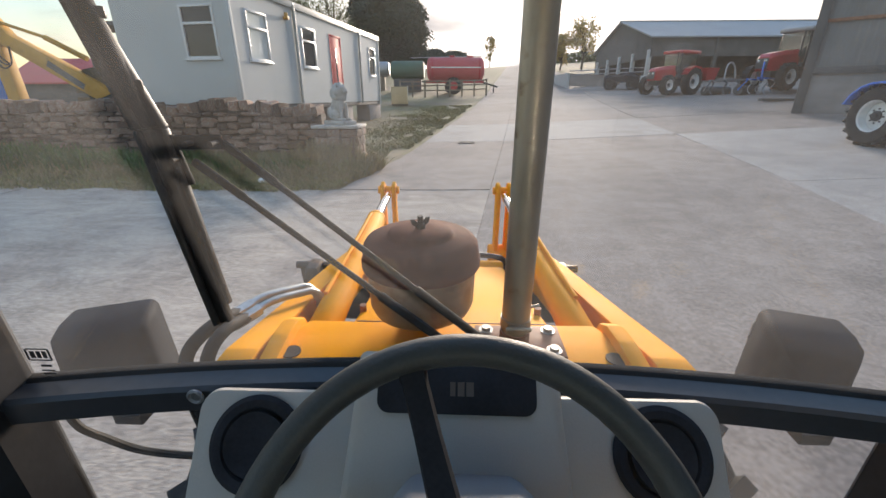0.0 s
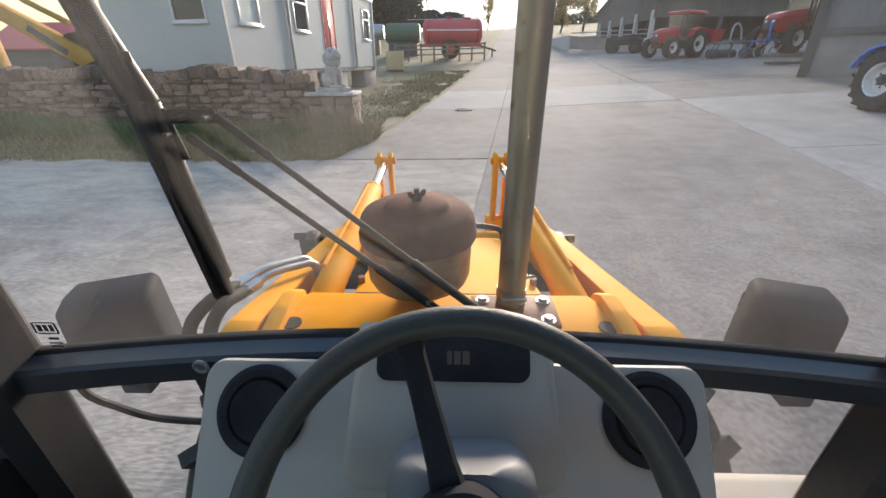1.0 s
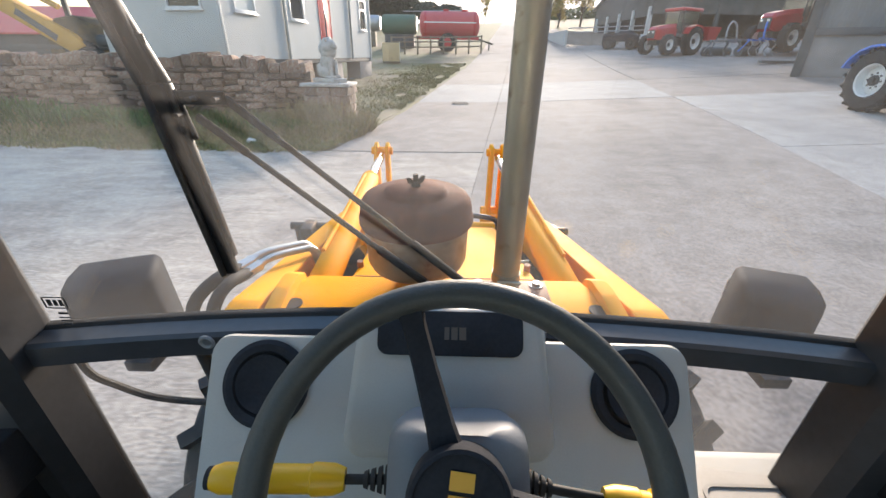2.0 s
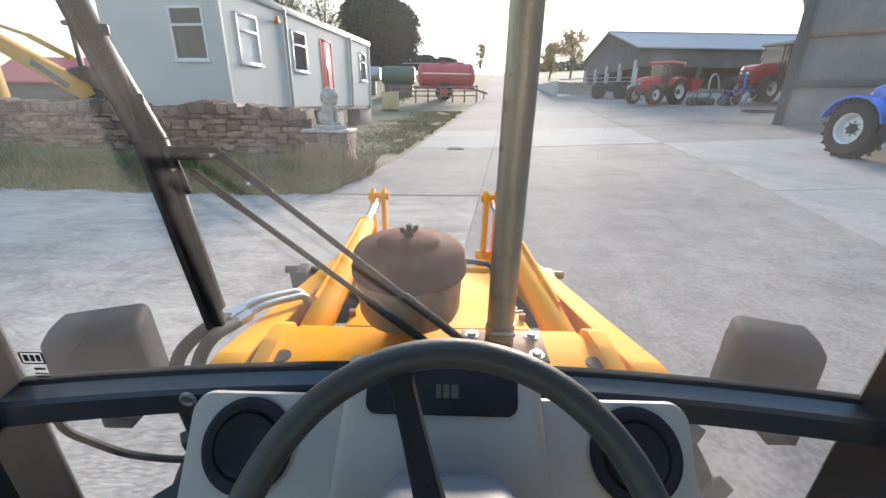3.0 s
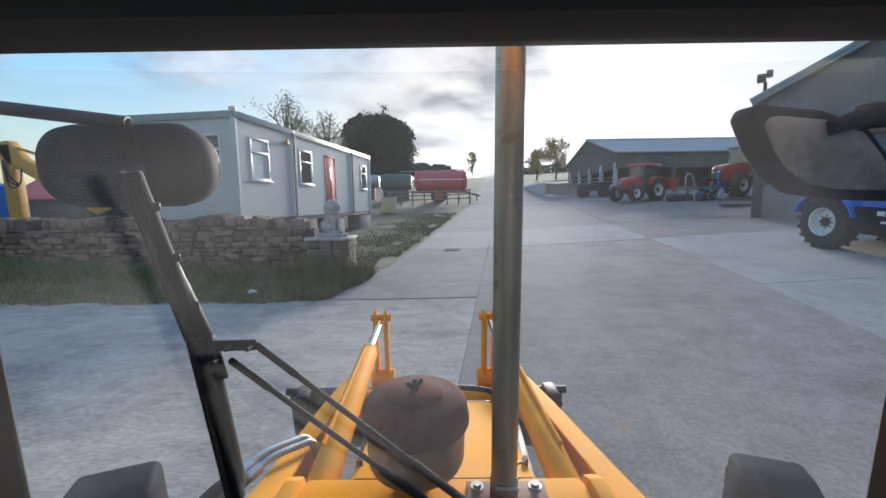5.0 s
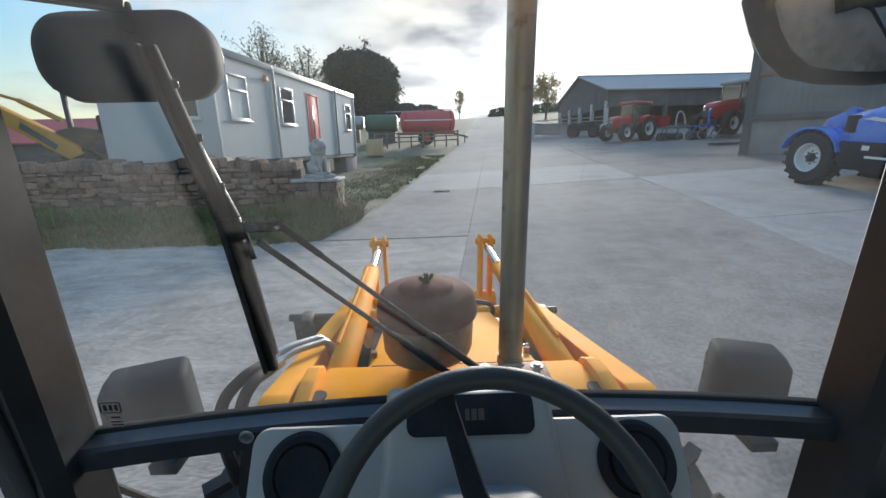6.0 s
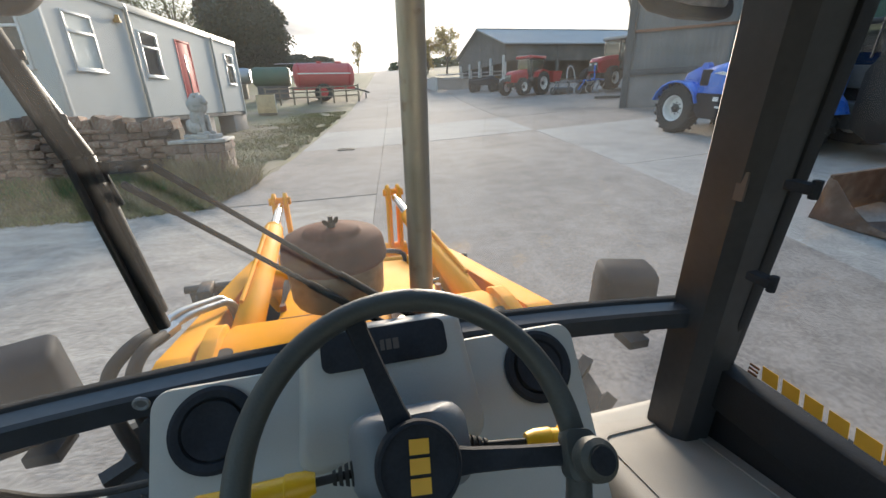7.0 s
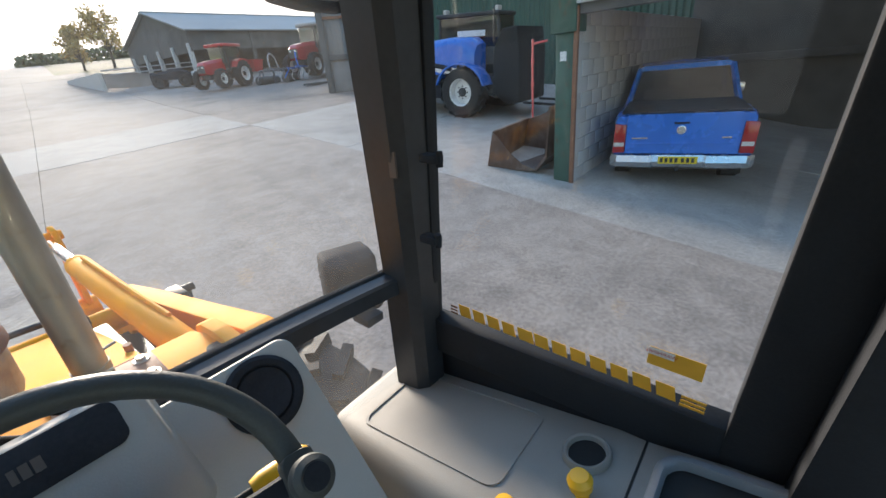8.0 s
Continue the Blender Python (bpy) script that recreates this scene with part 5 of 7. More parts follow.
def wall_with_holes(length, height, cuts, thick=0.09):
    """A wall along x from 0, its face at y = 0, with rectangular openings."""
    b = bmesh.new()
    xs_ = sorted({0.0, length, *[c[0] for c in cuts], *[c[1] for c in cuts]})
    for x0, x1 in zip(xs_, xs_[1:]):
        here = [c for c in cuts if c[0] <= x0 and c[1] >= x1]
        if not here:
            box(x0, x1, 0, thick, 0, height, 0, b)
        else:
            c = here[0]
            if c[2] > 0.005:
                box(x0, x1, 0, thick, 0, c[2], 0, b)
            box(x0, x1, 0, thick, c[3], height, 0, b)
    bmesh.ops.remove_doubles(b, verts=b.verts[:], dist=0.0005)
    return b


front = part("front_wall", wall_with_holes(cab_len, H, holes + [door_hole]), "cabin_white", cabin, smooth=0)
end_hole = (0.30, 1.18, 1.02, 2.14)
end = part("end_wall", wall_with_holes(W - 0.09, H, [end_hole]), "cabin_white", cabin, smooth=0)
end.matrix_basis = pose(0, 0.09, 0, 0, 0, 90) @ Matrix.Diagonal((1, -1, 1, 1))
part("back_wall", box(0, cab_len, W, W + 0.09, 0, H), "cabin_white", cabin, smooth=0)
part("far_wall", box(cab_len - 0.09, cab_len, 0.09, W, 0, H), "cabin_white", cabin, smooth=0)
part("floor", box(0.02, cab_len - 0.02, 0.02, W + 0.07, -0.14, 0.0, 0.01), "barn_dark", cabin)
part("roof", box(-0.04, cab_len + 0.04, -0.04, W + 0.13, H, H + 0.03), "felt", cabin, smooth=0)
fas = part("fascia", box(-0.05, cab_len + 0.05, -0.055, -0.01, H - 0.10, H + 0.07, 0.006), "cabin_trim", cabin, "grey metal roof edge trim")
part("fascia", box(-0.055, -0.01, -0.05, W + 0.1, H - 0.10, H + 0.07, 0.006), "cabin_trim", cabin)
for x in (0.0, cab_len):
    part("corner_post", box(x - 0.055, x + 0.055, -0.035, 0.075, -0.14, H + 0.10, 0.01), "cabin_white", cabin)
part("corner_casting", box(-0.07, 0.06, -0.06, 0.08, H + 0.05, H + 0.16, 0.008), "plywood_pale", cabin)
for x in (2.78, 7.72):
    dp = rod((x, -0.05, -0.05), (x, -0.05, H - 0.02), 0.042, None, 12)
    box(x - 0.06, x + 0.06, -0.06, 0.0, H - 0.12, H + 0.06, 0.01, dp)
    for z_ in (0.6, 1.6):
        rod((x, -0.05, z_), (x, -0.05, z_ + 0.04), 0.05, None, 12, dp)
    part("downpipe", dp, "cabin_trim", cabin, "grey downpipe")


def window_unit(parent, c, blind, m=None):
    """A white framed window with a top light, set in the opening c."""
    x0, x1, z0, z1 = c
    t = z0 + (z1 - z0) * 0.66
    fr = bmesh.new()
    f = 0.055
    for a in ((x0, x1, z0, z0 + f), (x0, x1, z1 - f, z1), (x0, x1, t - f / 2, t + f / 2), (x0, x0 + f, z0 + f, t - f / 2), (x1 - f, x1, z0 + f, t - f / 2), (x0, x0 + f, t + f / 2, z1 - f), (x1 - f, x1, t + f / 2, z1 - f)):
        box(a[0], a[1], -0.025, 0.05, a[2], a[3], 0.006, fr)
    w = part("window", fr, "upvc", parent, "white plastic framed window")
    if m is not None:
        w.matrix_basis = m
    part("sill", box(x0 - 0.04, x1 + 0.04, -0.06, 0.0, z0 - 0.035, z0, 0.006), "upvc", w)
    part("pane", box(x0 + f, x1 - f, 0.018, 0.024, z0 + f, t - f / 2), "blind" if blind else "dark_glass", w, smooth=0)
    part("pane", box(x0 + f, x1 - f, 0.018, 0.024, t + f / 2, z1 - f), "blind" if blind else "dark_glass", w, smooth=0)
    return w


for c, blind in zip(holes, (True, False, False)):
    window_unit(cabin, c, blind)
window_unit(cabin, end_hole, False, end.matrix_basis.copy())
d0, d1, e0, e1 = door_hole
fr = box(d0, d0 + 0.05, -0.02, 0.05, e0, e1, 0.005)
box(d1 - 0.05, d1, -0.02, 0.05, e0, e1, 0.005, fr)
box(d0 + 0.05, d1 - 0.05, -0.02, 0.05, e1 - 0.05, e1, 0.005, fr)
part("door_casing", fr, "red_door", cabin)
door = part("door", box(d0 + 0.055, d1 - 0.055, 0.0, 0.045, e0, e1 - 0.055, 0.006), "red_door", cabin, "red painted steel door with a slim window")
part("vision_panel", box(d0 + 0.42, d0 + 0.52, -0.006, 0.0, 0.55, 1.75, 0.003), "dark_glass", door)
hd = rod((d1 - 0.14, -0.05, 1.0), (d1 - 0.14, -0.05, 1.16), 0.012, None, 10)
part("handle", hd, "silver", door)
lm = box(2.26, 2.40, -0.12, 0.0, 2.16, 2.24, 0.01)
rod((2.20, -0.14, 2.2), (2.20, -0.14, 2.3), 0.05, None, 12, lm)
part("outside_lamp", lm, "yellow_old", cabin, "small rusty yellow wall lamp")
for x in (6.1, 9.5):
    sx_, sy_ = (CABIN @ Vector((x, 0.35, 0))).xy
    gz = ground_z(sx_, sy_) - 0.05
    part("support", box(x - 0.75, x + 0.75, 0.06, 0.66, gz - 1.70, -0.142, 0.01), "barn_panel", cabin, "stacked concrete block support")
for x in (0.6, 3.2):
    part("support", box(x - 0.4, x + 0.4, 0.1, 0.7, ground_z(-5, 11) - 1.75, -0.142, 0.01), "barn_panel", cabin)
    part("support", box(x - 0.4, x + 0.4, 2.2, 2.8, ground_z(-5, 11) - 1.75, -0.142, 0.01), "barn_panel", cabin)
for x in (6.1, 9.5):
    part("support", box(x - 0.4, x + 0.4, 2.2, 2.8, ground_z(-5, 16) - 1.75, -0.142, 0.01), "barn_panel", cabin)

# crate, gate and fence by the cabin's far end
cz0 = ground_z(-3.8, 27.4)
crate = thing("crate", "pale plywood packing crate with white edged end", "crate", pose(-3.75, 27.4, cz0, 0, 0, 8))
part("panel", box(-0.62, 0.40, -0.45, 0.45, 0.10, 1.12, 0.01), "plywood", crate)
part("end_board", box(0.402, 0.44, -0.47, 0.47, 0.06, 1.16, 0.008), "plywood_pale", crate)
part("skid", box(-0.6, 0.42, -0.42, -0.30, 0.0, 0.10, 0.005), "timber", crate)
part("skid", box(-0.6, 0.42, 0.30, 0.42, 0.0, 0.10, 0.005), "timber", crate)
gate = thing("field_gate", "narrow weathered galvanised field gate", "gate", pose(-5.3, 25.5, ground_z(-5.3, 25.5), 0, 0, 10))
for z_ in (0.25, 0.5, 0.75, 1.0, 1.25):
    part("bar", rod((-0.5, 0, z_), (0.55, 0, z_), 0.022, None, 8), "galv", gate)
for x in (-0.5, 0.55):
    part("stile", rod((x, 0, 0.0), (x, 0, 1.4), 0.03, None, 8), "galv", gate)
fence = thing("post_and_rail_fence", "grey weathered post and rail fence in rough grass", "fence")
fpts = [(-4.6 + 0.95 * k, 33.2 + 0.15 * k) for k in range(8)]
for x, y in fpts:
    part("post", box(x - 0.06, x + 0.06, y - 0.06, y + 0.06, ground_z(x, y) - 0.1, ground_z(x, y) + 1.25, 0.01), "timber", fence)
for (xa, ya), (xb, yb) in zip(fpts, fpts[1:]):
    for z_ in (0.5, 0.85, 1.15):
        part("rail", beam((xa, ya - 0.08, ground_z(xa, ya) + z_), (xb, yb - 0.08, ground_z(xb, yb) + z_), 0.04, 0.09), "timber", fence)

# slurry tanker, and a dark green tank trailer behind it
tg = ground_z(-0.4, 36.2)
tank = thing("slurry_tanker", "long faded red slurry tanker trailer with top rails", "trailer", pose(-0.4, 36.2, tg, 0, 0, 4))
TX = Matrix.Translation((0, 0, 1.92)) @ Matrix.Rotation(radians(90), 4, "Y")
part("barrel", lathe([(0, -2.35), (0.5, -2.32), (0.80, -2.2), (0.88, -2.05), (0.88, 2.05), (0.80, 2.2), (0.5, 2.32), (0, 2.35)], 36, None, TX), "red_faded", tank, smooth=50)
for x in (-1.9, 1.9):
    part("band", lathe([(0.885, -0.06), (0.90, -0.05), (0.90, 0.05), (0.885, 0.06)], 36, None, Matrix.Translation((x, 0, 0)) @ TX, closed=True), "red", tank)
part("stripe", box(-2.0, 2.0, -0.915, -0.87, 1.95, 2.03, 0.003), "white_paint", tank)
part("top_box", box(-0.5, -0.1, -0.25, 0.25, 2.74, 2.92, 0.02), "red", tank)
part("top_box", box(0.9, 1.4, -0.25, 0.25, 2.74, 2.90, 0.02), "red", tank)
part("top_pipe", rod((-3.6, -0.2, 2.72), (2.1, -0.2, 2.86), 0.03, None, 8), "galv", tank)
part("frame", box(-2.6, 2.3, -0.4, 0.4, 0.85, 1.05, 0.01), "red", tank)
for x in (-0.2,):
    for s in (1, -1):
        w = tractor_wheel(0.62, 0.42, 0.32, tank, (0, 0, 0), "red", 16)
        w.matrix_basis = Matrix.Translation((x, s * 0.95, 0.62)) @ Matrix.Rotation(radians(90 * -s), 4, "Z")
part("hitch", beam((2.3, 0, 0.9), (3.5, 0, 0.55), 0.12, 0.12), "black_paint", tank)
part("jack_stand", rod((3.2, 0.0, 0.0), (3.2, 0.0, 0.75), 0.05, None, 8), "black_paint", tank)
gt = thing("green_tank", "dark green field tank on skids behind the fence", "tank", pose(-4.6, 38.5, ground_z(-4.6, 38.5)))
part("barrel", lathe([(0, -1.5), (0.6, -1.45), (0.75, -1.3), (0.75, 1.3), (0.6, 1.45), (0, 1.5)], 24, None, Matrix.Translation((0, 0, 1.75)) @ Matrix.Rotation(radians(90), 4, "Y")), "green_tank", gt)
part("stand", box(-1.2, 1.2, -0.5, 0.5, 0.0, 1.05, 0.02), "barn_dark", gt)
gt2 = thing("grey_tank", "dull grey field tank on a stand", "tank", pose(-8.2, 39.5, ground_z(-8.2, 39.5)))
part("barrel", lathe([(0, -1.9), (0.5, -1.85), (0.62, -1.7), (0.62, 1.7), (0.5, 1.85), (0, 1.9)], 24, None, Matrix.Translation((0, 0, 1.8)) @ Matrix.Rotation(radians(90), 4, "Y")), "galv", gt2)
part("stand", box(-1.4, 1.4, -0.4, 0.4, 0.0, 1.2, 0.02), "timber", gt2)

# old digger behind the wall
dg = ground_z(-12.6, 15.0)
digger = thing("old_backhoe", "old dull yellow backhoe digger with a dark cab behind the wall", "digger", pose(-12.7, 14.9, dg))
part("dipper", beam((-2.15, -0.9, 0.8), (-2.25, -0.9, 3.55), 0.42, 0.34, (0, 1, 0), 0.03), "yellow_old", digger, "yellow dipper arm")
bx = prism([(-2.45, 3.30), (-2.35, 3.62), (-2.10, 3.66), (-1.65, 3.05), (0.9, 1.62), (1.2, 1.3), (0.7, 1.1), (-1.75, 2.62), (-2.2, 2.9)], -1.07, -0.73, "y", 0.02)
boom = part("boom", bx, "yellow_old", digger, "yellow boom with worn dark print")
part("print_block", box(-0.9, 0.35, -0.004, 0, -0.10, 0.10, 0, None, pose(0.1, -1.072, 1.70, 0, 35.5)), "barn_dark", boom, smooth=0)
rm = rod((-2.05, -0.9, 3.45), (-0.5, -0.9, 2.95), 0.05, None, 12)
rod((-0.6, -0.9, 2.98), (0.6, -0.9, 2.35), 0.085, None, 12, rm)
part("boom_ram", rm, "yellow_old", digger)
for k in range(3):
    part("hose", sweep([(-2.3, -1.1, 3.0 - 0.1 * k), (-2.0, -1.25, 2.5 - 0.2 * k), (-1.75, -1.15, 2.2), (-1.7, -1.1, 2.7)], 0.025, 8), "rubber", digger)
part("body", prism([(-0.2, 0.6), (-0.1, 1.5), (0.3, 2.05), (0.9, 2.15), (1.5, 1.9), (2.4, 1.75), (2.4, 0.6)], -0.9, 0.9, "y", 0.05), "digger_body", digger, "grimy brown digger body")
part("bonnet", box(2.3, 3.9, -0.45, 0.45, 0.7, 1.6, 0.08), "yellow_old", digger)
for x in (0.75, 1.9):
    for y in (-0.8, 0.8):
        part("cab_post", box(x - 0.06, x + 0.06, y - 0.06, y + 0.06, 1.7, 3.3, 0.01), "black_paint", digger)
part("cab_roof", box(0.6, 2.1, -1.0, 1.0, 3.28, 3.42, 0.04), "barn_dark", digger)
part("seat_back", box(1.2, 1.6, -0.3, 0.3, 1.7, 2.55, 0.06), "black_plastic", digger)
part("stabiliser", beam((-1.4, -0.9, 1.25), (1.9, -0.9, 1.25), 0.1, 0.14), "barn_dark", digger)
part("mudguard", box(1.6, 2.5, -1.15, -0.55, 1.25, 1.62, 0.1), "black_paint", digger)
for x, r in ((1.0, 0.72), (3.3, 0.45)):
    for s in (1, -1):
        w = tractor_wheel(r, 0.4, r * 0.5, digger, (0, 0, 0), "yellow_old", 16)
        w.matrix_basis = Matrix.Translation((x, s * 0.85, r)) @ Matrix.Rotation(radians(90 * -s), 4, "Z")
# things beyond the wall
bz = ground_z(-16.6, 15.0)
portaloo = thing("blue_tank", "bright blue plastic drum tank with a pale printed patch", "tank", pose(-16.7, 15.2, bz))
part("shell", lathe([(0.0, 0.0), (0.52, 0.0), (0.55, 0.1), (0.55, 2.0), (0.48, 2.2), (0.2, 2.3), (0, 2.3)], 28, None), "blue_tarp", portaloo)
part("patch", prism(round_rect(0.3, 0.3, 0.05), -0.57, -0.545, "y", 0, None, pose(0.12, 0, 1.9)), "sign_white", portaloo)
trailer = thing("livestock_trailer", "grey aluminium livestock trailer", "trailer", pose(-18.6, 14.2, ground_z(-18.6, 14.2)))
part("body", box(-1.1, 1.1, -1.6, 1.6, 0.55, 2.7, 0.05), "galv", trailer)
for k in range(4):
    part("slot", box(1.1, 1.112, -1.3, 1.3, 1.5 + 0.26 * k, 1.58 + 0.26 * k), "barn_dark", trailer, smooth=0)
for y in (-0.5, 0.5):
    w = tractor_wheel(0.34, 0.2, 0.2, trailer, (1.05, y, 0.34), "galv", 12)
    w = tractor_wheel(0.34, 0.2, 0.2, trailer, (-1.05, y, 0.34), "galv", 12, True)
rs = thing("low_shed", "low shed with faded red tin roof beyond the wall", "shed", pose(-20.5, 24.0, ground_z(-20.5, 24.0)))
part("wall", box(-3.4, 3.4, -1.8, 1.8, 0.0, 1.5), "barn_dark", rs, smooth=0)
part("roof", prism([(-2.0, 1.45), (0.2, 2.75), (2.0, 2.0), (2.0, 1.92), (0.2, 2.66), (-2.0, 1.37)], -3.6, 3.6, "x"), "red_faded", rs, smooth=0)


# ---- trees ----
def tree(name, label, place, height, crown_r, crown_h, leaf_mat, leaves, leaf_size, seed, trunk_r=0.35, clear=0.3, dense=1.0, fork=26):
    rn = random.Random(seed)
    base = Vector((place[0], place[1], ground_z(*place) - 0.1))
    t = thing(name, label, "tree", Matrix.Translation(base))
    b = bmesh.new()
    rod((0, 0, 0), (0.1, 0, height * clear), trunk_r, trunk_r * 0.72, 10, b)
    tips = []
    c0 = height - crown_h / 2
    for k in range(fork):
        a = rn.uniform(0, 2 * math.pi)
        u = rn.uniform(-0.85, 0.98)
        rr = crown_r * math.sqrt(max(0.05, 1 - u * u)) * rn.uniform(0.55, 1.0)
        tip = Vector((rr * math.cos(a), rr * math.sin(a), c0 + u * crown_h / 2))
        root = Vector((0.1, 0, height * clear * rn.uniform(0.8, 1.0) + max(0, (tip.z - height * clear)) * rn.uniform(0.0, 0.45)))
        mid = root.lerp(tip, 0.5) + Vector((rn.uniform(-0.4, 0.4), rn.uniform(-0.4, 0.4), rn.uniform(0.0, 0.6)))
        rod(root, mid, trunk_r * 0.32, trunk_r * 0.18, 6, b)
        rod(mid, tip, trunk_r * 0.18, trunk_r * 0.05, 5, b)
        tips += [mid, tip, tip.lerp(mid, 0.4)]
        for q in range(3):
            tw = mid.lerp(tip, rn.uniform(0.2, 0.9))
            e = tw + Vector((rn.gauss(0, 1), rn.gauss(0, 1), rn.gauss(0.3, 0.8))) * crown_r * 0.16
            rod(tw, e, trunk_r * 0.07, trunk_r * 0.025, 4, b)
            tips.append(e)
    rod((0.1, 0, height * clear), (0.15, 0, height * 0.8), trunk_r * 0.72, trunk_r * 0.2, 8, b)
    part("trunk", b, "bark", t)
    verts, faces = [], []
    for k in range(leaves):
        if dense >= 1.0 and rn.random() < 0.75:
            a, u = rn.uniform(0, 2 * math.pi), rn.uniform(-1, 1)
            lump = 1 + 0.20 * noise.noise(Vector((math.cos(a) * 1.7, math.sin(a) * 1.7, u * 2.0 + seed))) + 0.16 * noise.noise(Vector((math.cos(a) * 5.0, math.sin(a) * 5.0, u * 5.5 + seed)))
            rr = crown_r * lump * math.sqrt(max(0.0, 1 - abs(u) ** 2.4)) * rn.uniform(0.72, 1.0)
            c = Vector((rr * math.cos(a), rr * math.sin(a), c0 + u * lump * crown_h / 2))
        else:
            s_ = crown_r * (0.07 if dense >= 1 else 0.12)
            c = rn.choice(tips) + Vector((rn.gauss(0, s_), rn.gauss(0, s_), rn.gauss(0, s_)))
        n1 = Vector((rn.gauss(0, 1), rn.gauss(0, 1), rn.gauss(0, 1))).normalized()
        n2 = n1.orthogonal().normalized()
        s_ = leaf_size * rn.uniform(0.6, 1.4)
        i = len(verts)
        verts += [c + n1 * s_, c + n2 * s_ * 0.6, c - n1 * s_, c - n2 * s_ * 0.6]
        faces.append((i, i + 1, i + 2, i + 3))
    me = bpy.data.meshes.new("crown")
    me.from_pydata(verts, [], faces)
    me.materials.append(M[leaf_mat])
    crown = new("crown", me)
    crown.parent = t
    tagged(crown, kind="stuff")
    return t


tree("yew_tree", "large dense dark evergreen tree on the skyline", (-9.9, 62), 10.2, 5.2, 8.4, "leaf_dark", 24000, 0.20, 3, 0.6, 0.25)
tree("ash_tree", "tall thinly leaved tree with open branches", (-19.8, 52), 11.9, 3.8, 7.2, "leaf", 2600, 0.11, 5, 0.35, 0.42, 0.5, 34)
tree("ash_tree", "thinly leaved tree with fine bare twigs", (-15.2, 54), 9.9, 2.8, 6.2, "leaf", 2600, 0.11, 8, 0.3, 0.4, 0.5, 30)
tree("yew_tree", "smaller dark tree beside a larger one", (-13.2, 66), 10.5, 3.0, 8.0, "leaf_dark", 5000, 0.28, 13, 0.4, 0.25)
tree("young_tree", "slim young tree with sparse autumn leaves", (5.2, 80), 5.4, 1.1, 4.4, "leaf_gold", 420, 0.18, 21, 0.09, 0.2, 0.5, 22)
tree("hedgerow_tree", "half bare hedgerow tree with golden backlit leaves", (16.2, 60), 6.4, 1.9, 4.6, "leaf_gold", 1800, 0.16, 31, 0.16, 0.25, 0.5, 30)
tree("hedgerow_tree", "low hedgerow tree with golden leaves", (13.6, 61), 4.4, 1.7, 3.6, "leaf_gold", 1800, 0.16, 34, 0.14, 0.2, 0.5, 24)
for k, (x, y, h, r) in enumerate(((-5, 84, 3.4, 2.6), (-9, 86, 4.2, 3.0), (-1, 88, 3.2, 2.4), (-14, 85, 4.4, 3.2))):
    tree("hedgerow_tree", "dark rounded hedgerow tree on the crest", (x, y), h, r, h * 0.8, "leaf_dark", 1500, 0.28, 40 + k, 0.2, 0.2)
# hedge along the far crest
verts, faces = [], []
rn = random.Random(77)
for k in range(9000):
    x = rn.uniform(-75, -18) if k % 2 else rn.uniform(12, 60)
    y = 88 + 0.05 * abs(x) + rn.gauss(0, 0.6)
    c = Vector((x, y, ground_z(x, y) + rn.uniform(0.0, 1.0) ** 1.5 * (1.6 + 0.8 * noise.noise(Vector((x * 0.15, 0, 0))))))
    n1 = Vector((rn.gauss(0, 1), rn.gauss(0, 1), rn.gauss(0, 1))).normalized()
    n2 = n1.orthogonal()
    i = len(verts)
    verts += [c + n1 * 0.35, c + n2 * 0.22, c - n1 * 0.35, c - n2 * 0.22]
    faces.append((i, i + 1, i + 2, i + 3))
me = bpy.data.meshes.new("hedge")
me.from_pydata(verts, [], faces)
me.materials.append(M["leaf"])
tagged(new("hedge", me), "straggling field hedge along the crest", "hedge", kind="stuff")

# grass on the verge and round the pillar
verts, faces = {"grass": [], "straw": [], "weed": []}, {"grass": [], "straw": [], "weed": []}
rn = random.Random(5)


def blade(kind, x, y, h, w, spread):
    z = ground_z(x, y)
    a = rn.uniform(0, 2 * math.pi)
    lx, ly = rn.gauss(0, spread) * h, rn.gauss(0, spread) * h
    v, i = verts[kind], len(verts[kind])
    c, s = math.cos(a) * w, math.sin(a) * w
    v += [Vector((x - c, y - s, z)), Vector((x + c, y + s, z)), Vector((x + lx * 0.4 + c * 0.7, y + ly * 0.4 + s * 0.7, z + h * 0.6)), Vector((x + lx * 0.4 - c * 0.7, y + ly * 0.4 - s * 0.7, z + h * 0.6)), Vector((x + lx, y + ly, z + h))]
    faces[kind] += [(i, i + 1, i + 2, i + 3), (i + 3, i + 2, i + 4)]


for k in range(34000):
    x = -1.6 - abs(rn.gauss(0, 1)) * 4.2
    edge = 6.98 + 0.30 * noise.noise(Vector((x * 1.3, 0, 0))) + 0.12 * noise.noise(Vector((x * 4.1, 2, 0)))
    y = edge + rn.random() ** 0.85 * 2.1
    if x < -13 or (abs(x - px) < 0.45 and y > py - 0.4):
        continue
    if x > road_left(y) - 0.1 + 0.1 * noise.noise(Vector((y * 2, 0, 0))):
        continue
    tall = 0.05 + 0.24 * max(0, min(1, (y - 7.4) / 1.3)) * rn.uniform(0.4, 1.3)
    patch = noise.noise(Vector((x * 0.8, y * 0.8, 4)))
    blade("straw" if rn.random() < 0.38 + 0.6 * patch else "grass", x, y, tall * 1.25, 0.010, 0.5)
for k in range(1500):
    blade("straw", px + rn.gauss(-0.15, 0.35), py - 0.42 - abs(rn.gauss(0, 0.13)), rn.uniform(0.25, 0.75), 0.006, 0.22)
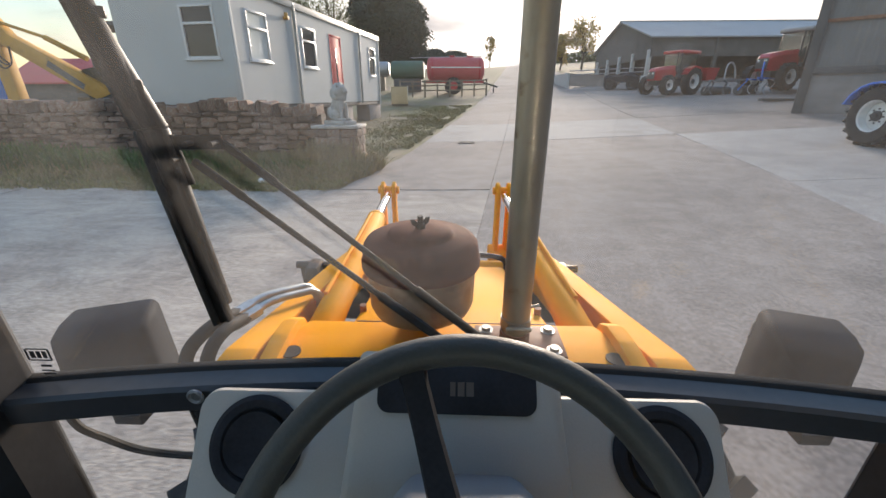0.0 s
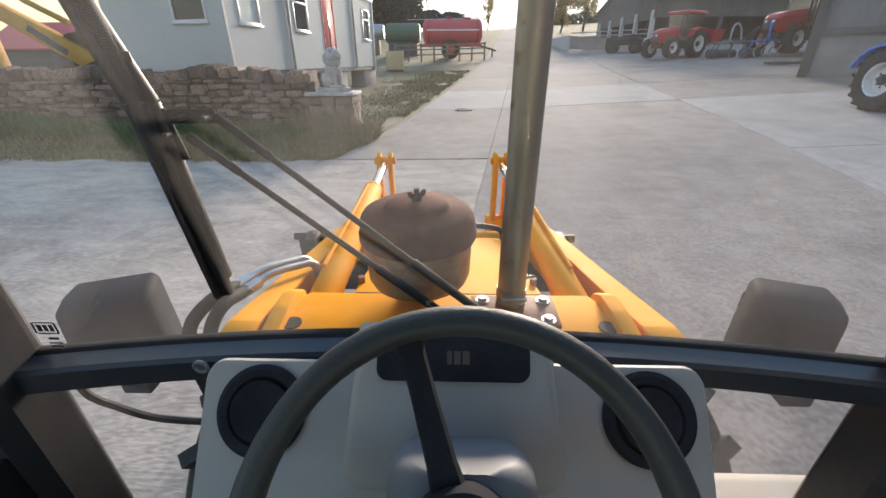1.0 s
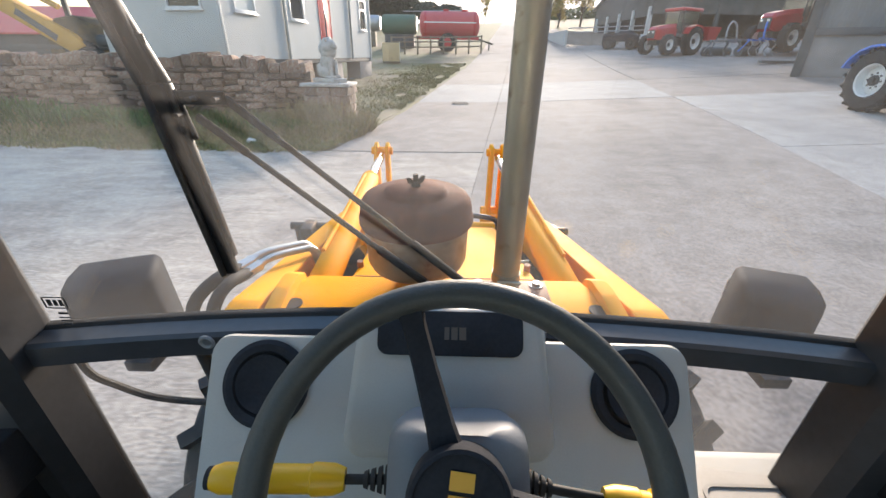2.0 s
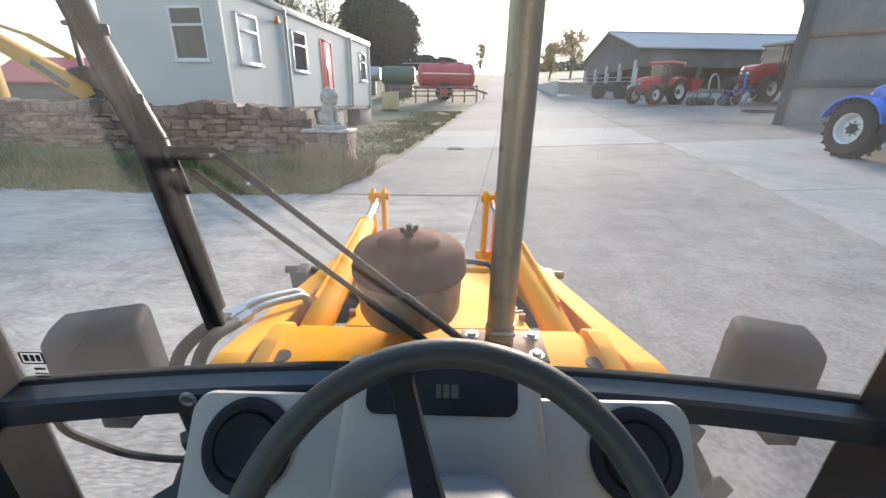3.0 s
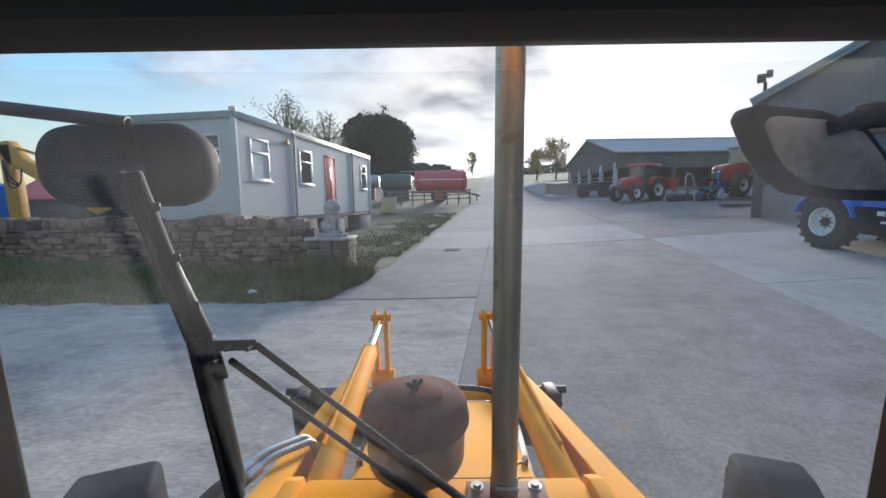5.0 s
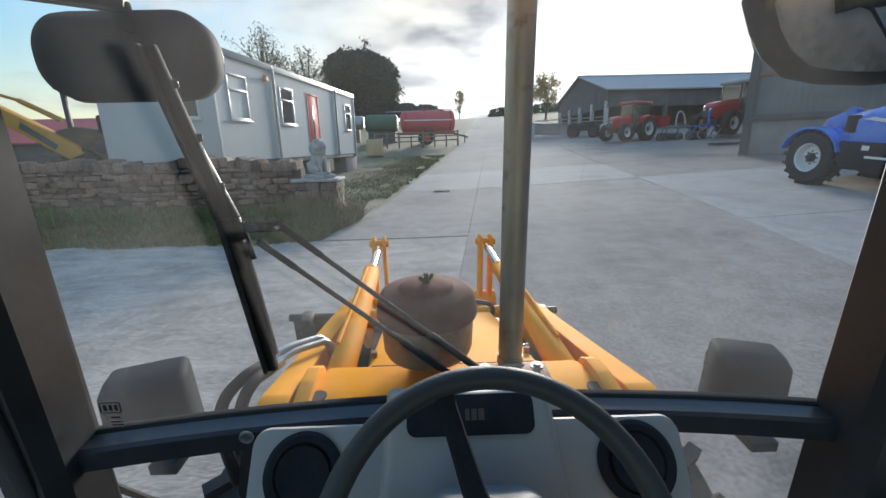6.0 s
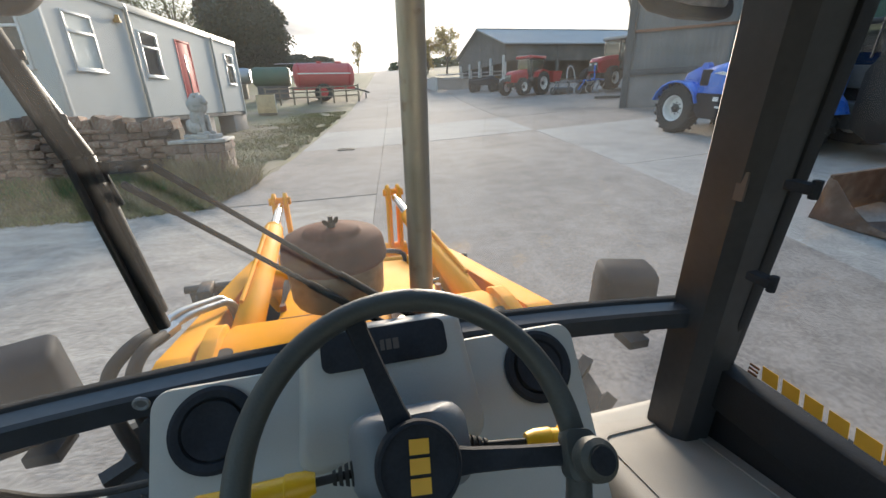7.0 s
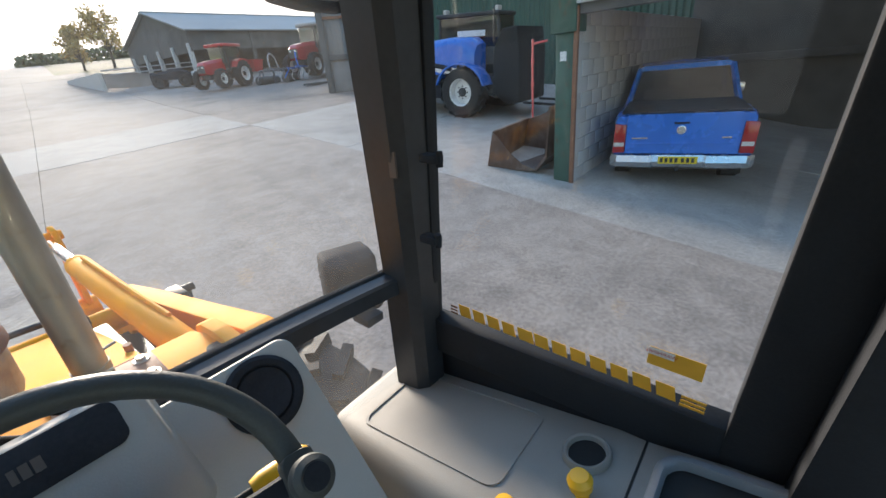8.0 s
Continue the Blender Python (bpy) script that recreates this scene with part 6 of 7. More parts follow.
for k in range(24000):
    y = rn.uniform(8.8, 27)
    x = road_left(y) - 0.15 - abs(rn.gauss(0, 1)) * 1.4 + 0.15 * noise.noise(Vector((y * 1.5, 0, 0)))
    if abs(x - px) < 0.5 and abs(y - py) < 0.5:
        continue
    if noise.noise(Vector((x * 0.9, y * 0.5, 9))) > -0.35:
        blade("straw" if rn.random() < 0.35 else "grass", x, y, rn.uniform(0.03, 0.10), 0.012, 0.7)
for k in range(150):
    cx_, cy_ = rn.uniform(-11, -2.2), rn.uniform(8.1, 9.05)
    if abs(cx_ - px) < 0.5:
        continue
    for q in range(26):
        blade("weed", cx_ + rn.gauss(0, 0.12), cy_ + rn.gauss(0, 0.08), rn.uniform(0.12, 0.36) * (1.0 + 0.16 * max(0.0, -4.0 - cx_)), 0.020, 0.35)
for kind, lab in (("grass", "rough green verge grass"), ("straw", "dry straw-coloured grass stems"), ("weed", "dark green nettles and weeds against the wall")):
    me = bpy.data.meshes.new(kind)
    me.from_pydata(verts[kind], [], faces[kind])
    me.materials.append(M[kind])
    tagged(new(kind + "_tufts", me), lab, "grass", kind="stuff")

# ---- right of the road: far barn, tractors ----
barn = thing("cattle_barn", "long open-sided cattle barn with a grey sheet roof", "barn")
bx0, bx1, by0, by1 = 15.0, 42.0, 36.0, 50.0
eave, ridge = 6.35, 8.35
part("roof", prism([(by0 - 0.4, eave - 0.1), ((by0 + by1) / 2, ridge), (by1 + 0.4, eave - 0.1), (by1 + 0.4, eave - 0.2), ((by0 + by1) / 2, ridge - 0.1), (by0 - 0.4, eave - 0.2)], bx0 - 0.3, bx1, "x"), "roof_sheet", barn, smooth=0)
part("ridge_cap", box(bx0 - 0.3, bx1, (by0 + by1) / 2 - 0.25, (by0 + by1) / 2 + 0.25, ridge - 0.06, ridge + 0.05, 0.02), "roof_sheet", barn)
for k in range(14):
    part("roof_light", box(bx0 + 1.2 + 1.9 * k, bx0 + 1.6 + 1.9 * k, -2.6, 2.6, 0, 0.025, 0, None, Matrix.Translation((0, by0 + 3.6, eave + 0.93)) @ Matrix.Rotation(math.atan2(ridge - eave + 0.1, (by1 - by0) / 2 + 0.4), 4, "X")), "pale_tin" if k % 3 == 1 else "roof_sheet", barn, smooth=0)
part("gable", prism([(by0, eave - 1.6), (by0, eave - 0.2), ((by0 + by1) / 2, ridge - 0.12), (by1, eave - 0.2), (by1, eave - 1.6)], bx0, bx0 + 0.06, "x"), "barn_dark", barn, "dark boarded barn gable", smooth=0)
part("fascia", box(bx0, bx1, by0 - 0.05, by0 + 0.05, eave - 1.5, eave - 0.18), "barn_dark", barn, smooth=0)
# dark inner walls, put in for the shade behind the open front
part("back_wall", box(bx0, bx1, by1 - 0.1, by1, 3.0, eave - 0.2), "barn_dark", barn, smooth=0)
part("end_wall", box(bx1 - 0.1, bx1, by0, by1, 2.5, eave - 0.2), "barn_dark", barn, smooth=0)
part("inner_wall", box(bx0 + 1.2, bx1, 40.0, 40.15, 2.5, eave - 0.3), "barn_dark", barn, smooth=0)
for k, y in enumerate((36.2, 39.4, 42.6, 45.8, 49.0)):
    part("post", box(bx0 - 0.15, bx0 + 0.15, y - 0.15, y + 0.15, ground_z(bx0, y) - 0.1, eave - 1.0, 0.02), "pale_tin", barn, "pale concrete barn post")
for x in (20, 25, 30, 35, 40):
    part("post", box(x - 0.13, x + 0.13, by0 - 0.13, by0 + 0.13, ground_z(x, by0) - 0.1, eave - 0.2, 0.02), "barn_dark", barn)
lw = thing("feed_wall", "low grey concrete feed wall before the barn", "wall", kind="structure")
part("panel", prism([(9.2, ground_z(9.2, 41) - 0.2), (9.2, ground_z(9.2, 41) + 0.75), (13.4, ground_z(13, 37) + 0.75), (13.4, ground_z(13, 37) - 0.2)], 37.3, 37.5, "y"), "barn_panel", lw, smooth=0)
part("panel", box(9.0, 9.2, 37.4, 47.0, ground_z(9, 37) - 0.2, ground_z(9, 47) + 0.2), "pale_tin", lw, smooth=0)
for z_ in (1.0, 1.3):
    part("rail", rod((9.2, 37.4, ground_z(9.2, 37.4) + z_), (15, 36.6, ground_z(15, 36.6) + z_), 0.04, None, 8), "galv", lw)


def tractor(name, label, m, body_mat, cab_h=2.75, roof_mat=None):
    t = thing(name, label, "tractor", m)
    part("bonnet", loft([[(x * w, y, z0 + z * h) for x, z in ((-1, 0), (-1, 0.8), (-0.7, 1), (0.7, 1), (1, 0.8), (1, 0))] for y, w, z0, h in ((-2.75, 0.30, 0.95, 0.50), (-2.6, 0.36, 0.85, 0.75), (-1.9, 0.40, 0.85, 0.88), (-0.9, 0.42, 0.85, 0.98))]), body_mat, t, smooth=30)
    part("grille", box(-0.27, 0.27, -2.80, -2.74, 0.95, 1.40, 0.01), "barn_dark", t)
    part("chassis", box(-0.35, 0.35, -2.5, 0.9, 0.55, 1.0, 0.04), "black_paint", t)
    cabp = part("cab", box(-0.62, 0.62, -0.9, 0.75, 1.05, 1.25, 0.03), "barn_dark", t)
    for x in (-0.66, 0.66):
        for y in (-0.85, 0.7):
            part("cab_post", beam((x, y, 1.2), (x * 0.93, y * 0.95, cab_h - 0.2), 0.07, 0.07), "black_paint", cabp)
    for x in (-0.66, 0.66):
        g = part("pane", box(x - 0.01, x + 0.01, -0.8, 0.65, 1.25, cab_h - 0.2), CLEAR_GLASS, cabp, smooth=0)
        g.visible_shadow = False
    for y in (-0.86, 0.70):
        g = part("pane", box(-0.6, 0.6, y - 0.01, y + 0.01, 1.25, cab_h - 0.2), CLEAR_GLASS, cabp, smooth=0)
        g.visible_shadow = False
    part("seat", box(-0.25, 0.25, -0.1, 0.5, 1.25, 2.0, 0.06), "barn_dark", cabp)
    part("cab_roof", box(-0.74, 0.74, -1.0, 0.9, cab_h - 0.2, cab_h, 0.06), roof_mat or body_mat, t)
    part("stack", rod((0.45, -1.0, 1.5), (0.45, -1.0, 2.6), 0.04, None, 10), "black_paint", t)
    for s in (1, -1):
        part("mudguard", prism([(-0.55, 1.25), (-0.35, 1.62), (0.15, 1.80), (0.75, 1.72), (0.95, 1.45), (0.7, 1.62), (0.15, 1.70), (-0.3, 1.52)], min(s * 0.55, s * 1.05), max(s * 0.55, s * 1.05), "x"), body_mat, t)
        tractor_wheel(0.83, 0.46, 0.46, t, (s * 0.85, 0.25, 0.83), "white_paint", 18, s < 0)
        tractor_wheel(0.58, 0.36, 0.32, t, (s * 0.82, -2.05, 0.58), "white_paint", 16, s < 0)
        part("lamp", box(s * 0.16 - 0.07, s * 0.16 + 0.07, -2.82, -2.78, 1.22, 1.34, 0.01), "silver", t)
    return t


ta = tractor("tractor", "red farm tractor with a cab and rear seed hopper", Matrix.Translation((13.6, 28.0, ground_z(13.6, 28.0))) @ Matrix.Rotation(radians(-62), 4, "Z") @ Matrix.Diagonal((0.9, 0.9, 0.9, 1)), "red")
hop = part("hopper", loft([[(-1.1, 1.4, 0.9), (1.1, 1.4, 0.9), (1.1, 2.3, 0.9), (-1.1, 2.3, 0.9)], [(-1.2, 1.2, 1.7), (1.2, 1.2, 1.7), (1.2, 2.5, 1.7), (-1.2, 2.5, 1.7)]]), "red", ta, "red steel hopper")
part("drawbar", box(-0.08, 0.08, 0.8, 1.6, 0.6, 0.75, 0.01), "black_paint", ta)
hl = ground_z(18.4, 26.4) + 0.28
tb = tractor("tractor", "red farm tractor with large pale wheels and a glazed cab", Matrix.Translation((19.6, 26.4, hl - 0.2)) @ Matrix.Rotation(radians(-68), 4, "Z") @ Matrix.Diagonal((1.16, 1.16, 1.16, 1)), "red", 2.8, "galv")
# implements in front of the tractors
for k, (x, y, mat_) in enumerate(((15.4, 25.6, "galv"), (16.9, 24.9, "blue"))):
    im = thing("cultivator", "spidery steel tined cultivator on its stand legs", "implement", pose(x, y, ground_z(x, y), 0, 0, 10 + 20 * k), "implements beside the tractors")
    part("toolbar", beam((-0.9, 0, 0.85), (0.9, 0, 0.85), 0.1, 0.1), mat_, im)
    part("toolbar", beam((-0.9, 0.55, 0.8), (0.9, 0.55, 0.8), 0.1, 0.1), mat_, im)
    part("headstock", sweep([(-0.35, 0.1, 0.85), (-0.25, 0.2, 1.5), (0, 0.25, 1.75), (0.25, 0.2, 1.5), (0.35, 0.1, 0.85)], 0.05, 8), mat_, im)
    for q in range(5):
        xx = -0.8 + 0.4 * q
        part("tine", sweep([(xx, 0.0 if q % 2 else 0.55, 0.82), (xx, -0.25 + (0 if q % 2 else 0.55), 0.65), (xx, -0.1 + (0 if q % 2 else 0.55), 0.3), (xx, -0.3 + (0 if q % 2 else 0.55), 0.02)], 0.03, 6), "galv" if k else "barn_dark", im)
    part("roller", rod((-0.8, 0.95, 0.25), (0.8, 0.95, 0.25), 0.25, None, 14), "barn_dark", im)
    part("roller_arm", beam((-0.8, 0.5, 0.8), (-0.8, 0.95, 0.25), 0.06, 0.06), mat_, im)
mach = thing("quad_bike", "small dark machine parked by the feed wall", "machine", pose(12.2, 33.6, ground_z(12.2, 33.6), 0, 0, 60))
part("body", loft([[(x * w, y, z0 + z * h) for x, z in ((-1, 0), (-1, 0.7), (-0.6, 1), (0.6, 1), (1, 0.7), (1, 0))] for y, w, z0, h in ((-1.2, 0.35, 0.5, 0.4), (-0.6, 0.5, 0.5, 0.7), (0.3, 0.45, 0.5, 0.55), (1.2, 0.5, 0.5, 0.5))]), "black_plastic", mach)
for x in (-0.55, 0.55):
    for y in (-0.8, 0.8):
        tractor_wheel(0.36, 0.25, 0.18, mach, (x, y, 0.36), "black_paint", 12, x < 0)
bags = thing("wrapped_bale", "pale plastic wrapped bale on the concrete", "bale", pose(13.6, 32.3, ground_z(13.6, 32.3)))
part("wrap", lathe([(0, 0), (0.5, 0.0), (0.58, 0.08), (0.58, 0.85), (0.5, 0.95), (0, 0.97)], 20), "pale_tin", bags)
pl = thing("timber_baulk", "dark timber baulk lying on the concrete", "timber", pose(15.3, 21.0, ground_z(15.3, 21.0), 0, 0, 6))
part("plank", box(-1.2, 1.2, -0.12, 0.12, 0.0, 0.12, 0.01), "barn_dark", pl)
part("plank", box(-0.6, 0.7, 0.14, 0.34, 0.0, 0.1, 0.01), "timber", pl)

# ---- dark workshop shed with its end panel ----
SH = pose(12.45, 16.3, ground_z(12.4, 16.3), 0, 0, -40)
shed = thing("machinery_shed", "tall dark sheet-clad shed with a concrete lower panel", "shed", SH)


def corrugated(x0, x1, z0, z1, pitch=0.076, amp=0.018, y=0.0, slope=0.0):
    """Sheeting in the x-z plane with upright ribs."""
    b = bmesh.new()
    n = int((x1 - x0) / (pitch / 4))
    lo, hi = [], []
    for k in range(n + 1):
        x = x0 + (x1 - x0) * k / n
        ph = (x / pitch) % 1.0
        d = amp * (1 if ph < 0.35 else (0.0 if 0.45 < ph < 0.9 else 0.5))
        lo.append(b.verts.new((x, y - d, z0)))
        hi.append(b.verts.new((x, y - d, z1 + slope * (x - x0))))
    for k in range(n):
        b.faces.new((lo[k], lo[k + 1], hi[k + 1], hi[k]))
    bk = [b.verts.new((p.co.x, y + 0.03, p.co.z)) for p in (lo[0], lo[-1], hi[-1], hi[0])]
    b.faces.new(bk)
    return b


part("corner_post", box(-0.16, 0.12, -0.10, 0.16, -0.1, 4.62, 0.01), "barn_dark", shed, "dark steel corner post")
part("lower_panel", box(0.12, 4.6, 0.0, 0.12, -0.1, 1.32, 0.01), "barn_panel", shed, "brown-grey concrete panel")
part("ledge", box(0.12, 4.6, -0.10, 0.1, 1.32, 1.55, 0.01), "barn_dark", shed)
part("sheeting", corrugated(0.12, 4.6, 1.55, 4.55, 0.2, 0.012, 0.06, 0.52), "dark_tin", shed, smooth=0)
part("rail", box(0.12, 4.6, -0.02, 0.03, 2.95, 3.06, 0.01), "rust_plate", shed)
part("sliding_post", box(4.6, 4.85, -0.12, 0.14, -0.1, 7.0, 0.01), "barn_dark", shed)
part("barge_board", beam((-0.4, -0.2, 4.50), (9.0, -0.2, 9.4), 0.1, 0.28), "roof_sheet", shed)
part("roof", prism([(-0.4, 4.60), (9.0, 9.5), (9.0, 9.42), (-0.4, 4.52)], -0.3, 14.0, "y"), "roof_sheet", shed, smooth=0)
part("side_wall", box(-0.06, 0.06, 0.16, 14.0, -0.3, 4.5), "dark_tin", shed, smooth=0)
part("back_wall", box(0.0, 12.0, 13.9, 14.0, -0.3, 6.0), "barn_dark", shed, smooth=0)
fl = box(-0.06, 0.06, -0.12, 0.0, 4.6, 5.2, 0.01)
box(-0.26, 0.02, -0.30, -0.08, 5.2, 5.5, 0.02, fl, None)
box(0.02, 0.22, -0.24, -0.06, 5.36, 5.62, 0.02, fl, None)
part("floodlight", fl, "barn_dark", shed, "twin floodlight on the corner post")

# ---- green shed: recess wall behind the telehandler ----
green = thing("green_shed_wall", "green corrugated sheet wall of a farm shed", "wall", kind="structure")
gw = part("sheeting", corrugated(0, 10.6, 0.0, 7.0, 0.2, 0.035), "green_tin", green, smooth=0)
gw.matrix_basis = pose(15.5, 13.1, 0.4, 0, 0, -90)

# ---- open bay with the pick-up ----
JX, JY = 6.02, 2.28
FL = ground_z(JX, JY) - 0.03
bay = thing("open_garage_bay", "open bay of a farm shed with white block side wall", "shed", kind="structure")
part("jamb_post", box(JX - 0.02, JX + 0.22, JY - 0.02, JY + 0.24, FL - 0.1, 2.20, 0.01), "green_steel", bay, "green painted steel jamb post, rusting")
part("jamb_trim", box(JX - 0.05, JX + 0.02, JY - 0.075, JY - 0.02, FL - 0.1, 2.50, 0.006), "rust_plate", bay)
part("corner_flashing", box(JX - 0.08, JX + 0.30, JY - 0.06, JY + 0.30, 2.20, 6.2, 0.01), "green_steel", bay)
cl_ = part("cladding", corrugated(0.06, 9.5, 2.52, 6.2, 0.2, 0.03), "pale_tin", bay, "pale grey corrugated cladding over the bay", smooth=0)
cl_.matrix_basis = pose(JX - 0.06, JY, 0, 0, 0, -90)
part("lintel", box(JX - 0.02, JX + 0.14, JY - 9.5, JY - 0.08, 2.40, 2.54, 0.01), "barn_dark", bay)
# block side wall, laid block by block on its inner face
part("side_wall", box(JX + 0.02, JX + 9.0, JY - 0.03, JY + 0.16, FL - 0.1, 2.5), "block_white", bay, smooth=0)
blk = mesh_of("block", box(-0.218, 0.218, -0.010, 0.010, -0.105, 0.105, 0.004), "block_white", 30)
for r in range(11):
    for c in range(20):
        x = JX + 0.28 + 0.445 * c + (0.22 if r % 2 else 0)
        if x + 0.2 < JX + 9.0:
            o = new("block", blk)
            o.parent = bay
            o.matrix_basis = pose(x, JY - 0.034, FL + 0.11 + 0.218 * r)
# dark colour on soffit, inner walls and rail stands in for the bay's shade
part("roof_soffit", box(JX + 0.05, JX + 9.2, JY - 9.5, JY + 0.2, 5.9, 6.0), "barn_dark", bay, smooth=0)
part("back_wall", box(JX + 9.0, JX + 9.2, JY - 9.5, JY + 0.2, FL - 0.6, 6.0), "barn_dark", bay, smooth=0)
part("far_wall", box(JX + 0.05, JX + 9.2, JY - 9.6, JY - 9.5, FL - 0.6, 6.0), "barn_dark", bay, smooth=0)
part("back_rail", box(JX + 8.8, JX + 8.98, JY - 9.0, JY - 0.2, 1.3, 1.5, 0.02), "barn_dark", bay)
sp = part("notice", box(JX - 0.035, JX - 0.028, JY + 0.08, JY + 0.17, 1.85, 1.97), "sign_white", bay, "small white notice on the post", smooth=0)

# pick-up
TR = pose(7.70, 1.16, ground_z(7.7, 1.1), 0, 0, 12.0 - 90) @ Matrix.Diagonal((0.94, 1.0, 0.965, 1.0))
truck = thing("pickup_truck", "bright blue double cab pick-up parked in the open bay", "pickup", TR)
# local: y forwards (into the bay), x to its right; tail at y = -1.05
W2 = 0.93


def body_section(y, w, z0, z1, r=0.06):
    return [(-w, y, z0), (-w, y, z1 - r), (-w + r * 0.5, y, z1), (w - r * 0.5, y, z1), (w, y, z1 - r), (w, y, z0)]


part("bed", loft([body_section(-1.05, 0.90, 0.55, 1.10), body_section(-0.95, W2, 0.48, 1.12), body_section(0.5, W2, 0.48, 1.12)]), "truck_blue", truck)
part("cover", box(-0.84, 0.84, -0.98, 0.52, 1.122, 1.15, 0.012), "black_plastic", truck, "black tonneau cover")
part("cab_lower", loft([body_section(0.5, W2, 0.45, 1.10), body_section(2.2, W2, 0.45, 1.12), body_section(2.5, W2, 0.45, 1.10)]), "truck_blue", truck)
part("bonnet", loft([body_section(2.5, 0.92, 0.45, 1.10), body_section(3.5, 0.90, 0.45, 1.02), body_section(3.75, 0.84, 0.5, 0.9)]), "truck_blue", truck)
cabt = part("cab_frame", loft([[(-0.74, 0.78, 1.66), (-0.66, 0.78, 1.71), (0.66, 0.78, 1.71), (0.74, 0.78, 1.66), (0.74, 0.78, 1.62), (-0.74, 0.78, 1.62)], [(-0.74, 1.9, 1.68), (-0.66, 1.9, 1.74), (0.66, 1.9, 1.74), (0.74, 1.9, 1.68), (0.74, 1.9, 1.62), (-0.74, 1.9, 1.62)]]), "truck_blue", truck)
for s in (1, -1):
    part("cab_post", beam((s * 0.87, 0.53, 1.08), (s * 0.72, 0.80, 1.66), 0.06, 0.09), "truck_blue", cabt)
    part("cab_post", beam((s * 0.88, 1.45, 1.1), (s * 0.73, 1.4, 1.66), 0.05, 0.09), "black_plastic", cabt)
    part("cab_post", beam((s * 0.86, 2.6, 1.1), (s * 0.72, 1.9, 1.68), 0.05, 0.07), "truck_blue", cabt)
    g = part("side_glass", loft([[(s * 0.885, 0.6, 1.1), (s * 0.885, 2.5, 1.1), (s * 0.735, 1.88, 1.64), (s * 0.735, 0.84, 1.64)], [(s * 0.875, 0.6, 1.1), (s * 0.875, 2.5, 1.1), (s * 0.725, 1.88, 1.64), (s * 0.725, 0.84, 1.64)]]), CAR_GLASS, cabt, smooth=0)
    mm = box(min(s * 0.95, s * 1.16), max(s * 0.95, s * 1.16), 2.18, 2.32, 1.06, 1.24, 0.03)
    mo = part("wing_mirror", mm, "silver", truck, "bright chrome wing mirror")
    tl = prism([(-0.09, 0.56), (0.09, 0.56), (0.10, 0.98), (-0.07, 1.0)], -1.075, -0.93, "y", 0.012, None, pose(s * 0.845, 0, 0))
    tail = part("tail_light", tl, "tail_red", truck, "red tail light with a clear band")
    part("reverse_light", box(s * 0.845 - 0.075, s * 0.845 + 0.075, -1.081, -1.07, 0.66, 0.72, 0.004), "print_pale", tail)
    for y in (0.0, 3.05):
        w = tractor_wheel(0.38, 0.25, 0.24, truck, (s * 0.80, y, 0.38), "silver", 24, s < 0)
    part("mud_flap", box(s * 0.80 - 0.12, s * 0.80 + 0.12, -0.50, -0.47, 0.12, 0.5, 0.01), "rubber", truck)
g = part("rear_glass", loft([[(-0.80, 0.55, 1.12), (0.80, 0.55, 1.12), (0.68, 0.78, 1.63), (-0.68, 0.78, 1.63)], [(-0.80, 0.56, 1.12), (0.80, 0.56, 1.12), (0.68, 0.79, 1.63), (-0.68, 0.79, 1.63)]]), CAR_GLASS, cabt, smooth=0)
for x in (-0.35, 0.35):
    part("head_restraint", box(x - 0.12, x + 0.12, 0.95, 1.05, 1.30, 1.52, 0.04), "black_plastic", cabt)
part("rear_seat", box(-0.62, 0.62, 0.9, 1.08, 0.9, 1.32, 0.05), "black_plastic", cabt)
gate_ = part("tailgate", loft([[(-0.745, -1.06, 0.55), (-0.745, -1.08, 1.06), (-0.735, -1.05, 1.125), (0.735, -1.05, 1.125), (0.745, -1.08, 1.06), (0.745, -1.06, 0.55)], [(-0.74, -1.09, 0.56), (-0.74, -1.105, 1.06), (-0.73, -1.075, 1.12), (0.73, -1.075, 1.12), (0.74, -1.105, 1.06), (0.74, -1.09, 0.56)]]), "truck_blue", truck, "blue tailgate with a round chrome badge")
part("tailgate_crease", box(-0.70, 0.70, -1.108, -1.094, 0.70, 0.715, 0.005), "truck_blue", gate_)
part("badge", lathe([(0.040, 0.0), (0.058, 0.004), (0.060, 0.012), (0.050, 0.014), (0.045, 0.008)], 28, None, pose(0, -1.10, 0.90, 90), closed=True), "chrome", gate_)
part("badge_disc", lathe([(0.0, 0.002), (0.046, 0.002), (0.046, 0.006), (0, 0.007)], 28, None, pose(0, -1.10, 0.90, 90)), "silver", gate_)
part("gate_handle", box(-0.10, 0.10, -1.112, -1.095, 0.985, 1.01, 0.006), "black_plastic", gate_)
part("name_strip", box(-0.66, -0.44, -1.110, -1.104, 0.78, 0.80), "silver", gate_)
part("name_strip", box(0.52, 0.64, -1.110, -1.104, 0.78, 0.80), "silver", gate_)
bump = part("rear_bumper", loft([[(x, y, z) for y, z in ((-0.98, 0.36), (-1.14 + k, 0.36), (-1.17 + k, 0.44), (-1.14 + k, 0.535), (-0.98, 0.535))] for x, k in ((-0.96, 0.10), (-0.86, 0.02), (-0.36, 0.0), (-0.345, 0.05), (0.345, 0.05), (0.36, 0.0), (0.86, 0.02), (0.96, 0.10))]), "silver", truck, "chrome rear bumper")
np_ = part("number_plate", box(-0.26, 0.26, -1.150, -1.142, 0.42, 0.525, 0.002), "plate_yellow", truck, "yellow plate with dark plain bars", smooth=0)
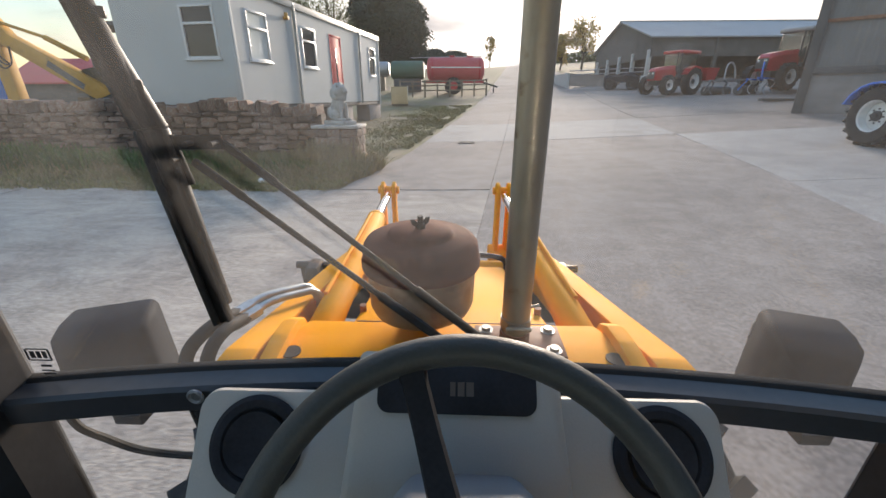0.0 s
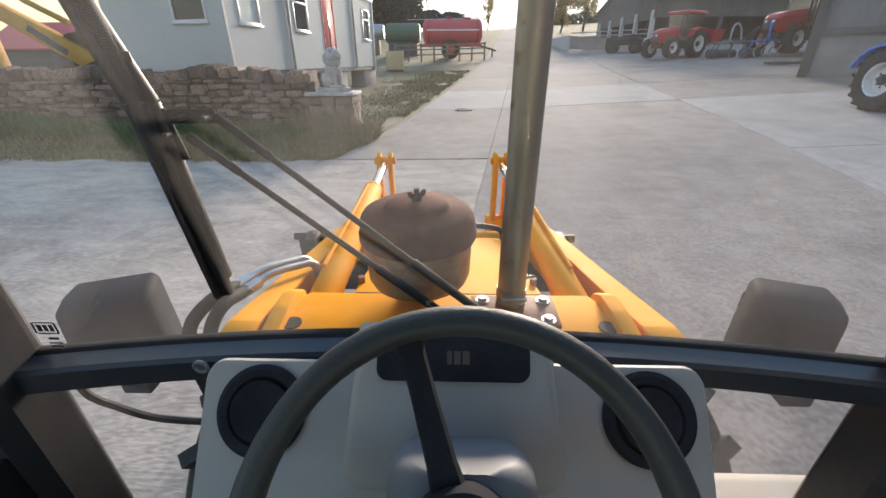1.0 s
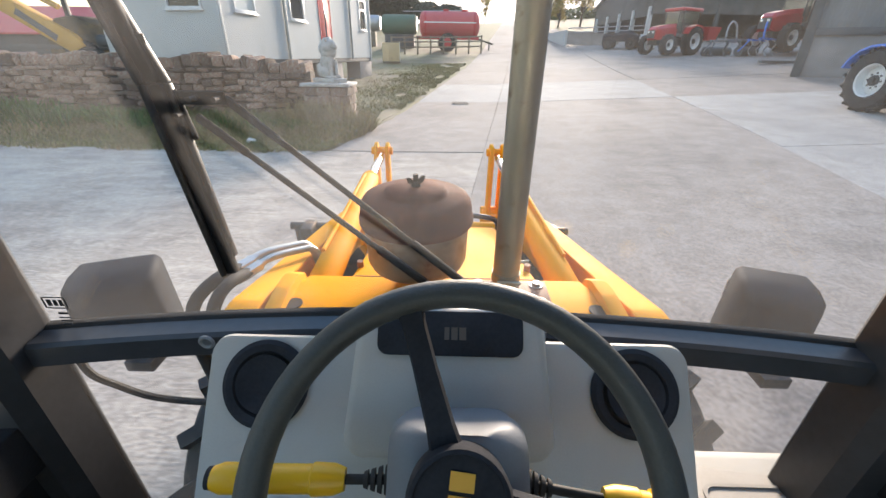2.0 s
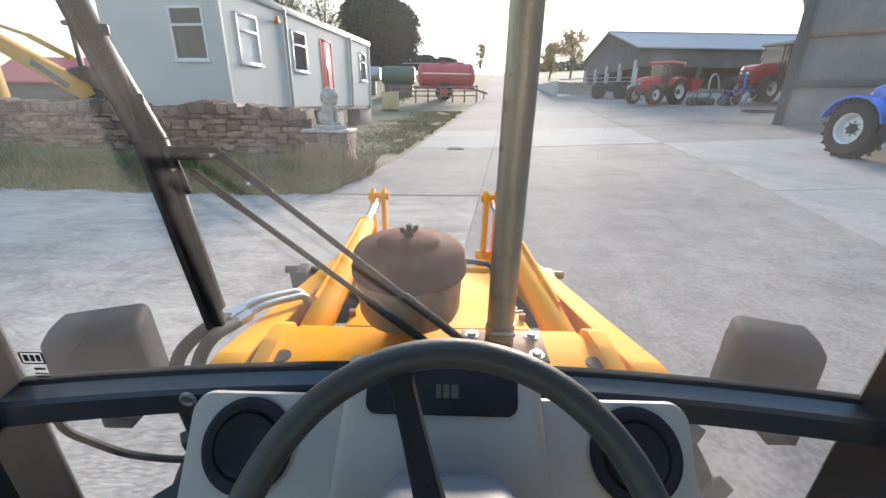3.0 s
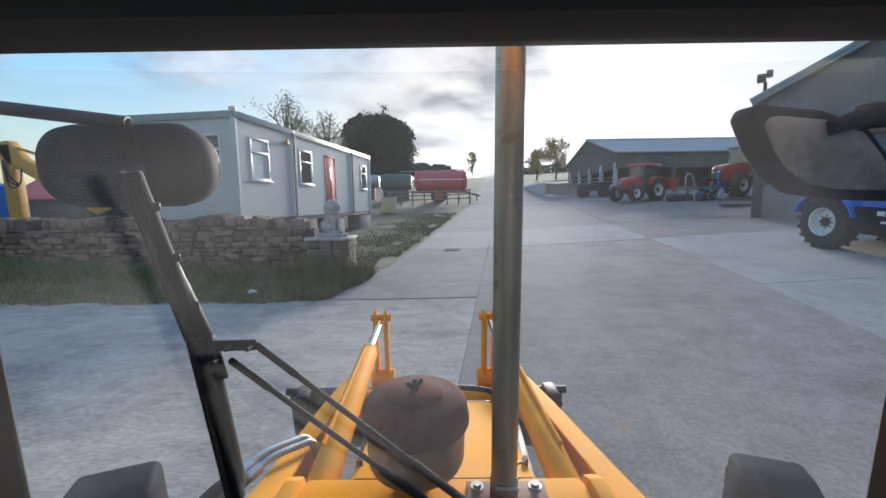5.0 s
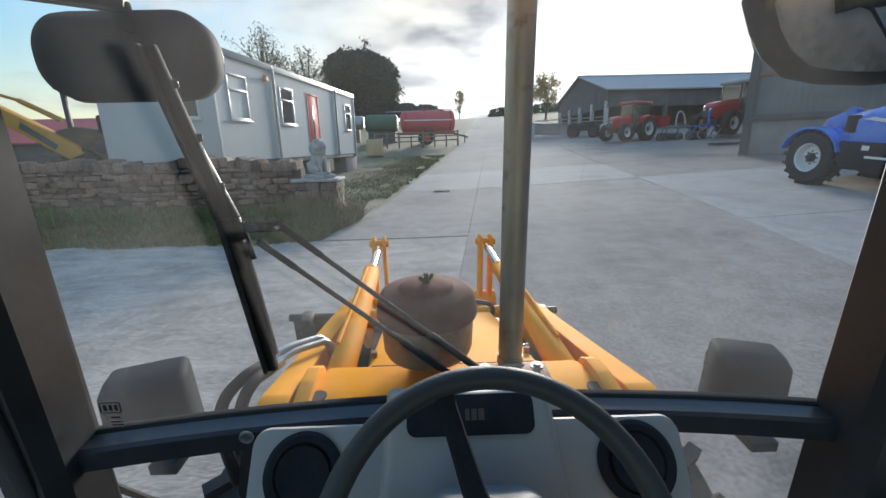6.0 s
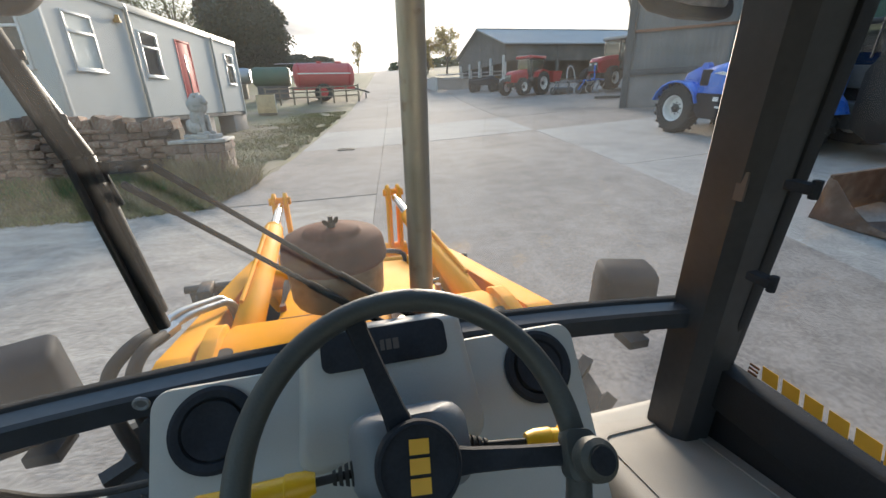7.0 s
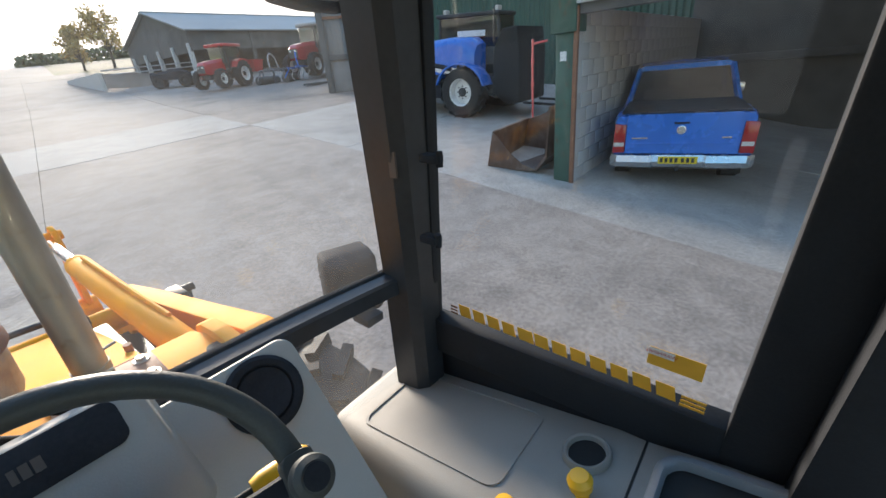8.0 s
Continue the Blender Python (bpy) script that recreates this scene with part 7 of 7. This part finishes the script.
for k in range(7):
    x = -0.215 + 0.066 * k + (0.02 if k > 3 else 0)
    part("bar", box(x - 0.020, x + 0.020, -1.1535, -1.151, 0.440, 0.505), "black_paint", np_, smooth=0)
part("tow_ball", rod((0, -1.2, 0.33), (0, -1.2, 0.40), 0.03, None, 12), "black_paint", truck)
part("underbody", box(-0.7, 0.7, -0.9, 3.5, 0.28, 0.5, 0.02), "barn_dark", truck)

# spare loader bucket leaning by the jamb
sb = thing("spare_bucket", "rusty loader bucket stood on the concrete by the post", "bucket", pose(6.02, 3.44, ground_z(6.0, 3.2), 0, 0, -84))
part("shell", prism([(-0.30, 0.0), (-0.18, 0.62), (-0.15, 0.62), (-0.26, 0.03), (0.55, 0.03), (0.72, 0.25), (0.78, 1.0), (0.80, 1.0), (0.75, 0.22), (0.58, 0.0)], 0.0, 1.5, "y"), "rusty_bucket", sb, smooth=20)
part("cheek", prism([(-0.30, 0.0), (-0.185, 0.60), (-0.10, 0.58), (0.12, 0.30), (0.34, 0.12), (0.62, 0.02)], -0.022, -0.002, "y"), "rusty_bucket", sb, smooth=20)
part("cheek", prism([(-0.30, 0.0), (-0.18, 0.62), (0.10, 0.70), (0.78, 1.0), (0.75, 0.22), (0.58, 0.0)], 1.502, 1.522, "y"), "rusty_bucket", sb, smooth=20)
part("lip", beam((-0.165, 0.0, 0.63), (-0.165, 1.5, 0.63), 0.05, 0.03), "rusty_bucket", sb)
pipe = thing("standpipe", "faded red bent pipe standing by the post", "pipe", pose(7.75, 3.78, ground_z(7.75, 3.78)))
part("tube", sweep([(0, 0, 0.0), (0, 0, 1.75), (0.02, -0.03, 1.83), (0.1, -0.25, 1.86)], 0.02, 10), "red_faded", pipe)
for z_ in (1.1, 1.5):
    part("coupling", rod((0, 0, z_), (0, 0, z_ + 0.07), 0.03, None, 12), "red_faded", pipe)

# ---- telehandler ----
tz = (ground_z(9.6, 9.8) + ground_z(9.6, 6.6)) / 2
tp = math.degrees(math.atan2(ground_z(9.6, 6.6) - ground_z(9.6, 9.8), -3.2))
TH = Matrix.Translation((10.2, 8.25, tz)) @ Matrix.Rotation(radians(2.0), 4, "Z") @ Matrix.Rotation(math.atan2(ground_z(10, 9.8) - ground_z(10, 6.6), 3.2), 4, "X")
tele = thing("telehandler", "blue and black telescopic handler with white wheel rims", "telehandler", TH)
# local: y towards the crest, near side at x = -1
for y in (1.58, -1.58):
    for x in (-0.90, 1.0):
        tractor_wheel(0.62, 0.42, 0.33, tele, (x, y, 0.62), "white_paint", 18, x < 0)
    part("axle", rod((-0.8, y, 0.62), (0.9, y, 0.62), 0.1, None, 12), "black_paint", tele)
part("chassis", box(-0.55, 0.7, -2.3, 2.35, 0.5, 1.0, 0.04), "black_paint", tele, "black steel chassis")
part("side_box", prism([(-0.95, 0.45), (-0.95, 1.05), (0.92, 1.05), (0.92, 0.62), (0.75, 0.45)], -1.08, -0.55, "x", 0.03), "black_plastic", tele, "black tank box")
part("white_mark", box(-1.087, -1.081, -0.3, 0.3, 0.72, 0.77), "sign_white", tele, smooth=0)
part("white_mark", box(-1.087, -1.081, 0.25, 0.40, 0.88, 0.98), "sign_white", tele, smooth=0)
hs = []
for y, w0, z1 in ((0.98, -0.98, 1.42), (0.90, -1.05, 1.66), (0.5, -1.08, 1.76), (-0.4, -1.08, 1.86), (-1.2, -1.06, 1.92), (-1.7, -1.0, 1.90), (-1.9, -0.9, 1.75)):
    hs.append([(w0, y, 1.05), (w0, y, z1 - 0.22), (w0 + 0.12, y, z1 - 0.05), (w0 + 0.30, y, z1), (-0.35, y, z1), (-0.35, y, 1.05)])
hood = part("engine_hood", loft(hs), "blue", tele, "bright blue engine hood with a white flash", smooth=40)
part("grille", box(-1.075, -0.5, 0.62, 0.905, 1.22, 1.60, 0.03), "black_plastic", hood)
part("flash", prism([(0.55, 1.52), (0.10, 1.46), (-0.50, 1.22), (-0.95, 1.08), (-1.5, 1.08), (-1.5, 1.20), (-0.8, 1.28), (-0.2, 1.47), (0.3, 1.56)], -1.092, -1.083, "x"), "sign_white", hood, smooth=0)
part("side_grille", prism([(-0.35, 1.30), (-1.3, 1.12), (-1.3, 1.24), (-0.6, 1.36)], -1.096, -1.093, "x"), "black_plastic", hood, smooth=0)
for k in range(6):
    part("print_mark", box(-1.0985, -1.097, -0.82 - 0.075 * k, -0.77 - 0.075 * k, 1.25 - 0.012 * k, 1.33 - 0.012 * k), "black_paint", hood, smooth=0)
for y, s in ((1.58, 1), (-1.58, -1)):
    pts = []
    for k in range(9):
        a = radians(15 + 150 * k / 8)
        pts.append((y + 0.78 * math.cos(a), 0.62 + 0.72 * math.sin(a)))
    ins = [(y + (p[0] - y) * 0.94, 0.62 + (p[1] - 0.62) * 0.93) for p in reversed(pts)]
    part("mudguard", prism(pts + ins, -1.16, -0.70, "x", 0.006), "blue", tele, "blue front mudguard")
part("boom", beam((0.05, 1.9, 1.50), (0.05, -2.5, 1.45), 0.36, 0.42, (0, 0, 1), 0.02), "barn_dark", tele, "dark telescopic boom")
bt = part("boom_tail", prism([(1.2, 1.0), (1.2, 1.55), (1.6, 1.66), (1.95, 1.5), (2.1, 1.2), (2.0, 1.0)], -0.45, 0.5, "x", 0.03), "blue", tele)
part("pivot_knob", rod((-0.62, 1.25, 1.66), (-0.46, 1.25, 1.66), 0.11, None, 18), "blue", bt)
cabq = part("cab", box(0.20, 1.15, -2.05, 0.15, 0.85, 1.40, 0.04), "black_plastic", tele, "dark glazed operator cab")
for x in (0.34, 1.12):
    for y in (-2.0, 0.1):
        part("cab_post", beam((x, y, 1.3), (x, y * 0.9 - 0.05, 2.45), 0.07, 0.07), "black_paint", cabq)
part("cab_roof", box(0.20, 1.18, -1.95, 0.10, 2.42, 2.52, 0.03), "black_paint", cabq)
for x in (0.33, 1.13):
    part("pane", box(x - 0.008, x + 0.008, -1.88, 0.05, 1.35, 2.42), CAR_GLASS, cabq, smooth=0)
for y in (-1.9, 0.06):
    part("pane", box(0.36, 1.10, y - 0.008, y + 0.008, 1.35, 2.42), CAR_GLASS, cabq, smooth=0)
for y in (-1.8, -0.1):
    part("lamp", box(0.35, 0.55, y - 0.05, y + 0.05, 2.52, 2.64, 0.02), "print_pale", cabq)
mp_ = rod((-0.3, -2.1, 1.8), (-0.3, -2.1, 2.55), 0.02, None, 8)
part("mirror_post", mp_, "black_paint", tele)
carriage = part("carriage", prism([(-2.35, 0.55), (-2.30, 1.55), (-2.55, 2.05), (-2.95, 2.10), (-3.05, 1.55), (-3.10, 0.40), (-2.8, 0.30)], -0.70, 0.80, "x", 0.04), "matt_black", tele, "dark fork carriage")
for x in (-0.45, 0.5):
    part("fork", beam((x, -3.1, 0.36), (x, -4.1, 0.34), 0.12, 0.05), "matt_black", carriage)
part("name_print", box(-0.392, -0.384, -1.9, -1.05, 1.92, 2.06), "sign_white", tele, smooth=0)

# small litter on the verge
lit = thing("plastic_litter", "crumpled white plastic scrap on the verge", "litter", pose(-3.75, 7.55, ground_z(-3.75, 7.55)))
bb = bmesh.new()
blob(bb, (0, 0, 0.05), 0.08, (1.2, 0.8, 0.6), 3, 0.5, None, 10)
part("scrap", bb, "sign_white", lit)
